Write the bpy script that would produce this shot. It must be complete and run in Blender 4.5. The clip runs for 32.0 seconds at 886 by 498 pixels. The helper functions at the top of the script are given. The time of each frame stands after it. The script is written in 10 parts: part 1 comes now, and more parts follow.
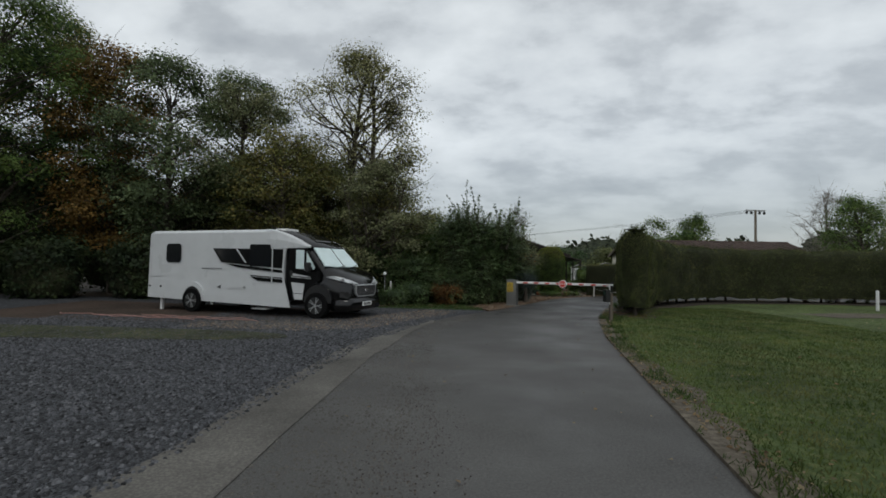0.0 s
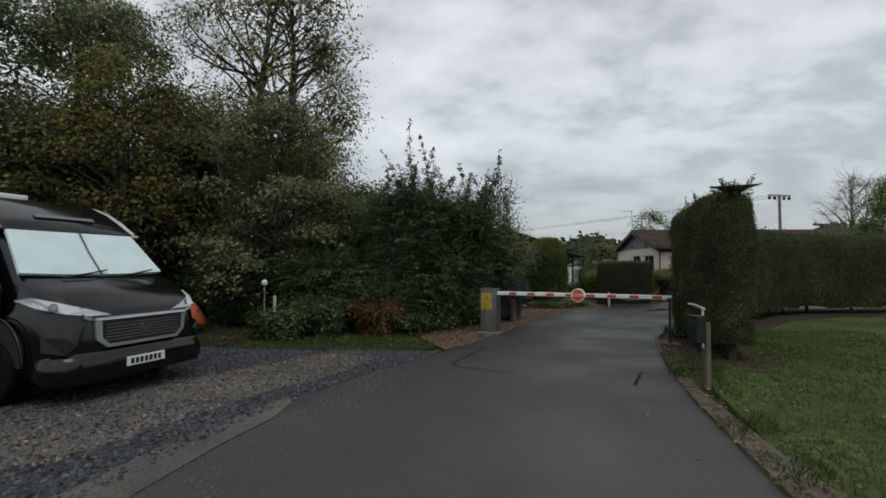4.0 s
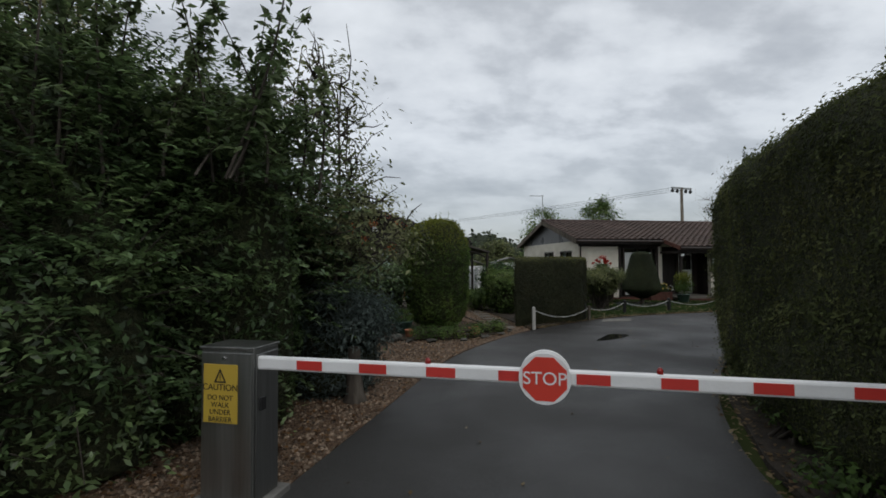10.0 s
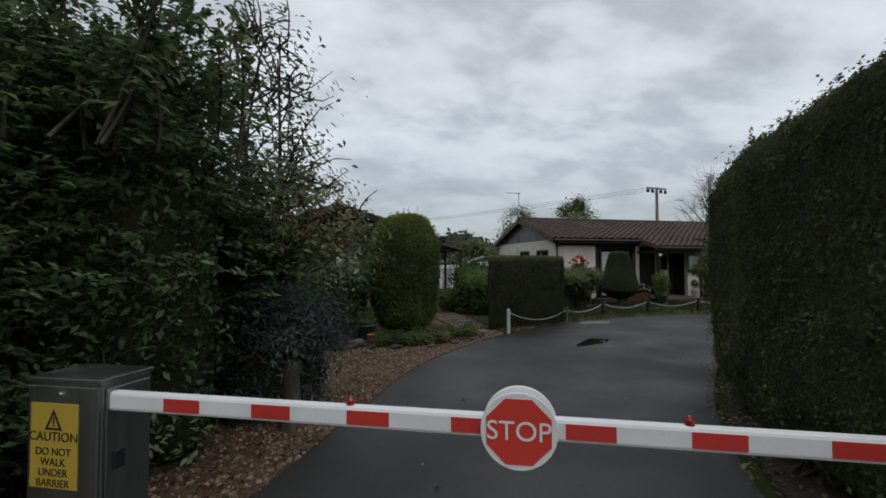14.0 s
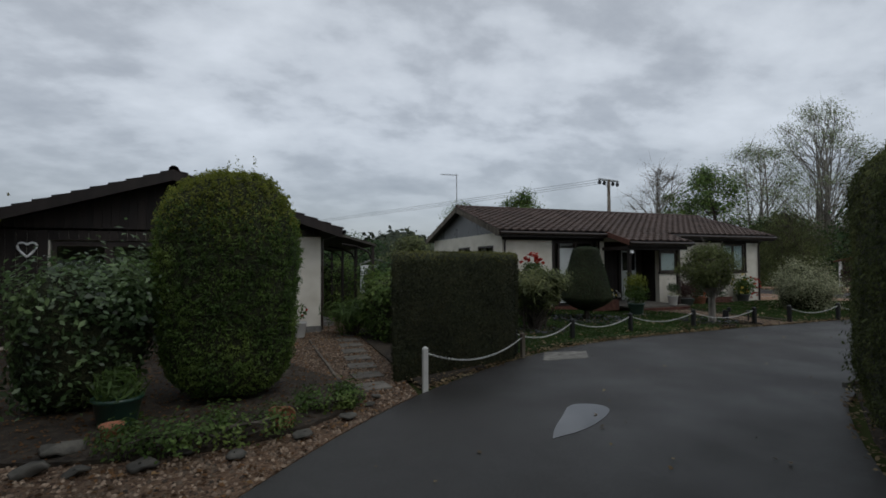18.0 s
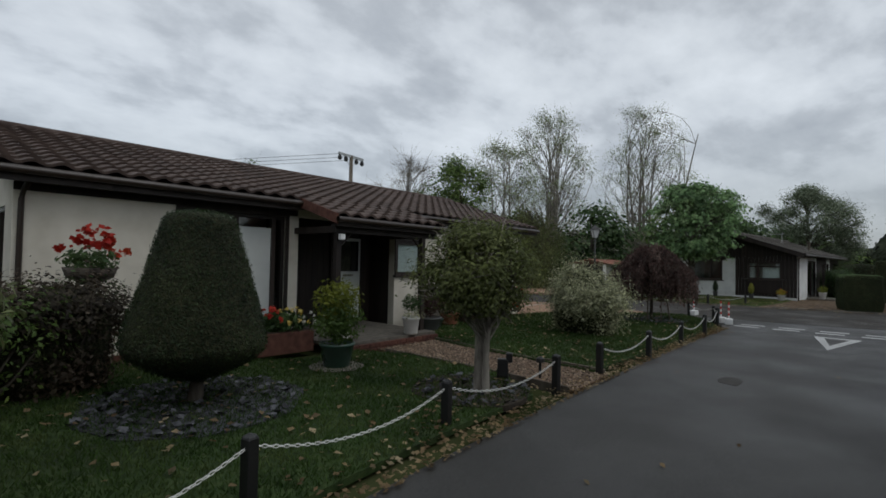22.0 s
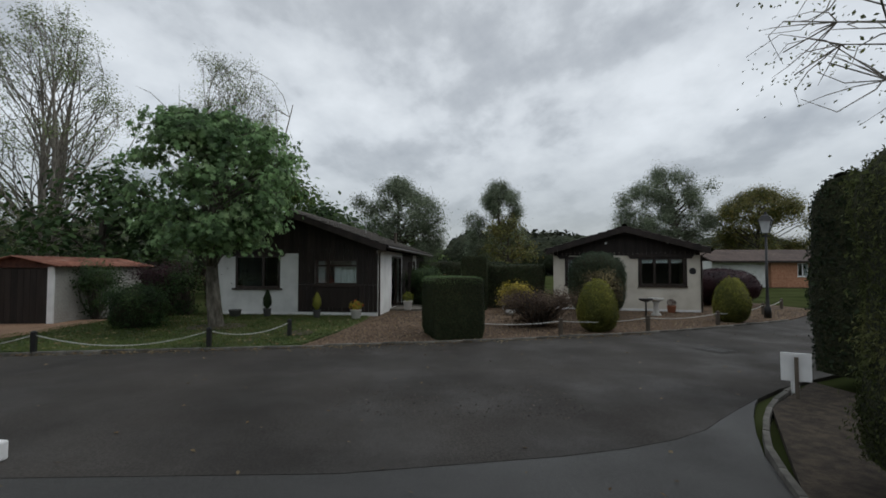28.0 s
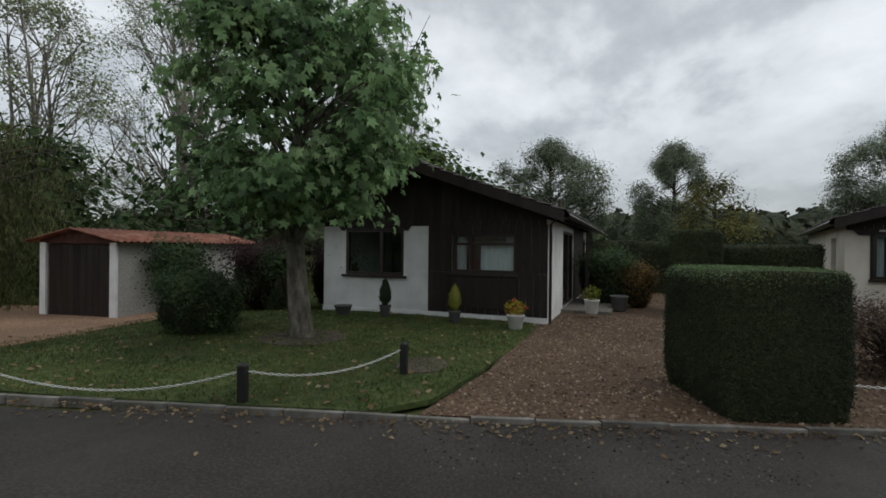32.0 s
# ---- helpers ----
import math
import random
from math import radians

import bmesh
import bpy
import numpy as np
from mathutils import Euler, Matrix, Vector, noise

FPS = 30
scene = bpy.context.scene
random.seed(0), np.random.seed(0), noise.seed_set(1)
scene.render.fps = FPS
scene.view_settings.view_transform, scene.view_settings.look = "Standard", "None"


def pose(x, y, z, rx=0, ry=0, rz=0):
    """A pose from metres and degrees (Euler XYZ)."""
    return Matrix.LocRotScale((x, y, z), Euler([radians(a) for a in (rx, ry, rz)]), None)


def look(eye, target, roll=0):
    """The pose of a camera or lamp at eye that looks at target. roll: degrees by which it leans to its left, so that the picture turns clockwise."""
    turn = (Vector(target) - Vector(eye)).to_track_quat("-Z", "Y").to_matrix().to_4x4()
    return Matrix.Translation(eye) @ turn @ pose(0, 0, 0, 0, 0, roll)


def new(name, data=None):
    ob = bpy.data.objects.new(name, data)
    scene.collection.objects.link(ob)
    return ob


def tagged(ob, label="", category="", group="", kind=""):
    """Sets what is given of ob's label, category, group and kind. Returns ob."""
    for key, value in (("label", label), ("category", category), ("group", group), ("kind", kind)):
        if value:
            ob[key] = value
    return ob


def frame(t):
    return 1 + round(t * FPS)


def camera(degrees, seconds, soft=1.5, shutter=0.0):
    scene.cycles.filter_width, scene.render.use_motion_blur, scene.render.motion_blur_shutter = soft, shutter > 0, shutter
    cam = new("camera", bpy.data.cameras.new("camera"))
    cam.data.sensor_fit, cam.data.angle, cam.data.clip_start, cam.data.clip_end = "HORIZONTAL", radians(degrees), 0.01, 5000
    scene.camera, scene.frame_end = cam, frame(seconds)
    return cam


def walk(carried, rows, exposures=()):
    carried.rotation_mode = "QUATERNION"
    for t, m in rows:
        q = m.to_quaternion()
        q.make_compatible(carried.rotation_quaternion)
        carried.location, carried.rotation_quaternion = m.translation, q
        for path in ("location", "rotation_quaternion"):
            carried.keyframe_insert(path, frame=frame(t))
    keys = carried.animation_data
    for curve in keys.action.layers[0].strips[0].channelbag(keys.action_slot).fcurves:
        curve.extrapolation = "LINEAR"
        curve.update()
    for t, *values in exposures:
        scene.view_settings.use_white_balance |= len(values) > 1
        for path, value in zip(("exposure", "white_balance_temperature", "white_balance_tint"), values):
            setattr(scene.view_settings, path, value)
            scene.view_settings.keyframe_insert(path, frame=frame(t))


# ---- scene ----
cam = camera(85.7, 32.0, soft=1.68)
PATH = [
    (0, (0.136, -0.021, 1.638), (0.12, 1.977, 1.707), 1.0),
    (0.5, (0.314, 0.923, 1.638), (0.289, 2.922, 1.703), 1.1),
    (1, (0.464, 1.947, 1.644), (0.433, 3.946, 1.705), 0.9),
    (1.5, (0.617, 2.94, 1.651), (0.582, 4.939, 1.71), 0.9),
    (2, (0.784, 4.041, 1.651), (0.754, 6.04, 1.71), 0.7),
    (2.5, (0.959, 5.204, 1.65), (0.943, 7.203, 1.711), 0.5),
    (3, (1.148, 6.372, 1.649), (1.15, 8.371, 1.715), 0.3),
    (3.5, (1.353, 7.407, 1.642), (1.373, 9.405, 1.713), 0.0),
    (5.5, (1.792, 10.652, 1.647), (1.909, 12.647, 1.721), 0.6),
    (6, (1.934, 11.519, 1.646), (2.078, 13.512, 1.72), 0.5),
    (6.5, (2.105, 12.282, 1.663), (2.275, 14.274, 1.734), 0.4),
    (7, (2.295, 13.026, 1.661), (2.501, 15.014, 1.731), 0.2),
    (7.5, (2.491, 13.683, 1.663), (2.733, 15.667, 1.734), 0.0),
    (8, (2.732, 14.376, 1.665), (3.018, 16.354, 1.735), -0.2),
    (8.5, (2.946, 14.962, 1.673), (3.281, 16.932, 1.743), -0.4),
    (9, (3.149, 15.65, 1.627), (3.54, 17.61, 1.703), -0.7),
    (9.5, (3.326, 16.079, 1.643), (3.765, 18.03, 1.714), -0.6),
    (10, (3.503, 16.398, 1.651), (3.982, 18.338, 1.72), -0.4),
    (10.5, (3.605, 16.595, 1.646), (4.118, 18.527, 1.715), -0.6),
    (11, (3.672, 16.773, 1.649), (4.214, 18.697, 1.716), -0.4),
    (11.5, (3.725, 16.865, 1.643), (4.283, 18.784, 1.712), -0.5),
    (12, (3.757, 16.971, 1.635), (4.327, 18.887, 1.705), -0.5),
    (12.5, (3.797, 17.022, 1.637), (4.365, 18.938, 1.707), -0.5),
    (13, (3.836, 17.07, 1.639), (4.4, 18.987, 1.709), -0.6),
    (13.5, (3.885, 17.183, 1.639), (4.451, 19.101, 1.708), -0.5),
    (14, (3.92, 17.254, 1.639), (4.493, 19.169, 1.704), -0.1),
    (14.5, (3.996, 17.332, 1.637), (4.581, 19.243, 1.703), -0.2),
    (16.5, (4.992, 19.22, 1.681), (5.68, 21.097, 1.744), -0.4),
    (17, (5.422, 20.108, 1.683), (6.144, 21.972, 1.746), -0.3),
    (17.5, (5.892, 20.948, 1.679), (6.644, 22.8, 1.741), -0.3),
    (18, (6.408, 21.833, 1.682), (7.198, 23.67, 1.742), -0.3),
    (18.5, (6.932, 22.675, 1.664), (7.767, 24.492, 1.722), -0.3),
    (19, (7.574, 23.509, 1.653), (8.465, 25.298, 1.707), -0.3),
    (19.5, (8.266, 24.284, 1.636), (9.233, 26.033, 1.688), -0.1),
    (20, (9.224, 25.111, 1.605), (10.303, 26.794, 1.657), -0.0),
    (20.5, (10.144, 25.823, 1.6), (11.354, 27.415, 1.649), -0.1),
    (21, (11.161, 26.477, 1.645), (12.503, 27.959, 1.686), 0.2),
    (21.5, (12.154, 27.068, 1.632), (13.61, 28.439, 1.677), 0.6),
    (22, (13.249, 27.558, 1.642), (14.812, 28.805, 1.694), 1.2),
    (22.5, (14.322, 27.897, 1.648), (15.974, 29.022, 1.712), 1.2),
    (23, (15.46, 28.098, 1.66), (17.203, 29.075, 1.732), 1.2),
    (23.5, (16.615, 28.217, 1.648), (18.437, 29.037, 1.727), 1.4),
    (24, (17.84, 28.201, 1.66), (19.736, 28.832, 1.743), 1.3),
    (24.5, (18.984, 28.112, 1.662), (20.931, 28.561, 1.749), 0.9),
    (25, (20.268, 27.971, 1.645), (22.249, 28.237, 1.733), 0.6),
    (25.5, (21.425, 27.808, 1.653), (23.419, 27.93, 1.735), 0.5),
    (26, (22.661, 27.56, 1.657), (24.659, 27.561, 1.735), 0.1),
    (26.5, (23.711, 27.433, 1.671), (25.707, 27.349, 1.748), 0.2),
    (28.5, (27.907, 27.346, 1.659), (29.902, 27.225, 1.737), 0.1),
    (29, (28.72, 27.299, 1.673), (30.716, 27.206, 1.746), 0.1),
    (29.5, (29.462, 27.315, 1.656), (31.46, 27.257, 1.723), 0.1),
    (30, (30.198, 27.363, 1.652), (32.197, 27.352, 1.707), 0.1),
    (30.5, (30.831, 27.52, 1.645), (32.83, 27.564, 1.689), 0.2),
    (31, (31.497, 27.713, 1.634), (33.492, 27.851, 1.662), 0.4),
    (31.5, (32.124, 27.995, 1.627), (34.107, 28.255, 1.638), 0.5),
    (32, (32.756, 28.516, 1.622), (34.706, 28.961, 1.618), 0.6),
]
walk(cam, [(t, look(eye, target, roll)) for t, eye, target, roll in PATH],
     [(0, 0.0, 6500, 6.5), (6, 0.05, 6550, 8), (10, 0.05, 6450, 9), (14, 0.0, 6350, 9), (16, -0.12, 6230, 9), (18, -0.2, 6200, 9), (20, -0.1, 6230, 9), (22, -0.04, 6320, 8), (25, 0.0, 6380, 8), (30, 0.02, 6420, 8), (32, 0.14, 6500, 8)])

# ---- light: an overcast sky, with a weak wide sun behind the cloud ----
def sky_world():
    world = bpy.data.worlds.new("overcast_sky")
    scene.world = world
    world.use_nodes = True
    nt = world.node_tree
    nt.nodes.clear()
    N = lambda kind: nt.nodes.new(kind)
    out, bg = N("ShaderNodeOutputWorld"), N("ShaderNodeBackground")
    sky = N("ShaderNodeTexSky")
    sky.sky_type, sky.sun_disc = "NISHITA", False
    sky.sun_elevation, sky.sun_rotation = radians(38), radians(200)
    co, sep, comb = N("ShaderNodeTexCoord"), N("ShaderNodeSeparateXYZ"), N("ShaderNodeCombineXYZ")
    nt.links.new(co.outputs["Generated"], sep.inputs[0])
    up = N("ShaderNodeMath"); up.operation = "MAXIMUM"; up.inputs[1].default_value = 0.0
    nt.links.new(sep.outputs["Z"], up.inputs[0])
    lift = N("ShaderNodeMath"); lift.operation = "ADD"; lift.inputs[1].default_value = 0.30
    nt.links.new(up.outputs[0], lift.inputs[0])
    for axis in "XY":
        d = N("ShaderNodeMath"); d.operation = "DIVIDE"
        nt.links.new(sep.outputs[axis], d.inputs[0]); nt.links.new(lift.outputs[0], d.inputs[1])
        nt.links.new(d.outputs[0], comb.inputs[axis])
    stretch = N("ShaderNodeMapping")
    stretch.inputs["Rotation"].default_value = (0, 0, radians(25))
    stretch.inputs["Scale"].default_value = (1.0, 1.25, 1.0)
    nt.links.new(comb.outputs[0], stretch.inputs[0])
    big, small = N("ShaderNodeTexNoise"), N("ShaderNodeTexNoise")
    big.inputs["Scale"].default_value, big.inputs["Detail"].default_value, big.inputs["Roughness"].default_value = 1.75, 6, 0.46
    big.inputs["Distortion"].default_value = 0.35
    small.inputs["Scale"].default_value, small.inputs["Detail"].default_value, small.inputs["Roughness"].default_value = 5.6, 6, 0.55
    nt.links.new(stretch.outputs[0], big.inputs["Vector"]); nt.links.new(stretch.outputs[0], small.inputs["Vector"])
    mix = N("ShaderNodeMath"); mix.operation = "MULTIPLY_ADD"; mix.inputs[1].default_value = 0.48
    nt.links.new(small.outputs["Fac"], mix.inputs[0]); nt.links.new(big.outputs["Fac"], mix.inputs[2])
    ramp = N("ShaderNodeValToRGB")
    els = ramp.color_ramp.elements
    els[0].position, els[0].color = 0.50, (0.255, 0.267, 0.287, 1)
    els[1].position, els[1].color = 0.95, (0.52, 0.535, 0.555, 1)
    e = els.new(0.66); e.color = (0.335, 0.348, 0.366, 1)
    e = els.new(0.76); e.color = (0.43, 0.445, 0.465, 1)
    e = els.new(0.85); e.color = (0.475, 0.49, 0.508, 1)
    nt.links.new(mix.outputs[0], ramp.inputs[0])
    # the cloud base turns even and greyer towards the horizon
    low = N("ShaderNodeMapRange")
    low.inputs["From Min"].default_value, low.inputs["From Max"].default_value = 0.0, 0.26
    nt.links.new(up.outputs[0], low.inputs["Value"])
    haze = N("ShaderNodeMix"); haze.data_type = "RGBA"
    haze.inputs[6].default_value = (0.222, 0.232, 0.246, 1)
    nt.links.new(low.outputs[0], haze.inputs[0]); nt.links.new(ramp.outputs[0], haze.inputs[7])
    # a little clear-sky light through the deck
    thin = N("ShaderNodeMix"); thin.data_type = "RGBA"; thin.blend_type = "ADD"
    thin.inputs[0].default_value = 0.012
    nt.links.new(haze.outputs[2], thin.inputs[6]); nt.links.new(sky.outputs[0], thin.inputs[7])
    # an overcast sky is brightest overhead
    high = N("ShaderNodeMapRange")
    high.inputs["From Min"].default_value, high.inputs["From Max"].default_value = 0.5, 1.0
    high.inputs["To Min"].default_value, high.inputs["To Max"].default_value = 1.0, 1.2
    nt.links.new(up.outputs[0], high.inputs["Value"])
    dome = N("ShaderNodeVectorMath"); dome.operation = "SCALE"
    nt.links.new(thin.outputs[2], dome.inputs[0]); nt.links.new(high.outputs[0], dome.inputs["Scale"])
    nt.links.new(dome.outputs[0], bg.inputs[0])
    bg.inputs[1].default_value = 1.4
    nt.links.new(bg.outputs[0], out.inputs[0])


sky_world()
sun_data = bpy.data.lights.new("sun", "SUN")
sun_data.energy, sun_data.angle, sun_data.color = 0.5, radians(25), (1.0, 0.97, 0.93)
new("sun", sun_data).matrix_world = look((20, -20, 40), (10, 10, 0))

# ---- helpers of this scene ----
def rng_of(seed):
    return np.random.default_rng(seed)


def thing(name, label, category, loc=(0, 0, 0), rz=0.0, group="", kind=""):
    ob = new(name)
    ob.empty_display_size = 0.2
    ob.matrix_basis = pose(*loc, 0, 0, rz)
    return tagged(ob, label, category, group, kind)


def link_mesh(name, me, material, parent=None, label="", smooth=False):
    ob = new(name, me)
    for m in (material if isinstance(material, (list, tuple)) else [material]):
        me.materials.append(m)
    if smooth:
        me.polygons.foreach_set("use_smooth", [True] * len(me.polygons))
    if parent is not None:
        ob.parent = parent
    return tagged(ob, label)


def part(name, bm, material, parent, label="", smooth=False):
    """Links a bmesh as one mesh under a thing or a part."""
    me = bpy.data.meshes.new(name)
    bm.to_mesh(me)
    bm.free()
    return link_mesh(name, me, material, parent, label, smooth)


def single(name, bm, material, label, category, group="", kind="", smooth=False):
    ob = part(name, bm, material, None, label, smooth)
    return tagged(ob, "", category, group, kind)


def cube(bm, x0, x1, y0, y1, z0, z1, bevel=0.0):
    """A box by its bounds, added to bm."""
    vs = [bm.verts.new((x, y, z)) for x in (x0, x1) for y in (y0, y1) for z in (z0, z1)]
    fs = [bm.faces.new([vs[i] for i in q]) for q in ((0, 1, 3, 2), (4, 6, 7, 5), (0, 4, 5, 1), (2, 3, 7, 6), (0, 2, 6, 4), (1, 5, 7, 3))]
    if bevel:
        edges = list({e for f in fs for e in f.edges})
        bmesh.ops.bevel(bm, geom=edges, offset=bevel, segments=2, affect="EDGES", profile=0.5)
    return bm


def B(x0, x1, y0, y1, z0, z1, bevel=0.0):
    return cube(bmesh.new(), x0, x1, y0, y1, z0, z1, bevel)


def prism(bm, pts, z0, z1):
    """An upright prism over a plan polygon."""
    lo = [bm.verts.new((x, y, z0)) for x, y in pts]
    hi = [bm.verts.new((x, y, z1)) for x, y in pts]
    bm.faces.new(list(reversed(lo)))
    bm.faces.new(hi)
    n = len(pts)
    for i in range(n):
        bm.faces.new([lo[i], lo[(i + 1) % n], hi[(i + 1) % n], hi[i]])
    bmesh.ops.recalc_face_normals(bm, faces=bm.faces)
    return bm


def extrude_xz(pts, y0, y1, bevel=0.0):
    """A slab with the outline pts (x, z), from y0 to y1."""
    bm = bmesh.new()
    a = [bm.verts.new((x, y0, z)) for x, z in pts]
    b = [bm.verts.new((x, y1, z)) for x, z in pts]
    bm.faces.new(a)
    bm.faces.new(list(reversed(b)))
    n = len(pts)
    for i in range(n):
        bm.faces.new([a[i], b[i], b[(i + 1) % n], a[(i + 1) % n]])
    bmesh.ops.recalc_face_normals(bm, faces=bm.faces)
    if bevel:
        bmesh.ops.bevel(bm, geom=list(bm.edges), offset=bevel, segments=2, affect="EDGES", profile=0.5)
    return bm


def slab(pts, depth):
    """A thin solid from a ring of points in space, thickened along a vector."""
    bm = bmesh.new()
    a = [bm.verts.new(p) for p in pts]
    b = [bm.verts.new((p[0] + depth[0], p[1] + depth[1], p[2] + depth[2])) for p in pts]
    bm.faces.new(a); bm.faces.new(list(reversed(b)))
    for k in range(len(a)):
        bm.faces.new([a[k], b[k], b[(k + 1) % len(a)], a[(k + 1) % len(a)]])
    bmesh.ops.recalc_face_normals(bm, faces=bm.faces)
    return bm


def turned(profile, sides=24, bm=None, at=(0, 0, 0)):
    """A body of revolution round z: profile of (radius, z) from bottom to top."""
    bm = bm or bmesh.new()
    rings = []
    for r, z in profile:
        rings.append([bm.verts.new((at[0] + r * math.cos(2 * math.pi * k / sides), at[1] + r * math.sin(2 * math.pi * k / sides), at[2] + z)) for k in range(sides)])
    for a, b in zip(rings, rings[1:]):
        for k in range(sides):
            bm.faces.new([a[k], a[(k + 1) % sides], b[(k + 1) % sides], b[k]])
    bm.faces.new(list(reversed(rings[0])))
    bm.faces.new(rings[-1])
    return bm


def tube_np(pts, radii, sides=6):
    """Vertices and quads of a tube along pts."""
    pts = np.asarray(pts, float)
    radii = np.broadcast_to(np.asarray(radii, float), (len(pts),))
    t = np.gradient(pts, axis=0)
    t /= np.linalg.norm(t, axis=1, keepdims=True) + 1e-9
    ref = np.where(np.abs(t[:, 2:3]) > 0.9, [[1.0, 0, 0]], [[0, 0, 1.0]])
    u = np.cross(t, ref)
    u /= np.linalg.norm(u, axis=1, keepdims=True) + 1e-9
    v = np.cross(t, u)
    a = np.linspace(0, 2 * np.pi, sides, endpoint=False)
    ring = pts[:, None] + radii[:, None, None] * (np.cos(a)[None, :, None] * u[:, None] + np.sin(a)[None, :, None] * v[:, None])
    n = len(pts)
    i = np.arange(n - 1)[:, None] * sides
    k = np.arange(sides)[None]
    k2 = (k + 1) % sides
    quads = np.stack([i + k, i + k2, i + sides + k2, i + sides + k], -1).reshape(-1, 4)
    return ring.reshape(-1, 3), quads


def join_np(pieces):
    vs, qs, n = [], [], 0
    for v, q in pieces:
        vs.append(v)
        qs.append(q + n)
        n += len(v)
    return np.concatenate(vs), np.concatenate(qs)


def mesh_np(name, verts, quads, material, parent=None, label="", smooth=False, index=None):
    """Links a mesh of quads given as arrays; index: a material slot for each quad."""
    me = bpy.data.meshes.new(name)
    me.vertices.add(len(verts))
    me.vertices.foreach_set("co", np.ascontiguousarray(verts, np.float32).ravel())
    me.loops.add(quads.size)
    me.loops.foreach_set("vertex_index", np.ascontiguousarray(quads, np.int32).ravel())
    me.polygons.add(len(quads))
    me.polygons.foreach_set("loop_start", np.arange(0, quads.size, 4, dtype=np.int32))
    if index is not None:
        me.polygons.foreach_set("material_index", np.asarray(index, np.int32))
    me.update(calc_edges=True)
    return link_mesh(name, me, material, parent, label, smooth)


def unit(v):
    return v / (np.linalg.norm(v, axis=-1, keepdims=True) + 1e-9)


def leaf_np(rng, at, size, normals=None, tilt=0.7, aspect=0.5, droop=0.0):
    """Leaves as folded lozenges, one quad each, at the points; normals lead their faces."""
    n = len(at)
    face = unit(rng.normal(size=(n, 3)))
    if normals is not None:
        face = unit(normals + tilt * face)
    way = unit(np.cross(face, rng.normal(size=(n, 3))))
    if droop:
        way = unit(way + np.array([0, 0, -droop]))
        face = unit(np.cross(way, rng.normal(size=(n, 3))))
    side = np.cross(face, way)
    s = size * rng.uniform(0.6, 1.3, (n, 1))
    base, tip = at - way * s * 0.5, at + way * s * 0.5
    belly = at + face * s * 0.10
    a, b = belly + side * s * aspect * 0.5, belly - side * s * aspect * 0.5
    verts = np.stack([base, a, tip, b], 1).reshape(-1, 3)
    return verts, np.arange(4 * n).reshape(n, 4)


def palm_np(rng, at, size, normals, tilt=0.55):
    """Broad five-lobed leaves: lobes fanned round one base point, tips hanging a little."""
    n = len(at)
    face = unit(normals + tilt * unit(rng.normal(size=(n, 3))))
    way = unit(np.cross(face, rng.normal(size=(n, 3))) + np.array([0, 0, -0.8]))
    face = unit(np.cross(np.cross(way, face), way))
    side = np.cross(face, way)
    s = size * rng.uniform(0.6, 1.3, (n, 1))
    pts, quads = [at], []
    for ang, long in ((0.0, 0.72), (0.75, 0.62), (-0.75, 0.62), (1.7, 0.42), (-1.7, 0.42)):
        d = way * math.cos(ang) + side * math.sin(ang)
        e = np.cross(face, d)
        k = len(pts)
        pts += [at + (d * 0.5 + e * 0.25) * s * long, at + (d * 1.1 - face * 0.2) * s * long, at + (d * 0.5 - e * 0.25) * s * long]
        quads.append((0, k, k + 1, k + 2))
    m = len(pts)
    v = np.stack(pts, 1).reshape(-1, 3)
    q = np.concatenate([np.arange(n)[:, None] * m + np.array(x)[None] for x in quads])
    return v, q


def curve_between(p, q, rng, bend=0.15, n=5, lift=0.0):
    p, q = np.asarray(p, float), np.asarray(q, float)
    s = np.linspace(0, 1, n)[:, None]
    far = np.linalg.norm(q - p)
    mid = rng.normal(size=3) * bend * far + np.array([0, 0, lift * far])
    return p + (q - p) * s + mid * (4 * s * (1 - s))


def tree(name, label, category, loc, height, crown, bark, leaf, seed, trunk_r=0.2, clumps=40, per=220, leaf_size=0.22, clump_r=0.9,
         fork=0.35, shape="round", droop=0.0, twigs=4, aspect=0.6, group="", stems=1, lean=0.0, steep=0.45, palmate=False, layer=0.38, sag=0.15):
    """A tree: tapered trunk with limbs, and a crown of leaf clumps at the limbs' ends.
    crown: (radius, lowest z, highest z)."""
    rng = rng_of(seed)
    ob = thing(name, label, category, loc, rng.uniform(0, 360), group)
    radius, z0, z1 = crown
    wood, leaf_at, facing = [], [], []
    tops = []
    for s in range(stems):
        off = np.array([rng.normal(), rng.normal(), 0]) * 0.11 * radius * (stems > 1)
        top = np.array([rng.normal() * lean + off[0] * 2.2, rng.normal() * lean + off[1] * 2.2, z0 + (z1 - z0) * 0.8])
        path = curve_between(off + [0, 0, -0.1], top, rng, 0.03, 8)
        wood.append(tube_np(path, np.linspace(trunk_r * (1.25 if stems == 1 else 0.8), trunk_r * 0.15, 8), 9))
        tops.append(path)
    for k in range(clumps):
        a = rng.uniform(0, 2 * np.pi)
        h = rng.uniform(0, 1)
        if shape == "round":
            prof = math.sqrt(max(0.05, 1 - (2 * h - 0.9) ** 2))
        elif shape == "tall":
            prof = 0.35 + 0.65 * math.sin(math.pi * min(1, h * 0.9 + 0.12))
        elif shape == "cone":
            prof = max(0.08, 1 - h)
        else:
            prof = 1.0
        r = radius * prof * math.sqrt(rng.uniform(0.25, 1.0)) * (1 + 0.14 * math.sin(3 * a + seed) + 0.12 * math.sin(5 * a + 4 * h + 2 * seed))
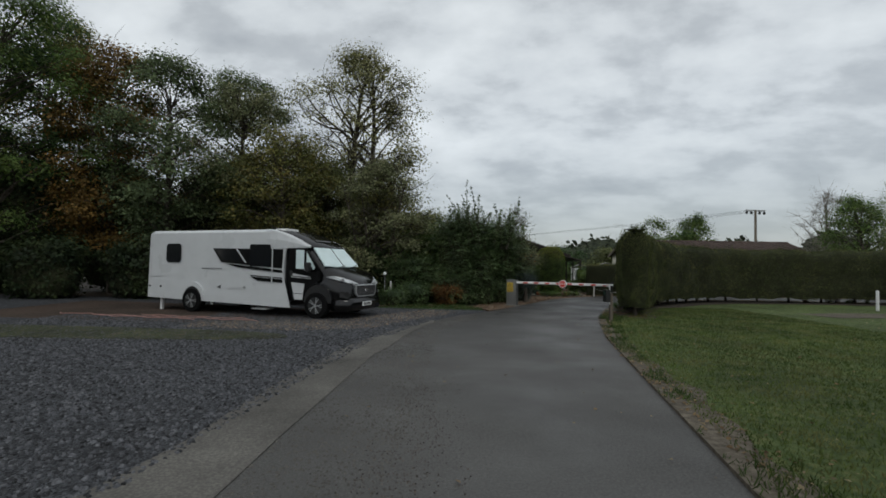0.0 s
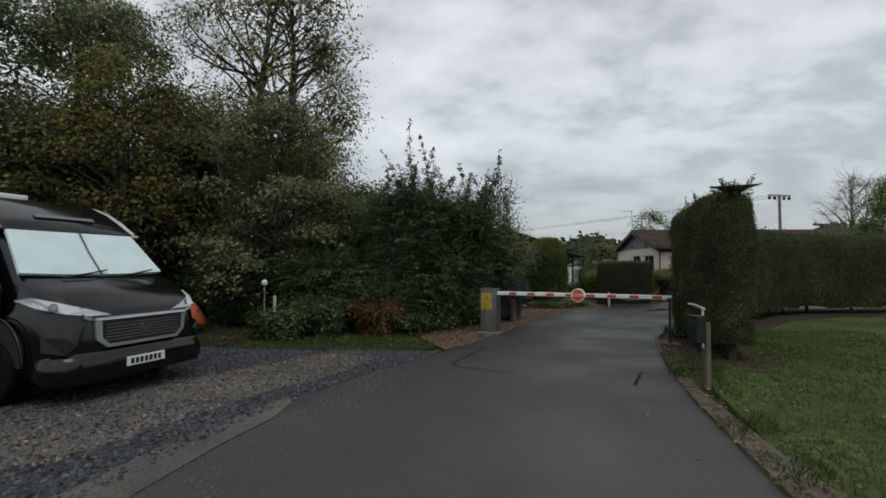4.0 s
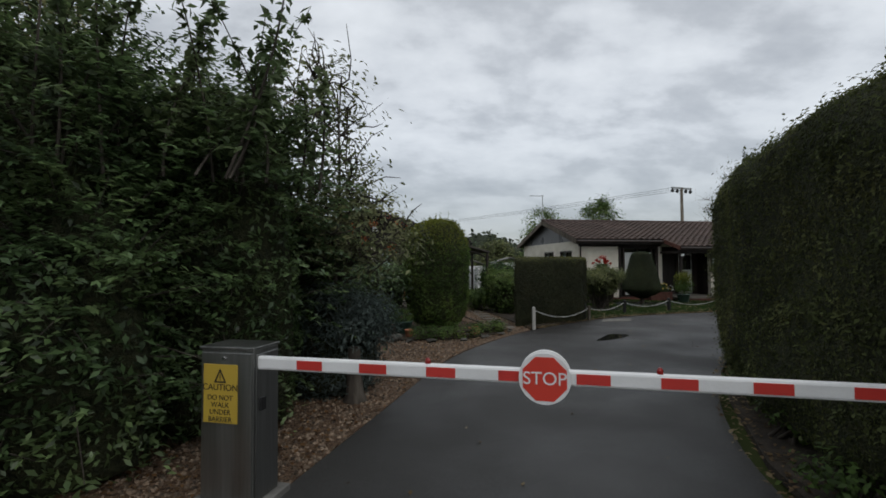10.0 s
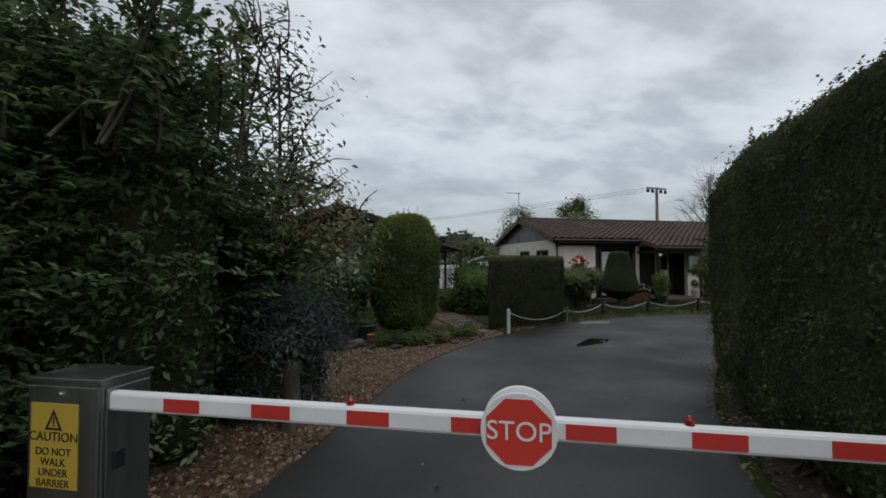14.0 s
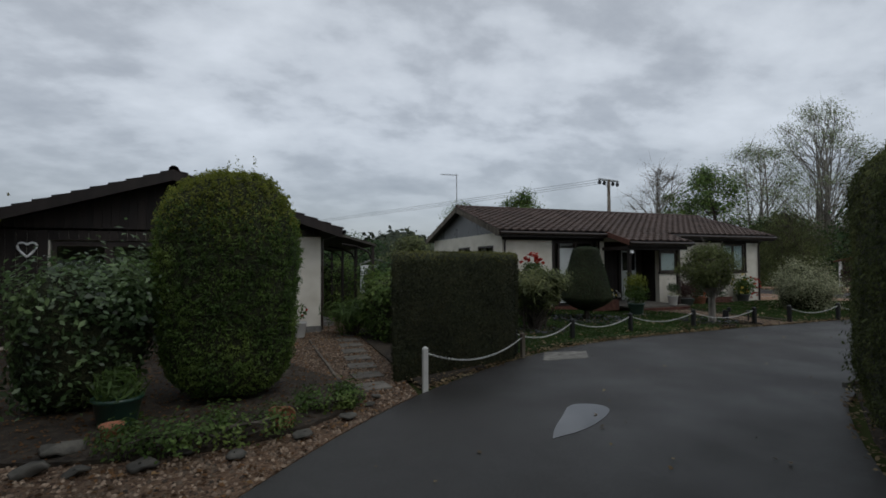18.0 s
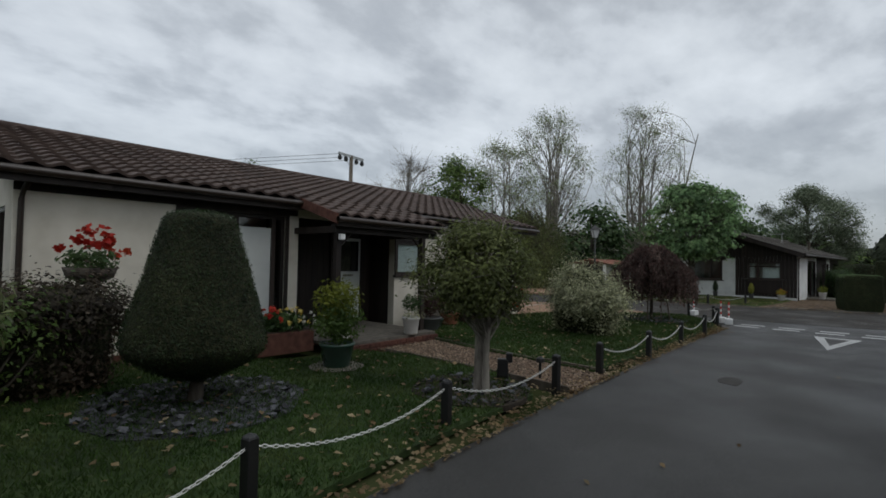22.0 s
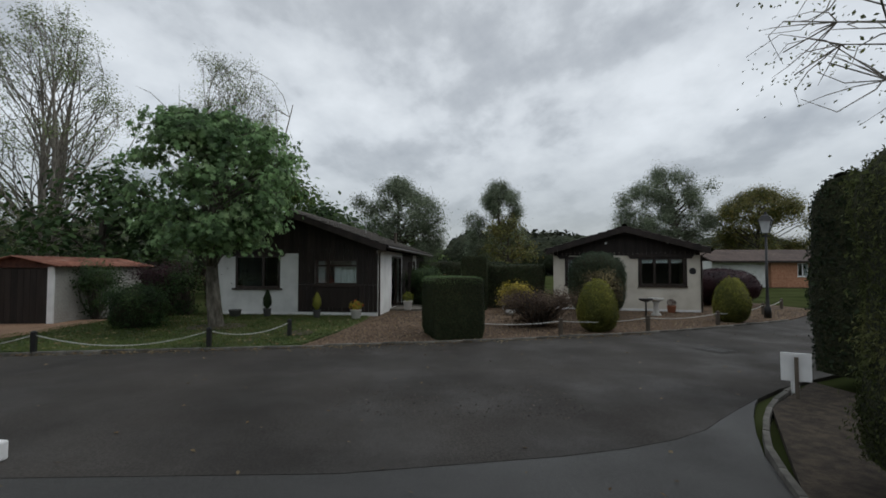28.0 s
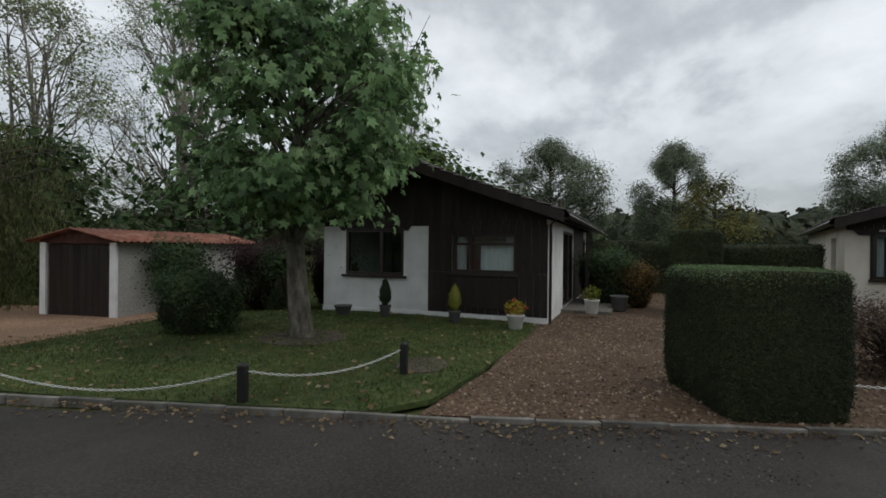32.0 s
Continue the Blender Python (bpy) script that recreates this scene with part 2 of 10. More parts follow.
        c = np.array([r * math.cos(a), r * math.sin(a), z0 + (z1 - z0) * h])
        path = tops[k % stems]
        low = min(0.93, max(fork * 0.6, (c[2] - steep * r - 0.3) / max(0.1, path[-1][2])))
        start = np.array([np.interp(low, np.linspace(0, 1, 8), path[:, i]) for i in range(3)])
        limb = curve_between(start, c, rng, 0.10, 5, 0.06)
        rr = trunk_r * 0.30 * (1 - 0.6 * low)
        wood.append(tube_np(limb, np.linspace(rr, 0.012, 5), 5))
        for _ in range(twigs):
            end = c + rng.normal(size=3) * clump_r * 0.7 + np.array([0, 0, -droop * clump_r * 1.5])
            wood.append(tube_np(curve_between(limb[3], end, rng, 0.12, 4), [0.014, 0.011, 0.008, 0.004], 3))
        n = max(0, int(per * rng.uniform(0.5, 1.4)))
        if n:
            q = rng.normal(size=(n, 3)) * clump_r * np.array([0.6, 0.6, layer])
            q[:, 2] -= sag * np.linalg.norm(q[:, :2], axis=1) ** 1.3
            if droop:
                q[:, 2] -= droop * np.abs(rng.normal(size=n)) * clump_r * 2.2
            leaf_at.append(c + q)
            facing.append(unit(q) * 0.7 + unit(c * np.array([1, 1, 0.0]) + 1e-6) * 0.35 + np.array([0, 0, 1.0]))
    v, q = join_np(wood)
    mesh_np("trunk", v, q, bark, ob, smooth=True)
    if leaf_at:
        at = np.concatenate(leaf_at)
        if palmate:
            v, q = palm_np(rng, at, leaf_size, np.concatenate(facing))
        elif droop:
            v, q = leaf_np(rng, at, leaf_size, aspect=aspect, droop=droop * 2)
        else:
            v, q = leaf_np(rng, at, leaf_size, np.concatenate(facing), 0.75, aspect)
        mesh_np("crown", v, q, leaf, ob)
    return ob


def surface_leaves(rng, verts, quads, density, size, tilt=0.8, lift=0.0, aspect=0.5):
    """Leaves strewn over quads, so many a square metre."""
    a, b, c, d = (verts[quads[:, i]] for i in range(4))
    n1 = np.cross(c - a, d - b)
    area = np.linalg.norm(n1, axis=1) / 2
    nrm = unit(n1)
    count = rng.poisson(area * density)
    idx = np.repeat(np.arange(len(quads)), count)
    s, t = rng.uniform(size=(len(idx), 1)), rng.uniform(size=(len(idx), 1))
    at = (a[idx] * (1 - s) + b[idx] * s) * (1 - t) + (d[idx] * (1 - s) + c[idx] * s) * t
    at = at + nrm[idx] * rng.normal(lift, size * 0.35, (len(idx), 1))
    return leaf_np(rng, at, size, nrm[idx], tilt, aspect)


def rough(verts, amount, scale, seed=0):
    """Verts pushed along by smooth noise."""
    out = np.array(verts, float)
    for i, p in enumerate(out):
        w = noise.noise_vector(Vector(p * scale) + Vector((seed * 3.1, 0, 0)))
        out[i] += np.array(w) * amount
    return out


def swept_hedge(path, width, height, bottom=0.0, corner=0.35, step=0.35, taper=0.9):
    """Verts and quads of a rounded hedge along a plan path; width and height: numbers or lists along it."""
    path = np.asarray(path, float)
    seg = np.r_[0, np.cumsum(np.linalg.norm(np.diff(path, axis=0), axis=1))]
    s = np.linspace(0, seg[-1], max(4, int(seg[-1] / step)))
    s = np.unique(np.r_[s, corner * np.array([0.15, 0.4, 0.7, 1.0]), seg[-1] - corner * np.array([0.15, 0.4, 0.7, 1.0])])
    p = np.stack([np.interp(s, seg, path[:, 0]), np.interp(s, seg, path[:, 1])], 1)
    for _ in range(3 if len(path) > 2 else 0):
        p[4:-4] = (p[3:-5] + 2 * p[4:-4] + p[5:-3]) / 4
    t = unit(np.gradient(p, axis=0))
    nrm = np.stack([-t[:, 1], t[:, 0]], 1)
    w = np.interp(s, np.linspace(0, seg[-1], np.size(width)), np.atleast_1d(width))
    h = np.interp(s, np.linspace(0, seg[-1], np.size(height)), np.atleast_1d(height))
    c = corner
    prof = [(-0.5 * taper, bottom, 0)] + [(-0.5, f, 1) for f in (0.15, 0.35, 0.55, 0.75)]
    ang = np.radians([0, 30, 60, 90])
    rings = []
    for i in range(len(s)):
        end = min(s[i], s[-1] - s[i])
        shrink = 1.0 if end > c else math.sqrt(max(0.02, 1 - (1 - end / c) ** 2)) * min(1.0, 2 * c / w[i]) + max(0.0, 1 - 2 * c / w[i])
        W, H = w[i] * shrink, h[i]
        side = [(-W / 2 * taper, bottom)] + [(-W / 2, bottom + (H - c - bottom) * f) for f in (0.2, 0.45, 0.7, 1.0)]
        arc = [(-W / 2 + c - c * math.cos(x), H - c + c * math.sin(x)) for x in ang[1:]]
        left = side + arc
        ring = left + [(0, H + 0.02)] + [(-x, z) for x, z in reversed(left)]
        rings.append([(p[i, 0] + nrm[i, 0] * x, p[i, 1] + nrm[i, 1] * x, z) for x, z in ring])
    rings = np.array(rings)
    n, m = rings.shape[:2]
    i = np.arange(n - 1)[:, None] * m
    k = np.arange(m - 1)[None]
    quads = np.stack([i + k, i + m + k, i + m + k + 1, i + k + 1], -1).reshape(-1, 4)
    half = m // 2
    caps = []
    for base, flip in ((0, True), ((n - 1) * m, False)):
        for k in range(half):
            q = [base + k, base + k + 1, base + m - 2 - k, base + m - 1 - k]
            caps.append(q if flip else q[::-1])
    return rings.reshape(-1, 3), np.concatenate([quads, np.array(caps)])


def hedge(name, label, path, width, height, leaf, seed, bottom=0.0, density=500, size=0.06, bump=0.05, category="hedge", corner=0.35, sprigs=0, tilt=0.8, core=None, group="", slant=0.0, tufts=0, shy=0, aspect=0.5, top_leaf=None):
    rng = rng_of(seed)
    ob = thing(name, label, category, (0, 0, 0), 0, group)
    v, q = swept_hedge(path, width, height, bottom, corner)
    if slant:
        p0, p1 = np.array(path[0]), np.array(path[-1])
        t = unit(p1 - p0)
        side = (v[:, :2] - p0) @ np.array([-t[1], t[0]])
        v[:, :2] += side[:, None] * slant * t
    v = rough(v, bump, 1.3, seed)
    # solid core; its dark colour gives the shade behind the leaves
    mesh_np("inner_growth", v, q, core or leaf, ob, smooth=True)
    if shy:
        # the far side, which no road passes, is thinly leaved past the first metres
        m = 17
        k, i = np.arange(len(q)) % (m - 1), np.arange(len(q)) // (m - 1)
        far = (k < 6) & (i > shy) & (np.arange(len(q)) < len(q) - 16)
        pieces = [surface_leaves(rng, v, q[~far], density, size, tilt, 0.01, aspect), surface_leaves(rng, v, q[far], density * 0.2, size * 1.8, tilt, 0.01, aspect)]
    else:
        pieces = [surface_leaves(rng, v, q, density, size, tilt, 0.01, aspect)]
    if tufts:
        # loose sprays over the whole face, for an uneven clipped surface
        a, b, c = (v[q[:, i]] for i in range(3))
        area = np.linalg.norm(np.cross(b - a, c - a), axis=1)
        nrm = unit(np.cross(b - a, c - a))
        pick = rng.choice(len(q), tufts, p=area / area.sum())
        s, t = rng.uniform(size=(tufts, 1)), rng.uniform(size=(tufts, 1))
        spot = a[pick] + (b[pick] - a[pick]) * s + (c[pick] - b[pick]) * t * s
        k = 16
        at = np.repeat(spot, k, 0) + rng.normal(size=(tufts * k, 3)) * size * 1.1 + np.repeat(nrm[pick], k, 0) * np.abs(rng.normal(size=(tufts * k, 1))) * size * 0.9
        pieces.append(leaf_np(rng, at, size * 1.15, np.repeat(nrm[pick], k, 0) + np.array([0, 0, 0.6]), 0.7))
    if sprigs:
        top = v[v[:, 2] > v[:, 2].max() * 0.9]
        for _ in range(sprigs):
            p = top[rng.integers(len(top))]
            end = p + np.array([rng.normal() * 0.06, rng.normal() * 0.06, rng.uniform(0.06, 0.24)])
            at = p + (end - p) * rng.uniform(0, 1, (26, 1)) + rng.normal(size=(26, 3)) * 0.016
            pieces.append(leaf_np(rng, at, size * 1.1, None))
    v, q = join_np(pieces)
    # leaves on the flat top get a paler material: sky light put into colour
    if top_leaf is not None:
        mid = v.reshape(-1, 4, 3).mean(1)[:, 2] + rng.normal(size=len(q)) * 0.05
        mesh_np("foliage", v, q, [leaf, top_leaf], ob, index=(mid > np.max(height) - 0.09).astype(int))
    else:
        mesh_np("foliage", v, q, leaf, ob)
    return ob


def revolved_np(profile, sides=28, at=(0, 0, 0)):
    a = np.linspace(0, 2 * np.pi, sides, endpoint=False)
    rings = np.array([[(r * np.cos(x), r * np.sin(x), z) for x in a] for r, z in profile]) + np.array(at)
    n = len(profile)
    i = np.arange(n - 1)[:, None] * sides
    k = np.arange(sides)[None]
    k2 = (k + 1) % sides
    return rings.reshape(-1, 3), np.stack([i + k, i + k2, i + sides + k2, i + sides + k], -1).reshape(-1, 4)


def topiary(name, label, loc, profile, leaf, seed, density=700, size=0.05, bump=0.05, category="topiary", stem=None, bark=None, core=None, group="", top_leaf=None, top_from=0.0, blend=0.12, tufts=0, sprigs=0, aspect=0.5):
    """A clipped shrub of revolution; stem: (radius, height) of a bare foot."""
    rng = rng_of(seed)
    ob = thing(name, label, category, loc, 0, group)
    z = np.interp(np.linspace(0, 1, 30), np.linspace(0, 1, len(profile)), [p[1] for p in profile])
    r = np.interp(np.linspace(0, 1, 30), np.linspace(0, 1, len(profile)), [p[0] for p in profile])
    r[1:-1] = (r[:-2] + 2 * r[1:-1] + r[2:]) / 4
    v, q = revolved_np(list(zip(r, z)))
    v = rough(v, bump, 1.6, seed)
    mesh_np("inner_growth", v, q, core or leaf, ob, smooth=True)
    pieces = [surface_leaves(rng, v, q, density, size, 0.8, 0.01, aspect)]
    if tufts:
        # feathery sprays that stand out and up from the clipped face
        a, b, c = (v[q[:, i]] for i in range(3))
        nrm = np.cross(b - a, c - a)
        area = np.linalg.norm(nrm, axis=1)
        pick = rng.choice(len(q), tufts, p=area / area.sum())
        s, t = rng.uniform(size=(tufts, 1)), rng.uniform(size=(tufts, 1))
        spot = a[pick] + (b[pick] - a[pick]) * s + (c[pick] - b[pick]) * t * s
        way = unit(unit(spot * np.array([1, 1, 0]) + 1e-6) + np.array([0, 0, 0.9]) + rng.normal(size=(tufts, 3)) * 0.35)
        f = rng.uniform(-0.2, 1.0, (tufts, 12, 1))
        at = spot[:, None] + way[:, None] * f * size * 1.9 + rng.normal(size=(tufts, 12, 3)) * size * 0.3
        pieces.append(leaf_np(rng, at.reshape(-1, 3), size, np.repeat(way, 12, 0), 0.9, aspect))
    for _ in range(sprigs):
        p = np.array([rng.normal() * r.max() * 0.25, rng.normal() * r.max() * 0.25, z.max() - 0.06])
        end = p + np.array([rng.normal() * 0.05, rng.normal() * 0.05, rng.uniform(0.1, 0.26)])
        at = p + (end - p) * rng.uniform(0, 1, (22, 1)) + rng.normal(size=(22, 3)) * 0.014
        pieces.append(leaf_np(rng, at, size, None, aspect=aspect))
    lv, lq = join_np(pieces)
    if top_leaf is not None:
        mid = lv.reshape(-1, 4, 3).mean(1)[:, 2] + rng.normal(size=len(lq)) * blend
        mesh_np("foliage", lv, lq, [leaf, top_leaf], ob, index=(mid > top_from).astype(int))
    else:
        mesh_np("foliage", lv, lq, leaf, ob)
    if stem:
        tv, tq = tube_np([(0, 0, -0.03), (0.02, 0, stem[1] / 2), (0, 0, stem[1])], [stem[0] * 1.3, stem[0], stem[0]], 8)
        mesh_np("stem", tv, tq, bark, ob, smooth=True)
    return ob


def bush(name, label, loc, radii, leaf, seed, clumps=26, per=170, leaf_size=0.07, clump_r=0.3, twig=None, category="shrub", aspect=0.5, group="", core=None, lift=0.0, flat=0.5, droop=0.0, dome=1.0):
    """A loose shrub: stems fan out to clumps of leaves. radii: (x, y, height)."""
    rng = rng_of(seed)
    ob = thing(name, label, category, loc, 0, group)
    rx, ry, h = radii
    at, wood, facing = [], [], []
    for k in range(clumps):
        u = unit(rng.normal(size=3))
        u[2] = abs(u[2]) ** flat * np.sign(u[2] + 0.6)
        f = rng.uniform(0.55, 0.95)
        c = np.array([u[0] * rx * f, u[1] * ry * f, lift + h * 0.5 + u[2] * h * 0.44 * f])
        c[2] = lift + h * max(0.0, (c[2] - lift) / h) ** dome
        c[2] = max(c[2], lift + clump_r * 0.4)
        foot = np.array([rng.normal() * 0.06, rng.normal() * 0.06, 0.0])
        wood.append(tube_np(curve_between(foot, c, rng, 0.08, 5, 0.05), np.linspace(0.02, 0.006, 5), 4))
        n = int(per * rng.uniform(0.6, 1.3))
        spread = rng.normal(size=(n, 3))
        at.append(c + spread * clump_r * np.array([0.55, 0.55, 0.5]))
        facing.append(unit(spread) * 0.6 + u * 0.7 + np.array([0, 0, 0.6]))
    at = np.concatenate(at)
    at[:, 2] = np.maximum(at[:, 2], 0.02)
    v, q = join_np(wood)
    tagged(mesh_np("branchwork", v, q, twig or M["bark"], ob), kind="stuff")
    v, q = leaf_np(rng, at, leaf_size, aspect=aspect, droop=droop) if droop else leaf_np(rng, at, leaf_size, np.concatenate(facing), 0.8, aspect)
    pieces, idx = [(v, q)], [np.zeros(len(q), int)]
    # the core's dark colour stands in for shade inside the shrub
    if core is not None:
        prof = [(0.05, 0.02), (0.5, 0.06), (0.66, 0.2), (0.72, 0.38), (0.7, 0.55), (0.56, 0.72), (0.32, 0.84), (0.05, 0.88)]
        cv, cq = revolved_np([(r, lift + h * z) for r, z in [(r, z ** dome * 0.97 if dome > 1 else z) for r, z in prof]], 20)
        cv = rough(cv * np.array([rx, ry, 1.0]), 0.17 * min(1.0, rx), 1.9 / min(1.0, rx + 0.2), seed)
        cv[:, 2] = np.maximum(cv[:, 2], 0.015)
        pieces.append((cv, cq))
        idx.append(np.ones(len(cq), int))
        cover = surface_leaves(rng, cv, cq, min(1500, 1.5 / (leaf_size ** 2 * aspect)), leaf_size, 0.9, leaf_size * 0.4, aspect)
        pieces.append(cover)
        idx.append(np.zeros(len(cover[1]), int))
    v, q = join_np(pieces)
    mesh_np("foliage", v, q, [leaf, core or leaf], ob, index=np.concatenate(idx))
    return ob


def thicket(name, label, loc, radii, leaf, seed, leaf_size=0.1, dense=34.0, reach=0.7, aspect=0.42, group="", category="thicket"):
    """A wild evergreen mass: leafy sprays arch outwards in tiers from a solid core coloured dark for shade. radii: (x,
    y, height).
    """
    rng = rng_of(seed)
    ob = thing(name, label, category, loc, 0, group)
    rx, ry, h = radii
    n = int(dense * (rx + ry) * h * 1.9)
    u = unit(rng.normal(size=(n, 3)))
    u[:, 2] = np.abs(u[:, 2]) ** 0.8 * np.where(rng.uniform(size=n) < 0.72, 1, -1)
    u = unit(u)
    az = np.arctan2(u[:, 1], u[:, 0])
    lump = 0.86 + 0.14 * np.sin(3 * az + seed) * np.cos(4 * u[:, 2] + seed) + 0.1 * np.sin(7 * az + 5 * u[:, 2] + 2 * seed)
    foot = u * lump[:, None] * np.array([rx, ry, h * 0.5]) * 0.8 + np.array([0, 0, h * 0.5])
    out = unit(u * np.array([1, 1, 0.55]) + rng.normal(size=(n, 3)) * 0.28 + np.array([0, 0, 0.22]))
    far = reach * rng.uniform(0.5, 1.25, n) * (0.55 + 0.45 * min(1.0, rx))
    side = unit(np.cross(out, np.array([0, 0, 1.0])) + 1e-6)
    k = 24
    s = np.tile(np.linspace(0.12, 1.0, k), (n, 1)) + rng.normal(size=(n, k)) * 0.03
    w = (np.where(np.arange(k) % 2, 1, -1)[None] * rng.uniform(0.2, 1.0, (n, k))) * (1.12 - s) * 0.3 * far[:, None]
    at = foot[:, None] + out[:, None] * (s * far[:, None])[..., None] + side[:, None] * w[..., None]
    at[..., 2] -= (s ** 2) * far[:, None] * 0.28 + rng.uniform(0, 0.04, (n, k))
    up = np.repeat(out[:, None] * 0.35 + np.array([0, 0, 1.0]), k, 1)
    at, up = at.reshape(-1, 3), up.reshape(-1, 3)
    ok = at[:, 2] > 0.03
    sprays_np = leaf_np(rng, at[ok], leaf_size, up[ok], 0.55, aspect)
    pick = rng.choice(n, min(n, 160), False)
    twigs = [tube_np([foot[i] * np.array([0.5, 0.5, 0.8]), foot[i], foot[i] + out[i] * far[i] * 0.8 + np.array([0, 0, -0.16 * far[i]])], [0.008, 0.006, 0.003], 4) for i in pick]
    tagged(mesh_np("branchwork", *join_np(twigs), M["bark"], ob), kind="stuff")
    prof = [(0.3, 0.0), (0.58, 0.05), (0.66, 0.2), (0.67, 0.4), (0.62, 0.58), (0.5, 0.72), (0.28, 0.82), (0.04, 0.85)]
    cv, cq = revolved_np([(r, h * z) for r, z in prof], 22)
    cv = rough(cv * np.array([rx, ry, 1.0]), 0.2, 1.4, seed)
    mesh_np("inner_growth", cv, cq, M["shaded_core"], ob, smooth=True)
    mesh_np("foliage", *join_np([sprays_np, surface_leaves(rng, cv, cq, 420, leaf_size, 1.0, leaf_size * 0.7, aspect)]), leaf, ob)
    return ob


def weeping(name, label, loc, radius, top, low, leaf, seed, strands=300, per=85, size=0.068):
    """A grafted weeping tree: a bare stem, arching limbs and strands of leaves hanging to an even hem."""
    rng = rng_of(seed)
    ob = thing(name, label, "tree", loc)
    crown_at = np.array([0.03, 0.0, top * 0.72])
    mesh_np("trunk", *tube_np(curve_between((0, 0, -0.05), crown_at, rng, 0.02, 7), np.linspace(0.05, 0.035, 7), 10), M["bark"], ob, smooth=True)
    wood, at = [], []
    for k in range(strands):
        a = rng.uniform(0, 2 * np.pi)
        r = radius * math.sqrt(rng.uniform(0.06, 1.0)) * (1 + 0.08 * math.sin(3 * a + seed))
        peak = low + (top - low) * (1 - 0.42 * (r / radius) ** 2) * rng.uniform(0.9, 1.0)
        hem = low * rng.uniform(0.85, 1.5) + 0.2 * (1 - r / radius)
        d = np.array([math.cos(a), math.sin(a), 0.0])
        pts = [crown_at, crown_at * 0.4 + (d * r * 0.45) * 0.6 + np.array([0, 0, peak * 0.6]), d * r * 0.75 + np.array([0, 0, peak]), d * r + np.array([0, 0, peak - 0.22]), d * r * 1.05 + np.array([0, 0, (peak + hem) / 2]), d * r * 1.04 + np.array([0, 0, hem])]
        pts = np.array([np.asarray(p) for p in pts])
        fine = np.stack([np.interp(np.linspace(0, 5, 16), np.arange(6), pts[:, i]) for i in range(3)], 1)
        fine[1:-1] = (fine[:-2] + 2 * fine[1:-1] + fine[2:]) / 4
        wood.append(tube_np(fine, np.linspace(0.011, 0.0025, 16), 4))
        s = rng.uniform(3.5, 15, per)
        at.append(np.stack([np.interp(s, np.arange(16), fine[:, i]) for i in range(3)], 1) + rng.normal(size=(per, 3)) * 0.035)
    tagged(mesh_np("branchwork", *join_np(wood), M["bark"], ob), kind="stuff")
    mesh_np("crown", *leaf_np(rng, np.concatenate(at), size, aspect=0.42, droop=1.5), leaf, ob)
    return ob


def smooth_line(pts, step=0.4, rounds=2):
    """A plan line rounded at its corners."""
    pts = np.asarray(pts, float)
    for _ in range(rounds):
        q = np.empty((2 * len(pts), 2))
        q[0], q[-1] = pts[0], pts[-1]
        q[1:-1:2] = 0.75 * pts[:-1] + 0.25 * pts[1:]
        q[2:-1:2] = 0.25 * pts[:-1] + 0.75 * pts[1:]
        pts = q
    return pts


def inside(poly, xy):
    poly, x, y = np.asarray(poly, float), xy[:, 0], xy[:, 1]
    hit = np.zeros(len(xy), bool)
    for (x0, y0), (x1, y1) in zip(poly, np.roll(poly, -1, axis=0)):
        c = ((y0 > y) != (y1 > y)) & (x < (x1 - x0) * (y - y0) / (y1 - y0 + 1e-12) + x0)
        hit ^= c
    return hit


def flat(name, outline, z, material, label, category, thick=0.06):
    """A piece of ground by its plan outline, with its top at z."""
    bm = bmesh.new()
    lo = [bm.verts.new((x, y, z - thick)) for x, y in outline]
    hi = [bm.verts.new((x, y, z)) for x, y in outline]
    top = bm.faces.new(hi)
    n = len(hi)
    for i in range(n):
        bm.faces.new([lo[i], lo[(i + 1) % n], hi[(i + 1) % n], hi[i]])
    bmesh.ops.recalc_face_normals(bm, faces=bm.faces)
    if top.normal.z < 0:
        bmesh.ops.reverse_faces(bm, faces=bm.faces)
    bmesh.ops.triangulate(bm, faces=[top])
    return single(name, bm, material, label, category, kind="structure")


def strewn(rng, outline, count, keep=None):
    """Random plan points inside an outline."""
    o = np.asarray(outline, float)
    lo, hi = o.min(0), o.max(0)
    out = []
    have = 0
    while have < count:
        p = rng.uniform(lo, hi, (count * 2, 2))
        p = p[inside(o, p)]
        if keep is not None:
            p = p[keep(p)]
        out.append(p)
        have += len(p)
        if len(p) == 0:
            break
    return np.concatenate(out)[:count]

# ---- materials ----
def ramp_mat(name, colours, scale=4.0, detail=6.0, rough_=0.8, bump=0.3, bump_scale=40.0, island=0.0, spec=0.3, metal=0.0, patch=0.0, patch_scale=0.5, coords="Object",
             rough_var=0.0, transl=0.0, distort=0.0, kind="noise", bump_dist=0.01, stretch=(1, 1, 1), obrand=0.0):
    """A node material: colours mixed by noise, a second wider noise for patches, fine relief, and a shift of value for each island or object."""
    m = bpy.data.materials.new(name)
    m.use_nodes = True
    nt = m.node_tree
    b = nt.nodes["Principled BSDF"]
    N = lambda k: nt.nodes.new(k)
    co, mp = N("ShaderNodeTexCoord"), N("ShaderNodeMapping")
    mp.inputs["Scale"].default_value = stretch
    nt.links.new(co.outputs[coords], mp.inputs[0])
    tex = N("ShaderNodeTexNoise")
    tex.inputs["Scale"].default_value, tex.inputs["Detail"].default_value, tex.inputs["Distortion"].default_value = scale, detail, distort
    nt.links.new(mp.outputs[0], tex.inputs["Vector"])
    fac = tex.outputs["Fac"]
    if kind == "cells":
        cell = N("ShaderNodeTexVoronoi")
        cell.inputs["Scale"].default_value = scale
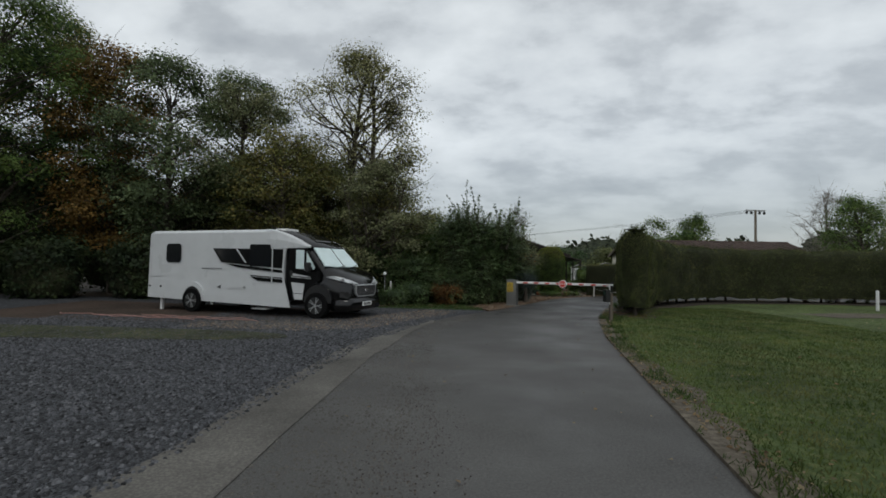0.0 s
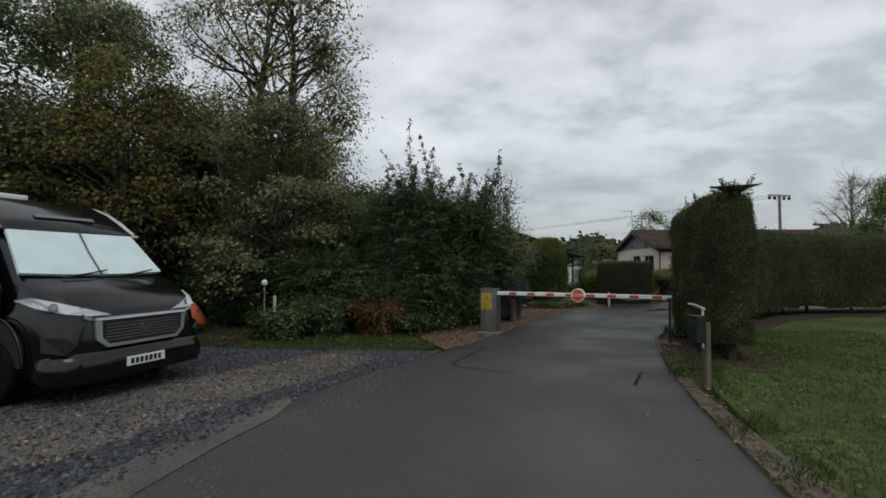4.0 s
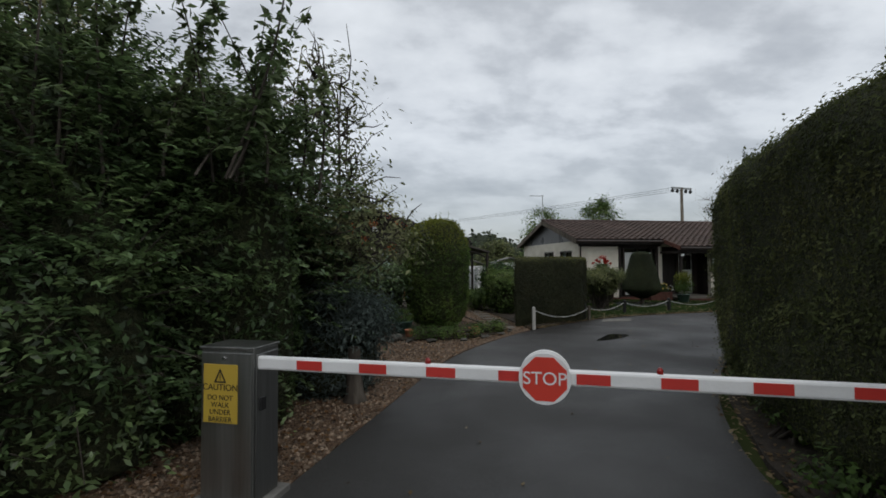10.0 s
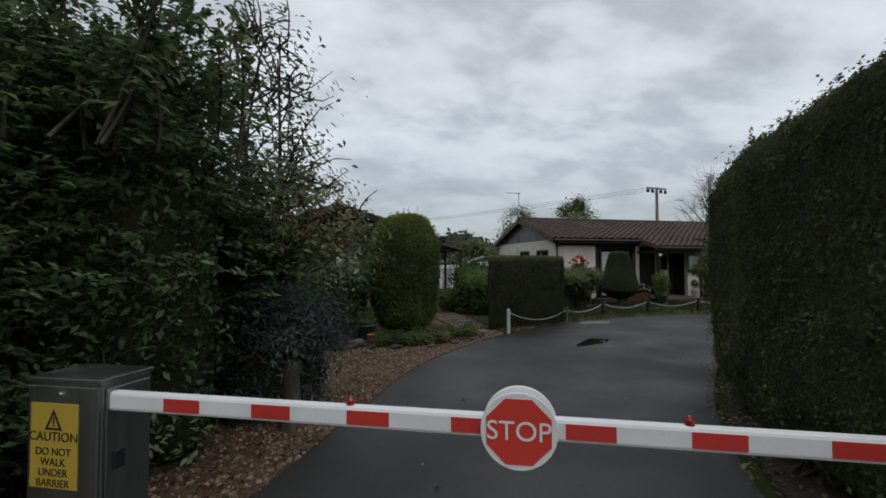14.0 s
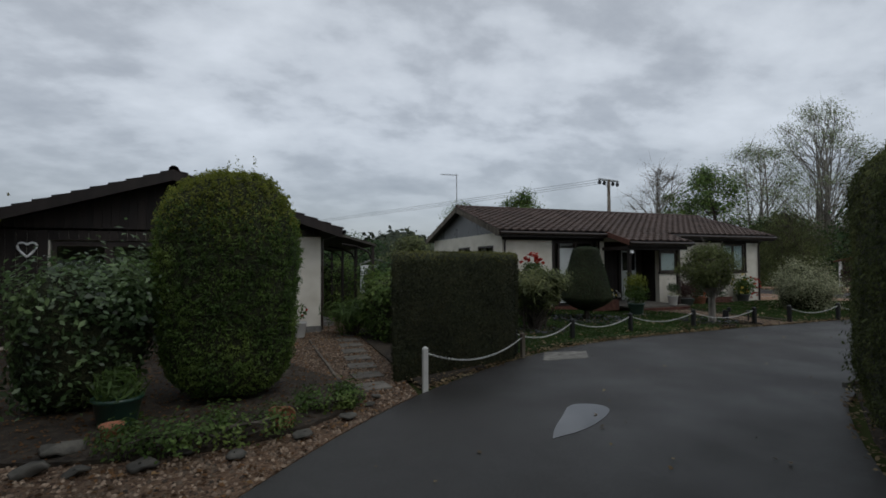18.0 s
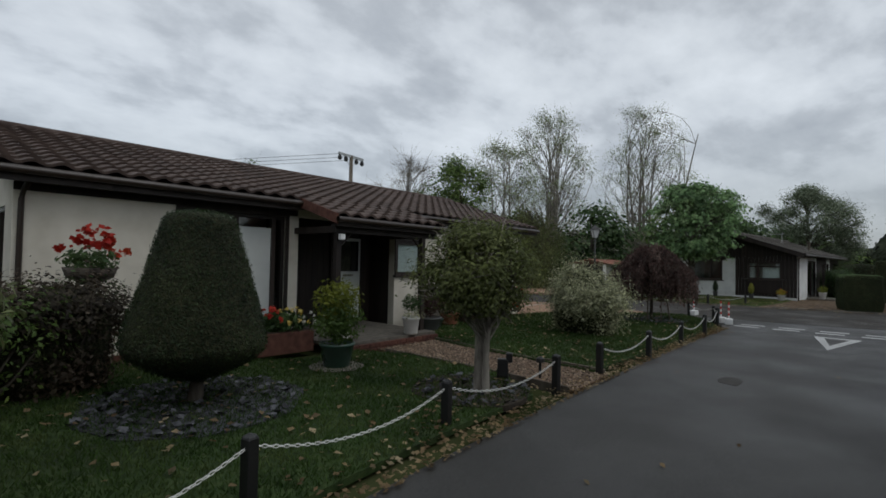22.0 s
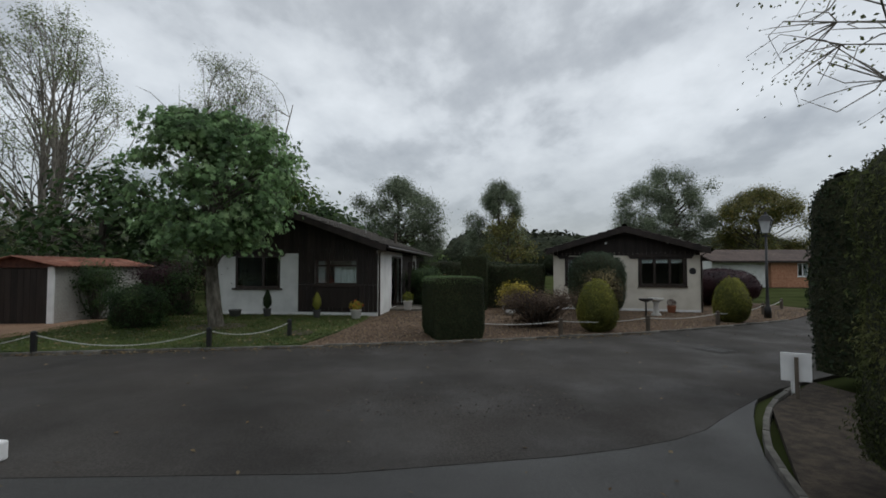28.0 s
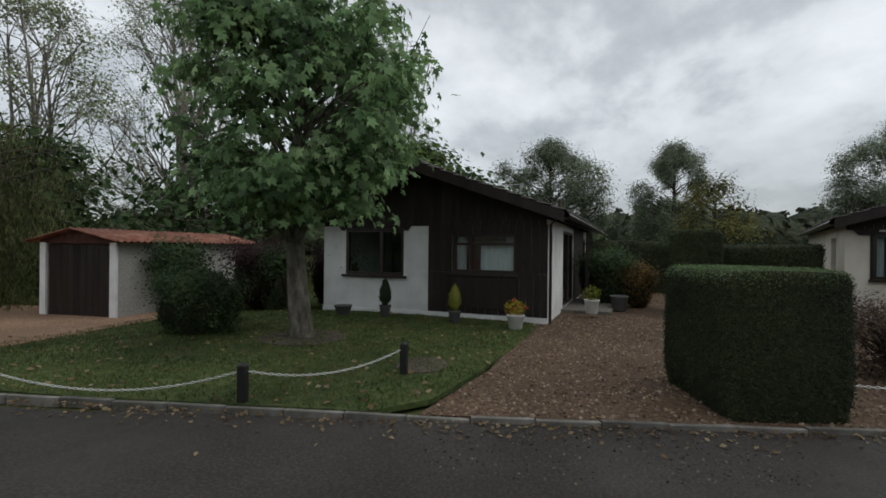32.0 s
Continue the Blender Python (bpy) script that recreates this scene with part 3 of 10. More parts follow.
        nt.links.new(mp.outputs[0], cell.inputs["Vector"])
        sep = N("ShaderNodeSeparateColor")
        nt.links.new(cell.outputs["Color"], sep.inputs[0])
        fac = sep.outputs[0]
    r = N("ShaderNodeValToRGB")
    els = r.color_ramp.elements
    lo, hi = (0.3, 0.7) if kind == "noise" else (0.0, 1.0)
    k = len(colours)
    for i, c in enumerate(colours):
        p = lo + (hi - lo) * i / max(1, k - 1)
        e = els[i] if i < 2 else els.new(p)
        e.position, e.color = p, (*c, 1)
    nt.links.new(fac, r.inputs[0])
    colour = r.outputs[0]
    if patch:
        wide = N("ShaderNodeTexNoise")
        wide.inputs["Scale"].default_value, wide.inputs["Detail"].default_value = patch_scale, 4
        nt.links.new(mp.outputs[0], wide.inputs["Vector"])
        mr = N("ShaderNodeMapRange")
        mr.inputs["From Min"].default_value, mr.inputs["From Max"].default_value = 0.3, 0.7
        mr.inputs["To Min"].default_value, mr.inputs["To Max"].default_value = 1 - patch, 1 + patch
        nt.links.new(wide.outputs["Fac"], mr.inputs["Value"])
        hs = N("ShaderNodeHueSaturation")
        nt.links.new(mr.outputs[0], hs.inputs["Value"]); nt.links.new(colour, hs.inputs["Color"])
        colour = hs.outputs[0]
    if island or obrand:
        if island:
            geo = N("ShaderNodeNewGeometry"); src = geo.outputs["Random Per Island"]
        else:
            geo = N("ShaderNodeObjectInfo"); src = geo.outputs["Random"]
        amt = island or obrand
        mr = N("ShaderNodeMapRange")
        mr.inputs["To Min"].default_value, mr.inputs["To Max"].default_value = 1 - amt, 1 + amt
        nt.links.new(src, mr.inputs["Value"])
        hs = N("ShaderNodeHueSaturation")
        nt.links.new(mr.outputs[0], hs.inputs["Value"]); nt.links.new(colour, hs.inputs["Color"])
        colour = hs.outputs[0]
    nt.links.new(colour, b.inputs["Base Color"])
    b.inputs["Roughness"].default_value, b.inputs["Metallic"].default_value = rough_, metal
    b.inputs["Specular IOR Level"].default_value = spec
    if rough_var:
        mr = N("ShaderNodeMapRange")
        wide = N("ShaderNodeTexNoise")
        wide.inputs["Scale"].default_value, wide.inputs["Detail"].default_value = patch_scale * 1.7, 5
        nt.links.new(mp.outputs[0], wide.inputs["Vector"])
        mr.inputs["From Min"].default_value, mr.inputs["From Max"].default_value = 0.35, 0.65
        mr.inputs["To Min"].default_value, mr.inputs["To Max"].default_value = max(0.05, rough_ - rough_var), min(1, rough_ + rough_var)
        nt.links.new(wide.outputs["Fac"], mr.inputs["Value"]); nt.links.new(mr.outputs[0], b.inputs["Roughness"])
    if bump:
        fine = N("ShaderNodeTexVoronoi" if kind == "cells" else "ShaderNodeTexNoise")
        fine.inputs["Scale"].default_value = bump_scale
        nt.links.new(mp.outputs[0], fine.inputs["Vector"])
        bp = N("ShaderNodeBump")
        bp.inputs["Strength"].default_value, bp.inputs["Distance"].default_value = bump, bump_dist
        nt.links.new(fine.outputs["Distance" if kind == "cells" else "Fac"], bp.inputs["Height"])
        if kind == "cells":
            bp.invert = True
        nt.links.new(bp.outputs[0], b.inputs["Normal"])
    if transl:
        out, mx, tl = nt.nodes["Material Output"], N("ShaderNodeMixShader"), N("ShaderNodeBsdfTranslucent")
        mx.inputs[0].default_value = transl
        nt.links.new(colour, tl.inputs[0]); nt.links.new(b.outputs[0], mx.inputs[1]); nt.links.new(tl.outputs[0], mx.inputs[2]); nt.links.new(mx.outputs[0], out.inputs[0])
    return m


def leaf_mat(name, *colours, island=0.45, scale=1.5, gloss=0.55, spec=0.25):
    return ramp_mat(name, colours, scale=scale, detail=3, rough_=gloss, bump=0, island=island, spec=spec, patch=0.25, patch_scale=0.4, transl=0.46)


def plain(name, colour, rough_=0.5, metal=0.0, spec=0.5, vary=0.12, bump=0.1, bump_scale=60, coat=0.0):
    m = ramp_mat(name, [tuple(c * (1 - vary) for c in colour), colour, tuple(min(1, c * (1 + vary * 0.6)) for c in colour)], scale=3, rough_=rough_, metal=metal, spec=spec,
                 bump=bump, bump_scale=bump_scale, patch=vary * 0.5, patch_scale=0.8, rough_var=rough_ * 0.15)
    if coat:
        m.node_tree.nodes["Principled BSDF"].inputs["Coat Weight"].default_value = coat
    return m


def glass_mat(name, tint=(0.9, 0.95, 0.95)):
    m = bpy.data.materials.new(name)
    m.use_nodes = True
    nt = m.node_tree
    nt.nodes.clear()
    out, mix, tr, gl, lw = (nt.nodes.new("ShaderNode" + k) for k in ("OutputMaterial", "MixShader", "BsdfTransparent", "BsdfGlossy", "LayerWeight"))
    tr.inputs[0].default_value = (*tint, 1)
    gl.inputs["Roughness"].default_value = 0.03
    lw.inputs["Blend"].default_value = 0.5
    edge, share = nt.nodes.new("ShaderNodeMath"), nt.nodes.new("ShaderNodeMath")
    edge.operation, edge.inputs[1].default_value = "POWER", 5.0
    share.operation, share.inputs[1].default_value, share.inputs[2].default_value = "MULTIPLY_ADD", 0.5, 0.04
    nt.links.new(lw.outputs["Facing"], edge.inputs[0]); nt.links.new(edge.outputs[0], share.inputs[0])
    nt.links.new(share.outputs[0], mix.inputs[0]); nt.links.new(tr.outputs[0], mix.inputs[1]); nt.links.new(gl.outputs[0], mix.inputs[2])
    nt.links.new(mix.outputs[0], out.inputs[0])
    return m


def damp_mat(m, y0, y1, dark, gloss):
    """Turns a tarmac darker and smoother along y, from dry at y0 to damp at y1."""
    nt = m.node_tree
    b = nt.nodes["Principled BSDF"]
    co, sep = nt.nodes.new("ShaderNodeTexCoord"), nt.nodes.new("ShaderNodeSeparateXYZ")
    wob, mix = nt.nodes.new("ShaderNodeTexNoise"), nt.nodes.new("ShaderNodeMath")
    wob.inputs["Scale"].default_value, mix.operation, mix.inputs[1].default_value = 0.35, "MULTIPLY_ADD", 5.0
    nt.links.new(co.outputs["Object"], sep.inputs[0]); nt.links.new(co.outputs["Object"], wob.inputs["Vector"])
    nt.links.new(wob.outputs["Fac"], mix.inputs[0]); nt.links.new(sep.outputs["Y"], mix.inputs[2])
    for end, (lo, hi), socket in ((0, (1.0, dark), "Base Color"), (1, (1.0, gloss), "Roughness")):
        mr = nt.nodes.new("ShaderNodeMapRange")
        mr.inputs["From Min"].default_value, mr.inputs["From Max"].default_value = y0 + 2.5, y1 + 2.5
        mr.inputs["To Min"].default_value, mr.inputs["To Max"].default_value = lo, hi
        nt.links.new(mix.outputs[0], mr.inputs["Value"])
        src = b.inputs[socket].links[0].from_socket
        k = nt.nodes.new("ShaderNodeVectorMath" if end == 0 else "ShaderNodeMath")
        k.operation = "SCALE" if end == 0 else "MULTIPLY"
        nt.links.new(src, k.inputs[0]); nt.links.new(mr.outputs[0], k.inputs["Scale" if end == 0 else 1])
        nt.links.new(k.outputs[0], b.inputs[socket])
    return m


M = dict(
    asphalt=ramp_mat("asphalt", [(0.04283, 0.04114, 0.03852), (0.06492, 0.06226, 0.05826), (0.1006, 0.09658, 0.09037)], scale=42, detail=8, rough_=0.62, bump=0.6, bump_scale=170, patch=0.22, patch_scale=0.35, rough_var=0.16, spec=0.4, bump_dist=0.007),
    road_dark=ramp_mat("asphalt_side_road", [(0.02675, 0.02405, 0.02123), (0.04051, 0.03643, 0.03221), (0.06283, 0.05645, 0.04995)], scale=40, detail=5, rough_=0.75, bump=0.65, bump_scale=140, patch=0.3, patch_scale=0.5, rough_var=0.18, spec=0.22, bump_dist=0.007),
    rock=ramp_mat("mossy_rock", [(0.045, 0.043, 0.036), (0.08, 0.075, 0.064), (0.12, 0.11, 0.09)], scale=7, rough_=0.95, bump=0.6, bump_scale=40, patch=0.3, obrand=0.3, bump_dist=0.01),
    grit=ramp_mat("brown_grit", [(0.03, 0.025, 0.02), (0.06, 0.05, 0.041), (0.12, 0.105, 0.09)], scale=40, rough_=0.9, bump=0.2, island=0.9),
    dust=ramp_mat("pale_dust", [(0.07, 0.0665, 0.06), (0.1, 0.094, 0.084), (0.14, 0.132, 0.117)], scale=45, detail=8, rough_=0.95, bump=0.6, bump_scale=90, patch=0.35, patch_scale=0.9, bump_dist=0.012),
    crack=plain("sealed_crack", (0.022, 0.0215, 0.021), 0.95, spec=0.04),
    earth=ramp_mat("earth", [(0.021, 0.0168, 0.0126), (0.042, 0.0329, 0.0238), (0.0665, 0.0525, 0.0364)], scale=9, rough_=0.95, bump=0.7, bump_scale=60, patch=0.35, patch_scale=0.3, bump_dist=0.02),
    gravel_blue=ramp_mat("slate_gravel", [(0.01071, 0.0113, 0.01284), (0.03057, 0.03241, 0.03605), (0.08832, 0.09231, 0.1012), (0.02598, 0.02598, 0.02751)], scale=52, kind="cells", rough_=0.9, bump=0.9, bump_scale=52, patch=0.3, patch_scale=0.35, bump_dist=0.02),
    gravel_brown=ramp_mat("pea_gravel", [(0.045, 0.026, 0.015), (0.1, 0.059, 0.034), (0.15, 0.098, 0.06), (0.065, 0.039, 0.024)], scale=38, kind="cells", rough_=0.85, bump=0.9, bump_scale=38, patch=0.25, patch_scale=0.5, bump_dist=0.02),
    gravel_red=ramp_mat("red_gravel", [(0.16, 0.095, 0.06), (0.28, 0.17, 0.105), (0.36, 0.25, 0.17)], scale=40, kind="cells", rough_=0.9, bump=0.6, bump_scale=40, patch=0.2, patch_scale=0.5, bump_dist=0.01),
    stone_bits=ramp_mat("loose_stones", [(0.07, 0.05, 0.036), (0.15, 0.107, 0.074), (0.24, 0.188, 0.135)], scale=30, rough_=0.85, bump=0.2, island=0.75),
    slate_bits=ramp_mat("loose_slate", [(0.0288, 0.02988, 0.03312), (0.054, 0.05544, 0.06048), (0.0936, 0.09504, 0.09936)], scale=30, rough_=0.75, bump=0.2, island=0.9),
    grass=ramp_mat("mown_grass", [(0.018, 0.037, 0.008), (0.033, 0.06, 0.013), (0.056, 0.08, 0.022)], scale=14, detail=8, rough_=0.9, bump=0.9, bump_scale=150, patch=0.35, patch_scale=0.7, bump_dist=0.02),
    worn_grass=ramp_mat("worn_verge", [(0.026, 0.032, 0.013), (0.042, 0.05, 0.02), (0.085, 0.07, 0.045)], scale=5, detail=8, rough_=0.95, bump=0.9, bump_scale=120, patch=0.45, patch_scale=0.9, bump_dist=0.02),
    blade=leaf_mat("grass_blades", (0.024, 0.05, 0.01), (0.044, 0.08, 0.018), (0.078, 0.105, 0.032), island=0.4, gloss=0.7),
    field_grass=ramp_mat("field_grass", [(0.03265, 0.05262, 0.01316), (0.06279, 0.09329, 0.02392), (0.1193, 0.1256, 0.04545)], scale=10, detail=8, rough_=0.9, bump=0.9, bump_scale=150, patch=0.35, patch_scale=0.5, bump_dist=0.02),
    field_blade=leaf_mat("field_blades", (0.04515, 0.07722, 0.01638), (0.09029, 0.1229, 0.03042), (0.1677, 0.1638, 0.0585), island=0.4, gloss=0.7),
    dirt=ramp_mat("trodden_dirt", [(0.05, 0.042, 0.03), (0.092, 0.077, 0.057), (0.14, 0.12, 0.092)], scale=14, rough_=0.95, bump=0.6, bump_scale=70, patch=0.3, patch_scale=0.6, bump_dist=0.02),
    fallen=leaf_mat("fallen_leaves", (0.12, 0.075, 0.038), (0.21, 0.15, 0.08), (0.36, 0.3, 0.19), island=0.5, gloss=0.8),
    leaf_rust=leaf_mat("rusty_fallen_leaves", (0.07, 0.034, 0.015), (0.14, 0.075, 0.033), (0.24, 0.15, 0.07), island=0.55, gloss=0.8),
    # square hedge's top, coloured as lit by the sky
    l_box_lit=leaf_mat("sky_lit_box_tops", (0.075, 0.08, 0.025), (0.12, 0.122, 0.036), (0.17, 0.165, 0.05), island=0.45, scale=2.5),
    bark=ramp_mat("bark", [(0.03, 0.025, 0.02), (0.065, 0.054, 0.044), (0.12, 0.105, 0.085)], scale=7, rough_=0.95, bump=0.9, bump_scale=24, stretch=(1, 1, 0.25), patch=0.3, bump_dist=0.02),
    bark_mossy=ramp_mat("mossy_bark", [(0.055, 0.052, 0.04), (0.115, 0.104, 0.083), (0.2, 0.185, 0.155)], scale=9, rough_=0.95, bump=1.0, bump_scale=34, stretch=(1.2, 1.2, 0.5), patch=0.35, patch_scale=2.0, bump_dist=0.02),
    soil=ramp_mat("reddish_soil", [(0.026, 0.018, 0.013), (0.05, 0.034, 0.025), (0.082, 0.058, 0.043)], scale=14, detail=8, rough_=0.95, bump=0.8, bump_scale=70, patch=0.35, patch_scale=0.5, bump_dist=0.015),
    bark_pale=ramp_mat("pale_bark", [(0.125, 0.11, 0.0938), (0.237, 0.213, 0.181), (0.338, 0.312, 0.269)], scale=7, rough_=0.95, bump=0.8, bump_scale=26, stretch=(1.25, 1.25, 0.438), patch=0.25, bump_dist=0.02),
    l_dark=leaf_mat("dark_leaves", (0.02453, 0.04894, 0.0196), (0.05387, 0.098, 0.03427), (0.098, 0.1411, 0.04894)),
    l_mid=leaf_mat("mid_leaves", (0.0506, 0.0872, 0.023), (0.0965, 0.156, 0.0391), (0.173, 0.219, 0.0574)),
    l_autumn=leaf_mat("turning_leaves", (0.07283, 0.0885, 0.02588), (0.1455, 0.1492, 0.04208), (0.2423, 0.1905, 0.05505), island=0.5),
    l_orange=leaf_mat("orange_leaves", (0.07848, 0.05897, 0.01836), (0.1706, 0.1051, 0.0288), (0.2621, 0.1505, 0.03931), island=0.5),
    l_olive=leaf_mat("olive_leaves", (0.06496, 0.07792, 0.03328), (0.1264, 0.1448, 0.05568), (0.204, 0.2136, 0.0832), island=0.5),
    l_shiny=leaf_mat("laurel_leaves", (0.04379, 0.07656, 0.03216), (0.09769, 0.1531, 0.05819), (0.1769, 0.2374, 0.09493), gloss=0.36, spec=0.55, island=0.6),
    l_conifer=leaf_mat("conifer_hedge", (0.04805, 0.05949, 0.02288), (0.08923, 0.1052, 0.0389), (0.1487, 0.151, 0.05949), island=0.5, gloss=0.75, spec=0.12),
    l_hedge_dark=leaf_mat("dark_conifer_hedge", (0.018, 0.0306, 0.0144), (0.036, 0.0558, 0.0234), (0.0648, 0.0828, 0.0324), island=0.5),
    l_box=leaf_mat("clipped_box_leaves", (0.02, 0.026, 0.012), (0.036, 0.04, 0.018), (0.06, 0.055, 0.026), island=0.5, scale=2.5),
    l_dome=leaf_mat("feathery_conifer", (0.0427, 0.07564, 0.01952), (0.09516, 0.1525, 0.03416), (0.1647, 0.2196, 0.05124), island=0.5, scale=2.2),
    l_yew=leaf_mat("yew_green", (0.075, 0.085, 0.024), (0.14, 0.145, 0.034), (0.21, 0.2, 0.05), island=0.45),
    # paler top of the kerb hedge; its green stands for light from above
    l_block_lit=leaf_mat("sky_lit_block_tops", (0.075, 0.125, 0.05), (0.12, 0.185, 0.075), (0.17, 0.24, 0.1), island=0.4),
    l_spot=leaf_mat("spotted_laurel_leaves", (0.045, 0.04, 0.022), (0.13, 0.105, 0.05), (0.34, 0.28, 0.13), island=0.9),
    water=ramp_mat("rain_water", [(0.012, 0.012, 0.012), (0.016, 0.016, 0.0155), (0.02, 0.02, 0.019)], scale=3, rough_=0.04, bump=0.02, bump_scale=12, spec=0.5, bump_dist=0.002),
    l_yew_blue=leaf_mat("blue_green_yew", (0.026, 0.045, 0.026), (0.05, 0.078, 0.045), (0.085, 0.115, 0.07), island=0.5),
    l_hazel=leaf_mat("pale_hazel_leaves", (0.085, 0.1, 0.045), (0.165, 0.18, 0.085), (0.28, 0.28, 0.15), island=0.6),
    l_fuchsia=leaf_mat("fuchsia_leaves", (0.028, 0.022, 0.015), (0.062, 0.05, 0.034), (0.13, 0.095, 0.07), island=0.7),
    l_fern=leaf_mat("rusty_fern", (0.09, 0.045, 0.017), (0.18, 0.092, 0.033), (0.3, 0.17, 0.065), island=0.6, gloss=0.8),
    l_lime=leaf_mat("lime_tips", (0.12, 0.15, 0.02), (0.18, 0.2, 0.03), (0.24, 0.25, 0.05), island=0.35),
    l_gold=leaf_mat("golden_leaves", (0.23, 0.2013, 0.02875), (0.4025, 0.3313, 0.04313), (0.575, 0.46, 0.08625), island=0.35),
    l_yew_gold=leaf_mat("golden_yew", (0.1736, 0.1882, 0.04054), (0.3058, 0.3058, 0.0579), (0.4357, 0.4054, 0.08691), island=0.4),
    l_var=leaf_mat("variegated_leaves", (0.15, 0.165, 0.092), (0.33, 0.34, 0.2), (0.58, 0.57, 0.39), island=0.6, scale=6),
    l_red=leaf_mat("dark_red_leaves", (0.045, 0.026, 0.024), (0.092, 0.054, 0.047), (0.21, 0.145, 0.12), island=0.65),
    l_purple=leaf_mat("purple_leaves", (0.02, 0.008, 0.012), (0.04, 0.015, 0.02), (0.06, 0.025, 0.028), island=0.4),
    l_brown=leaf_mat("brown_leaves", (0.0576, 0.0374, 0.0259), (0.108, 0.072, 0.049), (0.187, 0.137, 0.0864), island=0.5),
    l_blue=leaf_mat("blue_spruce", (0.054, 0.0744, 0.066), (0.096, 0.126, 0.114), (0.156, 0.192, 0.174), island=0.4),
    l_willow=leaf_mat("willow_leaves", (0.1364, 0.1709, 0.08851), (0.2328, 0.2806, 0.1374), (0.3515, 0.3935, 0.221), island=0.4),
    l_syc=leaf_mat("sycamore_leaves", (0.08676, 0.1533, 0.06779), (0.1808, 0.2934, 0.1243), (0.3398, 0.4601, 0.2259), island=0.62),
    l_sage=leaf_mat("shoot_leaves", (0.054, 0.0816, 0.036), (0.102, 0.138, 0.06), (0.168, 0.21, 0.102), island=0.6),
    l_pale=leaf_mat("thin_yellowing_leaves", (0.12, 0.125, 0.055), (0.21, 0.21, 0.095), (0.33, 0.31, 0.15), island=0.6),
    # greyed and paled to put distance haze into the leaf colour
    l_hazed=leaf_mat("haze_paled_leaves", (0.1125, 0.1414, 0.08677), (0.1686, 0.2056, 0.1302), (0.241, 0.2763, 0.1909)),
    l_privet=leaf_mat("privet_leaves", (0.065, 0.0806, 0.026), (0.117, 0.137, 0.0442), (0.195, 0.215, 0.078), island=0.5),
    # solid filling of shrubs and hedges, coloured dark like the shade between leaves
    shaded_core=ramp_mat("shaded_inside", [(0.016, 0.019, 0.009), (0.033, 0.038, 0.016), (0.058, 0.058, 0.026)], scale=22, rough_=0.95, bump=1.0, bump_scale=55, patch=0.35, patch_scale=0.8, bump_dist=0.05),
    f_red=leaf_mat("red_petals", (0.315, 0.014, 0.0105), (0.455, 0.035, 0.021), (0.49, 0.084, 0.035), island=0.3),
    f_yellow=leaf_mat("yellow_petals", (0.6, 0.42, 0.05), (0.7, 0.55, 0.12), (0.75, 0.65, 0.3), island=0.3),
    f_white=leaf_mat("white_petals", (0.5, 0.5, 0.46), (0.7, 0.7, 0.66), (0.75, 0.7, 0.7), island=0.25),
    f_orange=leaf_mat("orange_petals", (0.4, 0.08, 0.024), (0.52, 0.128, 0.04), (0.56, 0.2, 0.08), island=0.3),
    render_cream=ramp_mat("cream_render", [(0.56, 0.52, 0.43), (0.64, 0.60, 0.51), (0.69, 0.65, 0.56)], scale=2.2, rough_=0.9, bump=0.5, bump_scale=120, patch=0.08, patch_scale=0.9, bump_dist=0.006),
    render_white=ramp_mat("white_render", [(0.6, 0.61, 0.59), (0.70, 0.71, 0.69), (0.75, 0.76, 0.74)], scale=2.2, rough_=0.9, bump=0.5, bump_scale=120, patch=0.08, patch_scale=0.9, bump_dist=0.006),
    roughcast=ramp_mat("roughcast", [(0.30, 0.29, 0.26), (0.42, 0.41, 0.38), (0.5, 0.49, 0.46)], scale=25, rough_=0.95, bump=1.0, bump_scale=60, patch=0.25, patch_scale=0.6, bump_dist=0.02),
    brick_orange=ramp_mat("orange_brick", [(0.3, 0.14, 0.085), (0.4, 0.2, 0.12), (0.46, 0.25, 0.16)], scale=6, rough_=0.9, bump=0.3, bump_scale=60, patch=0.15),
    brick_red=ramp_mat("red_brick", [(0.06084, 0.02578, 0.01872), (0.0936, 0.03982, 0.02808), (0.1217, 0.05616, 0.03982)], scale=9, rough_=0.9, bump=0.4, bump_scale=60, patch=0.2, obrand=0.2),
    dark_wood=ramp_mat("dark_stained_boards", [(0.0102, 0.0068, 0.0051), (0.0187, 0.01275, 0.0102), (0.0289, 0.0204, 0.01615)], scale=5, rough_=0.6, bump=0.4, bump_scale=30, stretch=(1, 1, 0.15), patch=0.2, obrand=0.25, spec=0.35),
    sleeper=ramp_mat("damp_sleeper", [(0.02, 0.016, 0.012), (0.04, 0.032, 0.025), (0.065, 0.054, 0.042)], scale=6, rough_=0.9, bump=0.6, bump_scale=30, patch=0.3, obrand=0.3),
    timber=ramp_mat("weathered_timber", [(0.06, 0.05, 0.038), (0.12, 0.10, 0.078), (0.18, 0.155, 0.12)], scale=6, rough_=0.9, bump=0.5, bump_scale=30, stretch=(1, 1, 0.2), patch=0.2, obrand=0.2),
    bench_wood=ramp_mat("varnished_slats", [(0.22, 0.095, 0.035), (0.32, 0.15, 0.06), (0.38, 0.19, 0.08)], scale=6, rough_=0.5, bump=0.2, bump_scale=30, stretch=(0.2, 1, 1), obrand=0.2),
    tile_brown=ramp_mat("brown_roof_tile", [(0.048, 0.032, 0.026), (0.075, 0.0515, 0.0425), (0.105, 0.077, 0.064)], scale=5, rough_=0.85, bump=0.4, bump_scale=50, patch=0.3, patch_scale=0.6, obrand=0.22),
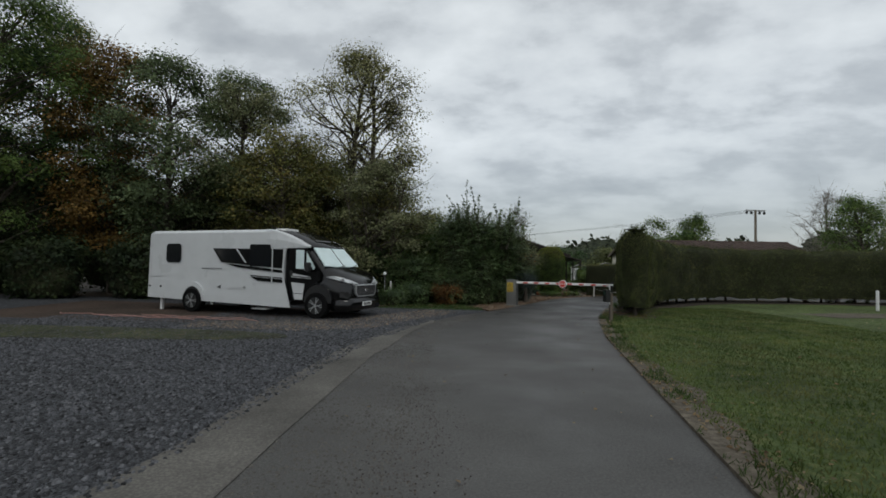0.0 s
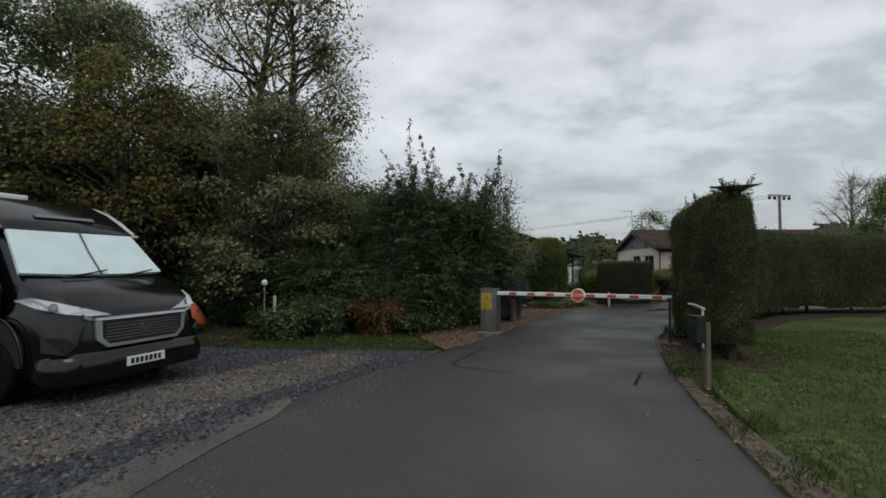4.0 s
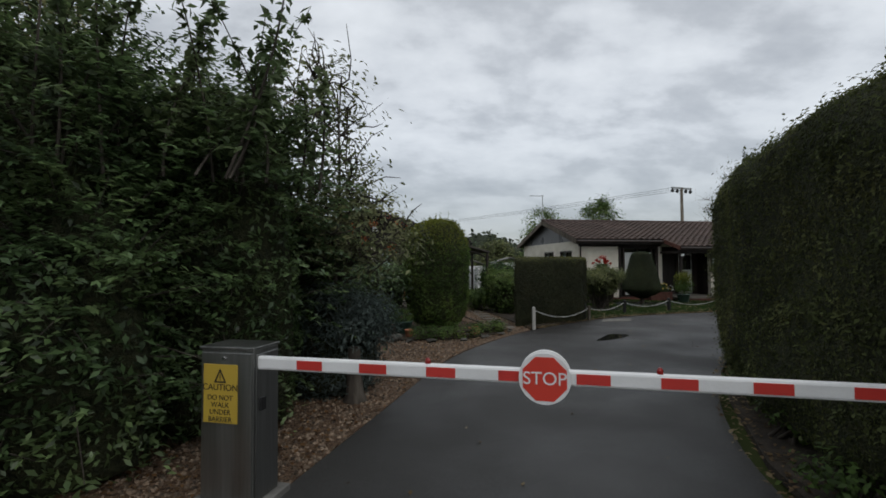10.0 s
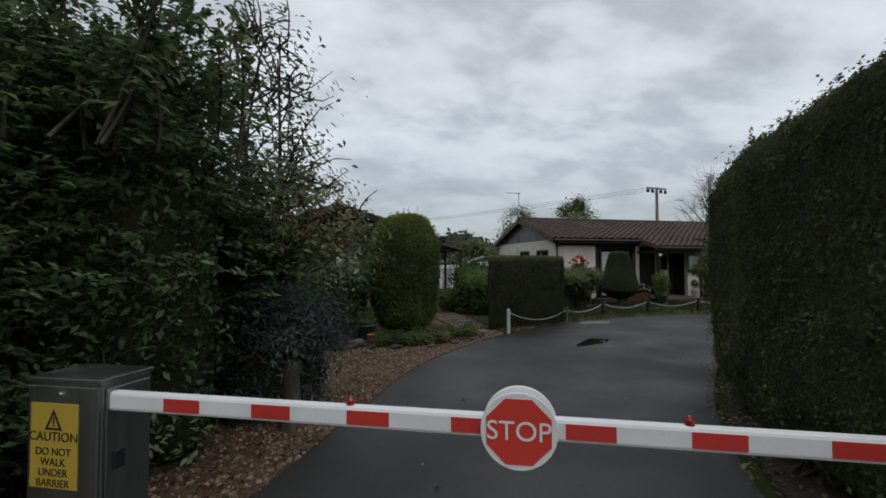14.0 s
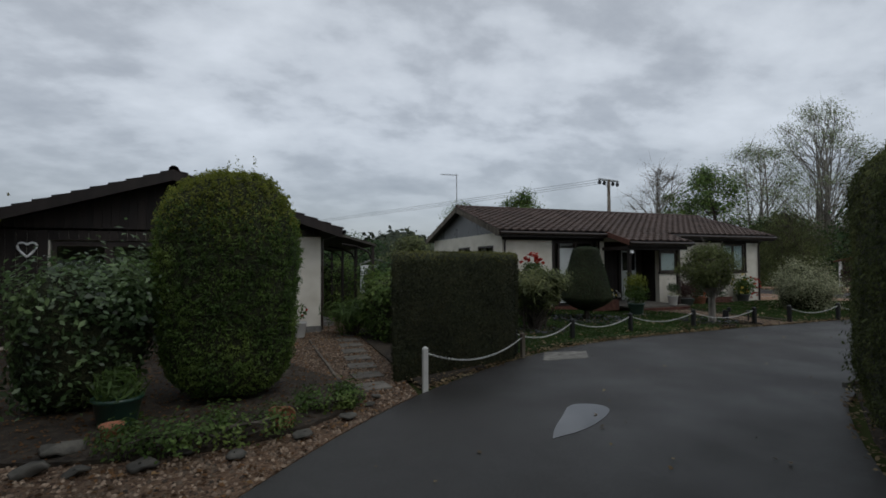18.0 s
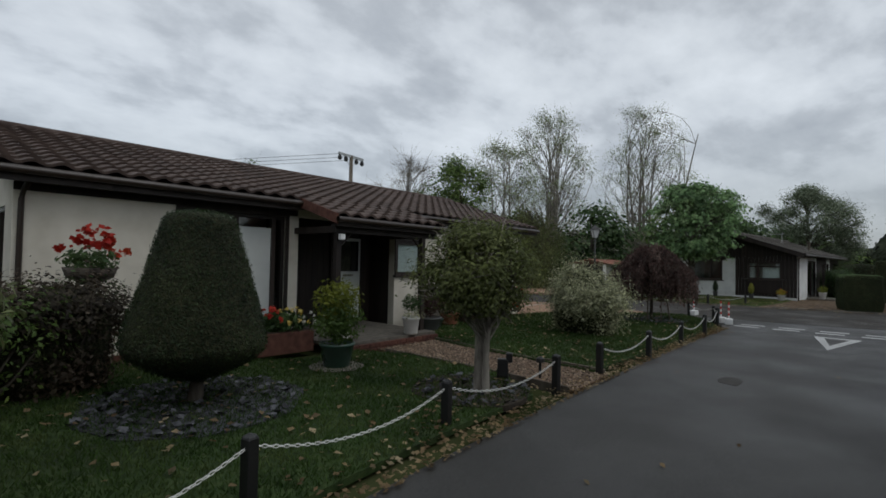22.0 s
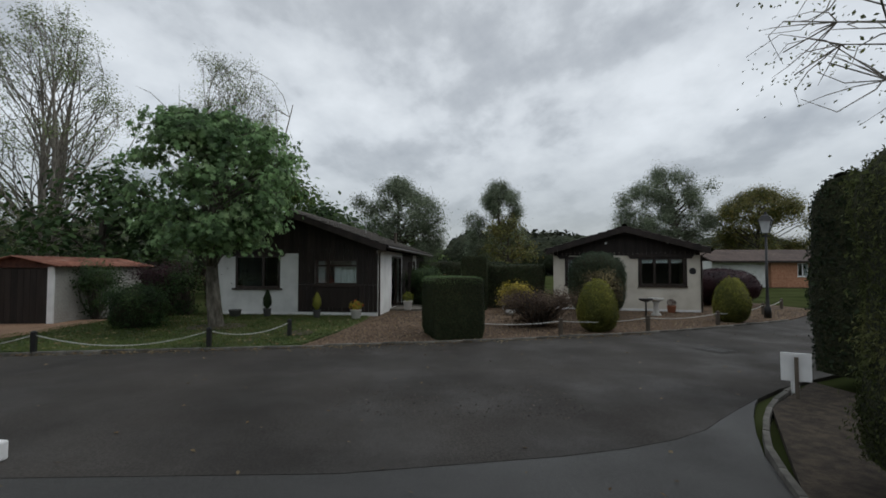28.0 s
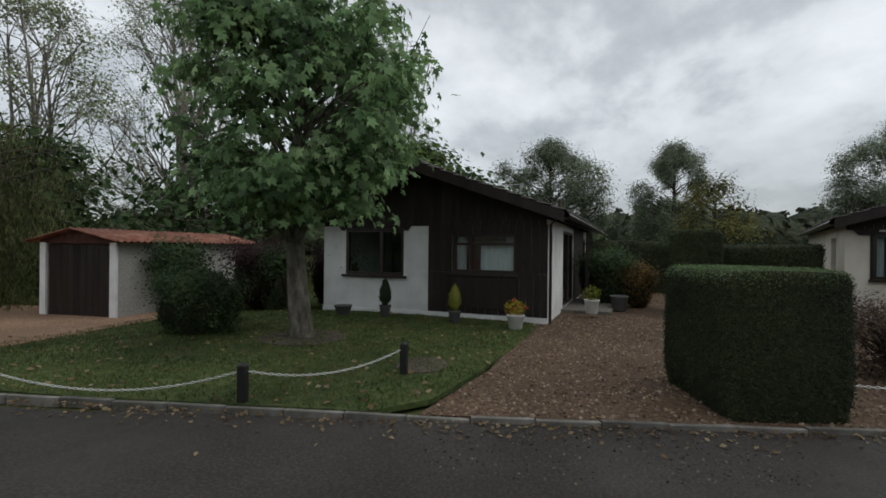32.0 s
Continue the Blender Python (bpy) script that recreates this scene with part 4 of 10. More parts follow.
    tile_far=ramp_mat("dull_roof_tile", [(0.045, 0.04, 0.034), (0.07, 0.062, 0.053), (0.10, 0.09, 0.075)], scale=5, rough_=0.9, bump=0.4, bump_scale=50, patch=0.3, patch_scale=0.8, obrand=0.2),
    sheet_red=ramp_mat("rusty_red_sheeting", [(0.16, 0.055, 0.035), (0.24, 0.095, 0.06), (0.32, 0.17, 0.12)], scale=4, rough_=0.8, bump=0.3, bump_scale=30, patch=0.3, patch_scale=0.7, obrand=0.15),
    concrete=ramp_mat("concrete", [(0.12, 0.114, 0.102), (0.174, 0.168, 0.153), (0.216, 0.21, 0.192)], scale=7, rough_=0.9, bump=0.4, bump_scale=60, patch=0.2, patch_scale=0.8),
    kerb=ramp_mat("old_kerb_concrete", [(0.09, 0.085, 0.075), (0.15, 0.142, 0.125), (0.21, 0.2, 0.18)], scale=7, rough_=0.95, bump=0.5, bump_scale=60, patch=0.3, obrand=0.25),
    slab=ramp_mat("garden_slab", [(0.09, 0.0798, 0.066), (0.126, 0.114, 0.09504), (0.162, 0.1453, 0.1214)], scale=9, rough_=0.9, bump=0.4, bump_scale=60, patch=0.2, obrand=0.2),
    white_paint=plain("white_paint", (0.78, 0.78, 0.77), 0.5),
    road_paint=ramp_mat("worn_road_paint", [(0.30, 0.30, 0.29), (0.52, 0.52, 0.51), (0.6, 0.6, 0.59)], scale=18, rough_=0.8, bump=0.4, bump_scale=170, patch=0.15),
    red_paint=plain("red_paint", (0.55, 0.04, 0.03), 0.45),
    sign_red=plain("sign_red", (0.62, 0.05, 0.03), 0.4, vary=0.06),
    yellow_sign=plain("yellow_sign", (0.490, 0.340, 0.048), 0.4, vary=0.06),
    black_paint=plain("black_paint", (0.012, 0.012, 0.012), 0.5),
    steel=ramp_mat("brushed_steel", [(0.25, 0.25, 0.24), (0.28, 0.28, 0.27), (0.31, 0.31, 0.3)], scale=5, rough_=0.36, metal=0.95, bump=0.04, bump_scale=120, stretch=(9, 9, 0.4), patch=0.1, rough_var=0.08),
    galv=plain("galvanised_steel", (0.42, 0.43, 0.43), 0.5, metal=0.7),
    chrome=plain("chrome", (0.7, 0.7, 0.7), 0.15, metal=1.0, vary=0.03, bump=0),
    rubber=plain("tyre_rubber", (0.007, 0.007, 0.007), 0.9, spec=0.1),
    mh_white=plain("motorhome_white", (0.58, 0.595, 0.60), 0.3, vary=0.04, bump=0.02),
    mh_black=plain("motorhome_black", (0.004, 0.004, 0.0045), 0.16, vary=0.1, bump=0.01, spec=0.5),
    mh_grey=plain("motorhome_grey", (0.12, 0.12, 0.125), 0.3, vary=0.06, bump=0.02),
    van_white=plain("van_white", (0.66, 0.67, 0.67), 0.3, vary=0.05, bump=0.02, coat=0.4),
    car_red=plain("car_red", (0.32, 0.05, 0.03), 0.25, vary=0.06, bump=0.02, coat=0.5),
    car_silver=plain("car_silver", (0.4, 0.41, 0.42), 0.3, metal=0.6, vary=0.06, bump=0.02),
    dark_glass=plain("dark_window", (0.012, 0.013, 0.015), 0.06, vary=0.05, bump=0, spec=0.6),
    blind=plain("silver_screen_blind", (0.66, 0.78, 0.78), 0.4, vary=0.08),
    lamp_red=plain("red_lens", (0.26, 0.012, 0.01), 0.25, vary=0.1),
    lamp_clear=plain("clear_lens", (0.6, 0.62, 0.63), 0.12, vary=0.2),
    plate_yellow=plain("yellow_plate", (0.75, 0.52, 0.05), 0.4, vary=0.05),
    terracotta=plain("terracotta", (0.34, 0.13, 0.07), 0.8),
    pot_green=plain("green_glazed_pot", (0.02, 0.05, 0.035), 0.3),
    pot_blue=plain("blue_glazed_pot", (0.015, 0.035, 0.11), 0.25),
    pot_grey=plain("grey_pot", (0.08, 0.08, 0.077), 0.8),
    stone_white=plain("white_cast_stone", (0.5, 0.49, 0.46), 0.85, vary=0.15, bump=0.4),
    pvc_brown=plain("brown_plastic", (0.03, 0.02, 0.015), 0.35),
    curtain=ramp_mat("net_curtain", [(0.42, 0.43, 0.42), (0.56, 0.57, 0.56), (0.64, 0.65, 0.64)], scale=14, rough_=0.9, bump=0.4, bump_scale=20, stretch=(6, 6, 0.3)),
    frosted=plain("frosted_panel", (0.5, 0.52, 0.5), 0.3, vary=0.06),
    hose=plain("pink_hose", (0.34, 0.18, 0.15), 0.6),
    canvas=plain("orange_canvas", (0.62, 0.13, 0.055), 0.7, vary=0.1, bump=0.3, bump_scale=12),
    canvas_black=plain("black_canvas", (0.016, 0.016, 0.02), 0.7, vary=0.2, bump=0.5, bump_scale=10),
    chain=plain("white_plastic_chain", (0.58, 0.58, 0.55), 0.5, vary=0.1),
    far_wood=ramp_mat("far_woodland", [(0.02, 0.028, 0.016), (0.04, 0.05, 0.028), (0.065, 0.07, 0.04)], scale=0.3, rough_=1.0, bump=1.0, bump_scale=0.8, patch=0.3, patch_scale=0.05, bump_dist=1.0),
    field=ramp_mat("far_field", [(0.03, 0.042, 0.015), (0.05, 0.06, 0.023), (0.07, 0.08, 0.035)], scale=0.4, rough_=1.0, spec=0.0, bump=0.5, bump_scale=3, patch=0.3, patch_scale=0.05),
    interior=plain("room_wall", (0.30, 0.27, 0.23), 0.9),
    glass=glass_mat("window_glass"),
)

damp_mat(M["asphalt"], 8.0, 19.0, 0.55, 0.88)

# ---- ground, roads, lawns ----
ROAD_LEFT = [(-1.9, -14), (-1.8, 3.3), (-1.6, 7), (-1.4, 10), (-0.2, 14.7), (1.8, 17.6), (2.9, 19.6), (4.4, 22.4), (5.6, 24.7), (7.1, 26.4), (8.7, 27.8), (10.9, 29.1),
             (13, 29.9), (16.6, 30.1), (23, 29.95), (28.2, 29.6), (29.9, 30.2), (31.2, 31.4)]
SIDE_NEAR = [(32.0, 36), (31.5, 50)]
SIDE_FAR = [(35.4, 50), (36.3, 34), (36.8, 31.4), (37.0, 29.7), (37.6, 27.1), (38.5, 23.8), (39.2, 21.2), (41.8, 15.2), (44.4, 11.4), (50, 4), (58, -6)]
ROAD_RIGHT = [(52, -9), (44, 2), (38.5, 10), (35.3, 17), (33.9, 21.9), (32.5, 23.4), (30.2, 24.8), (25.7, 25.6), (18, 25.9), (13.8, 25.6), (11.8, 24.5), (10.1, 23.2),
              (8.2, 21.4), (6.9, 19.7), (6.3, 18.4), (5.1, 15.6), (3.9, 11.2), (3.0, 6.6), (2.4, 3.5), (2.2, -14)]
bm = bmesh.new()
for i in range(-10, 10):
    for j in range(-10, 10):
        s = 120.0
        q = [bm.verts.new((x, y, -0.05)) for x, y in ((i * s, j * s), (i * s + s, j * s), (i * s + s, j * s + s), (i * s, j * s + s))]
        bm.faces.new(q)
bmesh.ops.remove_doubles(bm, verts=bm.verts, dist=0.01)
single("ground", bm, M["field"], "flat green fields reaching to the horizon", "ground", kind="structure")
road_line = smooth_line(ROAD_LEFT + SIDE_NEAR + SIDE_FAR + ROAD_RIGHT, rounds=2)
flat("road", road_line, 0.0, M["asphalt"], "worn grey tarmac drive with dusty wheel tracks", "road")
flat("side_road", smooth_line([(31.0, 31.9), (31.9, 36), (31.4, 49.9), (35.3, 49.9)] + SIDE_FAR[1:-1] + [(44.5, 3), (39, 10), (35.6, 17), (33.8, 21.6), (32.5, 23.5), (31.3, 24.9), (30.9, 28)]), 0.004,
     M["road_dark"], "older darker tarmac of the side road", "road")
edge_l = smooth_line(ROAD_LEFT)
PARK = [(-40, -14), (-1.7, -14)] + [tuple(p) for p in edge_l if p[1] < 17.5] + [(1.6, 17.6), (-3.3, 18.2), (-5, 19.6), (-12, 21), (-40, 22)]
flat("gravel_parking", PARK, 0.006, M["gravel_blue"], "grey slate gravel parking area with wheel tracks", "gravel")
flat("verge", smooth_line([(-40, 9.9), (-9, 9.7), (-3.6, 10.0), (-3.2, 10.8), (-5, 11.3), (-9, 11.6), (-40, 12)]), 0.02, M["worn_grass"], "thin worn grass strip between gravel pitches", "grass")
VERGE2 = smooth_line([(-7, 20.2), (-3.6, 18.1), (0.2, 17.7), (1.75, 17.75), (1.1, 19.3), (0.2, 20.3), (-3, 21.5), (-7, 24)])
flat("verge", VERGE2, 0.025, M["grass"], "mown grass verge in front of the shrubs", "grass")
flat("dirt_pad", smooth_line([(-14, 13.2), (-4.6, 12.6), (-2.6, 13.2), (-2.4, 17.0), (-14, 19)]), 0.010, M["soil"], "reddish-brown littered earth under the motorhome", "dirt")
flat("bare_earth", smooth_line([(-7.2, 22.8), (-3.6, 18.25), (-2.5, 18.2), (-1.5, 18.6), (-2.2, 19.3), (-2.9, 20.7), (-4.6, 21.9), (-7.2, 24.2)], rounds=2), 0.031, M["soil"], "bare brown earth with thin grass under the trees", "earth")
flat("woodland_floor", [(-40, 20), (-14, 19.4), (-9, 18.9), (-6.5, 19.9), (-3, 20.8), (0.2, 20.2), (1.4, 19.6), (1.6, 21.7), (2.2, 22.4), (0.5, 25), (-6, 27), (-40, 60)], 0.0, M["earth"], "dark leaf-littered earth under the trees", "earth")
GRAVEL_B = [(1.2, 19.4), (1.75, 17.7)] + [tuple(p) for p in edge_l if 17.8 < p[1] < 28.0 and p[0] < 8.8] + [(8.8, 30), (9.3, 37), (-8, 37), (-8, 27), (0.8, 25), (2.4, 22.5)]
flat("gravel_drive", GRAVEL_B, 0.012, M["gravel_brown"], "brown pea gravel drive scattered with leaves", "gravel")
BED_B = smooth_line([(2.5, 31.0), (2.85, 27.98), (4.7, 26.8), (6.6, 26.5), (8.0, 27.6), (7.8, 28.6), (7.2, 30), (6.9, 33.6), (2.3, 33.6)])
flat("garden_bed", BED_B, 0.05, M["earth"], "bare brown garden bed with leaf litter", "garden bed")
flat("hedge_bed", smooth_line([(8.7, 27.95), (10.9, 29.2), (11.4, 30.6), (11, 36), (9.2, 36)]), 0.03, M["earth"], "dark earth under the clipped hedge", "garden bed")
LAWN_A1 = smooth_line([(11.1, 29.45), (13, 30.1), (16.6, 30.35), (19.15, 30.3), (19.4, 34.0), (17.4, 34.0), (16.8, 35.6), (14.6, 35.9), (11.0, 37), (11.0, 31)], rounds=1)
LAWN_A2 = smooth_line([(20.35, 30.25), (28.1, 29.85), (29.7, 30.4), (30.9, 31.4), (29.0, 33.4), (27.0, 35.1), (21.3, 35.2), (20.7, 33)], rounds=1)
flat("lawn", LAWN_A1, 0.05, M["grass"], "green mown lawn strewn with fallen leaves", "lawn")
flat("lawn", LAWN_A2, 0.05, M["grass"], "green mown lawn strewn with fallen leaves", "lawn")
PATH_A = [(19.15, 30.05), (20.35, 30.05), (20.7, 32.8), (21.3, 35.4), (19.0, 35.4), (19.4, 34.0)]
flat("gravel_path", PATH_A, 0.02, M["gravel_brown"], "brown gravel garden path", "path")
flat("driveway", smooth_line([(28.9, 33.6), (31.0, 31.7), (31.8, 36), (31.4, 46), (26.5, 46), (26.5, 35.3), (27.2, 35.2)]), 0.012, M["gravel_red"], "reddish gravel driveway", "driveway")
LAWN_C = smooth_line([(36.4, 44), (36.65, 34), (36.95, 31.4), (37.1, 29.85), (39, 29.35), (42.6, 28.75), (43.2, 29.0), (44.0, 34.4), (42.2, 36.4), (41.5, 36.9), (38.5, 36.8), (38.0, 44)], rounds=1)
flat("lawn", LAWN_C, 0.05, M["field_grass"], "leaf-strewn lawn under the sycamore", "lawn")
flat("garage_drive", [(36.5, 36.6), (42.2, 36.6), (42.2, 42), (36.3, 42)], 0.062, M["gravel_red"], "reddish gravel drive to the garage", "driveway")
GRAVEL_C = [(37.15, 29.75), (37.58, 27.1), (37.8, 25.8), (38.23, 23.9), (38.88, 21.45), (39.83, 19.0), (41.68, 15.25), (44.5, 11.5), (52, 11.5), (52, 29), (43.2, 28.9), (39, 29.3)]
flat("gravel_yard", GRAVEL_C, 0.03, M["gravel_brown"], "brown gravel front gardens", "gravel")
FIELD = [(2.35, -14), (2.6, 3.5), (3.2, 6.6), (4.1, 11.2), (5.4, 15.2), (6.4, 16.8), (8.6, 19.6), (12, 22.6), (14.2, 23.6), (18, 24.0), (25, 23.5), (30.5, 22.2), (33.2, 17), (36.5, 8), (42, -2), (42, -14)]
flat("grass_field", smooth_line(FIELD, rounds=1), 0.03, M["field_grass"], "wide mown grass field with a worn dry patch", "grass")
flat("bare_margin", [(2.2, -14), (2.6, -14), (2.75, 2.6), (2.95, 3.4), (2.9, 4.2), (3.2, 5.0), (3.25, 5.7), (3.6, 6.4), (3.5, 7.1), (3.75, 8.0), (3.8, 9.0), (4.1, 10.0), (4.25, 11.0), (4.55, 12.6), (4.95, 14.4), (5.25, 15.3), (5.02, 15.2), (4.62, 13.9), (3.9, 11.2), (3.0, 6.6), (2.4, 3.5)], 0.036, M["dirt"], "worn earth margin beside the tarmac", "dirt")
flat("hedge_bed", [(6.35, 18.4), (7.2, 16.9), (8.8, 19.4), (12.2, 22.3), (14.4, 23.3), (18, 23.7), (25, 23.2), (31.6, 21.6), (33.5, 21.7), (32.35, 23.2), (30.1, 24.7), (25.7, 25.5), (18, 25.8), (13.85, 25.5), (11.9, 24.4), (10.2, 23.1), (8.3, 21.3), (7.0, 19.6)], 0.042,
     M["earth"], "dark planted bed at the foot of the long hedge", "garden bed")
flat("hedge_bed", smooth_line([(5.15, 15.65), (5.6, 16.0), (6.0, 15.9), (6.6, 15.3), (7.4, 16.2), (7.3, 17.2), (6.4, 18.4), (5.75, 17.2)], rounds=1), 0.039, M["earth"], "dark littered earth at the end of the hedge", "garden bed")
flat("dry_patch", smooth_line([(14, 17), (18, 17.5), (20, 18.6), (17, 19.2), (13.5, 18.4)]), 0.036, M["dirt"], "dry worn patch in the grass", "dirt")


def ring_bed(x, y, r, material, label):
    rng = rng_of(int(x * 10))
    pts = [(x + r * rng.uniform(0.92, 1.06) * math.cos(a), y + r * rng.uniform(0.92, 1.06) * math.sin(a)) for a in np.linspace(0, 2 * np.pi, 22, endpoint=False)]
    flat("tree_ring", smooth_line(pts + pts[:1])[:-1], 0.062, material, label, "mulch ring")
    k = int(260 * r * r)
    at = strewn(rng, pts, k)
    v, q = leaf_np(rng, np.c_[at, np.full(k, 0.075) + rng.uniform(0, 0.02, k)], 0.09, np.tile([0, 0, 1.0], (k, 1)), 0.5, 0.8)
    ob = mesh_np("slate_chips", v, q, M["slate_bits"], None, "loose slate chips spread round a stem")
    tagged(ob, category="slate chips", kind="stuff")


ring_bed(15.7, 32.9, 1.15, M["gravel_blue"], "ring of slate chips round the clipped cone")
ring_bed(28.3, 31.55, 0.95, M["gravel_blue"], "ring of slate chips round the weeping tree")
ring_bed(13.05, 31.6, 0.75, M["earth"], "round earth bed in the lawn")
ring_bed(18.2, 31.0, 0.75, M["earth"], "earth bed at the foot of the small tree")
flat("tree_ring", [(40.3 + 0.75 * math.cos(a), 32.7 + 0.75 * math.sin(a)) for a in np.linspace(0, 6.28, 20, endpoint=False)], 0.062, M["dirt"], "bare earth round the sycamore trunk", "earth")
flat("tree_ring", [(38.95 + 0.45 * math.cos(a), 30.2 + 0.35 * math.sin(a)) for a in np.linspace(0, 6.28, 20, endpoint=False)], 0.062, M["dirt"], "small bare patch in the lawn", "earth")

# road markings: two rows of dashes and the give-way triangle
for row, (x, y0) in enumerate(((28.75, 25.35), (29.25, 25.25))):
    for k in range(5):
        bm = B(x - 0.09, x + 0.09, y0 + 0.9 * k, y0 + 0.9 * k + 0.58, 0.006, 0.009)
        ob = single("give_way_dash", bm, M["road_paint"], "worn white give-way dash on the tarmac", "road marking", "give-way line", kind="structure")
        ob.matrix_basis = Matrix.Translation((0.055 * (0.9 * k), 0, 0))
bm = bmesh.new()
outer, inner = [(28.05, 27.75), (28.0, 26.85), (25.7, 27.5)], [(27.82, 27.55), (27.8, 27.08), (26.45, 27.46)]
for i in range(3):
    q = [bm.verts.new((*p, 0.009)) for p in (outer[i], outer[(i + 1) % 3], inner[(i + 1) % 3], inner[i])]
    bm.faces.new(q)
bmesh.ops.recalc_face_normals(bm, faces=bm.faces)
single("give_way_triangle", bm, M["road_paint"], "white hollow give-way triangle painted on the tarmac", "road marking", kind="structure")


def crack(pts, width=0.02):
    rng = rng_of(int(abs(pts[0][0]) * 100))
    line = smooth_line(pts, rounds=2)
    line = line + rng.normal(size=line.shape) * 0.015
    t = unit(np.gradient(line, axis=0))
    nrm = np.stack([-t[:, 1], t[:, 0]], 1) * width / 2 * rng.uniform(0.4, 1.2, (len(line), 1))
    v = np.concatenate([np.c_[line + nrm, np.full(len(line), 0.007)], np.c_[line - nrm, np.full(len(line), 0.007)]])
    n = len(line)
    i = np.arange(n - 1)
    ob = mesh_np("road_crack", v, np.stack([i, i + n, i + n + 1, i + 1], -1), M["crack"], None, "dark sealed crack across the tarmac")
    tagged(ob, category="crack", group="cracks in the tarmac", kind="structure")


crack([(2.6, 18.0), (2.2, 17.2), (1.85, 16.45), (1.8, 16.28), (2.0, 16.1), (2.3, 15.92), (2.7, 15.64)], 0.032)
crack([(2.1, 16.95), (2.35, 16.97), (2.62, 16.95)], 0.025)
crack([(4.7, 15.65), (4.5, 15.3), (4.42, 15.1), (4.28, 14.9)], 0.045)
bm = bmesh.new()
prism(bm, [(11.25, 28.75), (12.1, 28.6), (12.5, 29.15), (11.7, 29.35)], 0.0, 0.005)
single("concrete_cover", bm, M["kerb"], "pale worn concrete cover let into the tarmac", "drain cover", kind="structure")


def manhole(x, y, rz):
    ob = thing("manhole_cover", "rusty iron drain cover set in the road", "drain cover", (x, y, 0.004), rz)
    part("frame", B(-0.33, 0.33, -0.26, 0.26, 0.0, 0.006), M["road_dark"], ob)
    for k in range(6):
        part("bar", B(-0.27, 0.27, -0.2 + k * 0.072, -0.16 + k * 0.072, 0.006, 0.014), M["asphalt"], ob)


manhole(36.3, 21.3, 20)
bm = bmesh.new()
prism(bm, smooth_line([(21.0, 28.5), (21.5, 28.45), (21.6, 28.7), (21.1, 28.8), (21.0, 28.5)])[:-1], 0.0, 0.0055)
single('tar_patch', bm, M['road_dark'], 'small dark patch of newer tar', 'road patch', kind='structure')


bm = bmesh.new()
prism(bm, smooth_line([(9.18, 25.66), (9.62, 25.72), (10.1, 25.95), (10.4, 26.2), (10.3, 26.42), (10.02, 26.5), (9.72, 26.2), (9.4, 25.92), (9.18, 25.66)])[:-1], 0.0, 0.0055)
single("puddle", bm, M["water"], "long shallow puddle of rain water in the drive", "puddle", kind="structure")


def edging(name, label, line, size, material, length=0.6, group=""):
    """Kerb stones or boards end to end along a plan line; each a part."""
    line = np.asarray(line, float)
    seg = np.r_[0, np.cumsum(np.linalg.norm(np.diff(line, axis=0), axis=1))]
    count = max(1, int(seg[-1] / length))
    ob = thing(name, label, "kerb", (0, 0, 0), 0, group, "structure")
    w, z0, z1 = size
    bm = B(-length / 2 + 0.006, length / 2 - 0.006, -w / 2, w / 2, z0, z1, 0.008)
    me = bpy.data.meshes.new("kerb_stone")
    bm.to_mesh(me)
    bm.free()
    me.materials.append(material)
    rng = rng_of(len(line))
    for k in range(count):
        s0, s1 = k * length, (k + 1) * length
        p0 = [np.interp(s0, seg, line[:, i]) for i in (0, 1)]
        p1 = [np.interp(s1, seg, line[:, i]) for i in (0, 1)]
        o = new("kerb_stone", me)
        o.parent = ob
        o.matrix_basis = pose((p0[0] + p1[0]) / 2, (p0[1] + p1[1]) / 2, rng.normal() * 0.006, rng.normal() * 1.0, rng.normal() * 0.6, math.degrees(math.atan2(p1[1] - p0[1], p1[0] - p0[0])) + rng.normal() * 0.8)


edging("kerb_edging", "low weathered concrete edging along the gardens", smooth_line([(36.35, 36.4), (36.6, 33.9), (36.9, 31.3), (37.07, 29.7), (37.5, 27.1), (37.72, 25.8), (38.15, 23.9), (38.8, 21.45), (39.75, 19.0), (41.6, 15.2)]), (0.06, -0.05, 0.052), M["kerb"])
edging("bed_edging", "thin stone edging between bed and tarmac", smooth_line([(13.85, 25.62), (18, 25.92), (25.7, 25.62), (30.2, 24.82), (32.4, 23.3), (33.5, 21.8)]), (0.06, -0.05, 0.06), M["kerb"], 0.5)
edging("lawn_edging", "timber edging of the gravel path", [(20.38, 30.1), (20.72, 32.8), (21.3, 35.2)], (0.03, -0.05, 0.075), M["timber"], 1.2)
edging("lawn_edging", "timber edging of the gravel path", [(19.12, 30.1), (19.37, 34.0)], (0.03, -0.05, 0.075), M["timber"], 1.2)
edging("sleeper_edging", "low timber sleepers holding the garden bed", smooth_line([(2.78, 27.95), (3.2, 27.5), (3.79, 27.05), (4.3, 26.7), (4.9, 26.35)]), (0.12, -0.05, 0.11), M["sleeper"], 0.62)

# ---- houses ----
def wall_with(length, z0, z1, thick, openings, axis="x"):
    """A wall from 0 to length, its outer face at 0, with openings (u0, u1, z0, z1) right through."""
    us = sorted({0.0, length, *[o[0] for o in openings], *[o[1] for o in openings]})
    zs = sorted({z0, z1, *[o[2] for o in openings], *[o[3] for o in openings]})
    bm = bmesh.new()
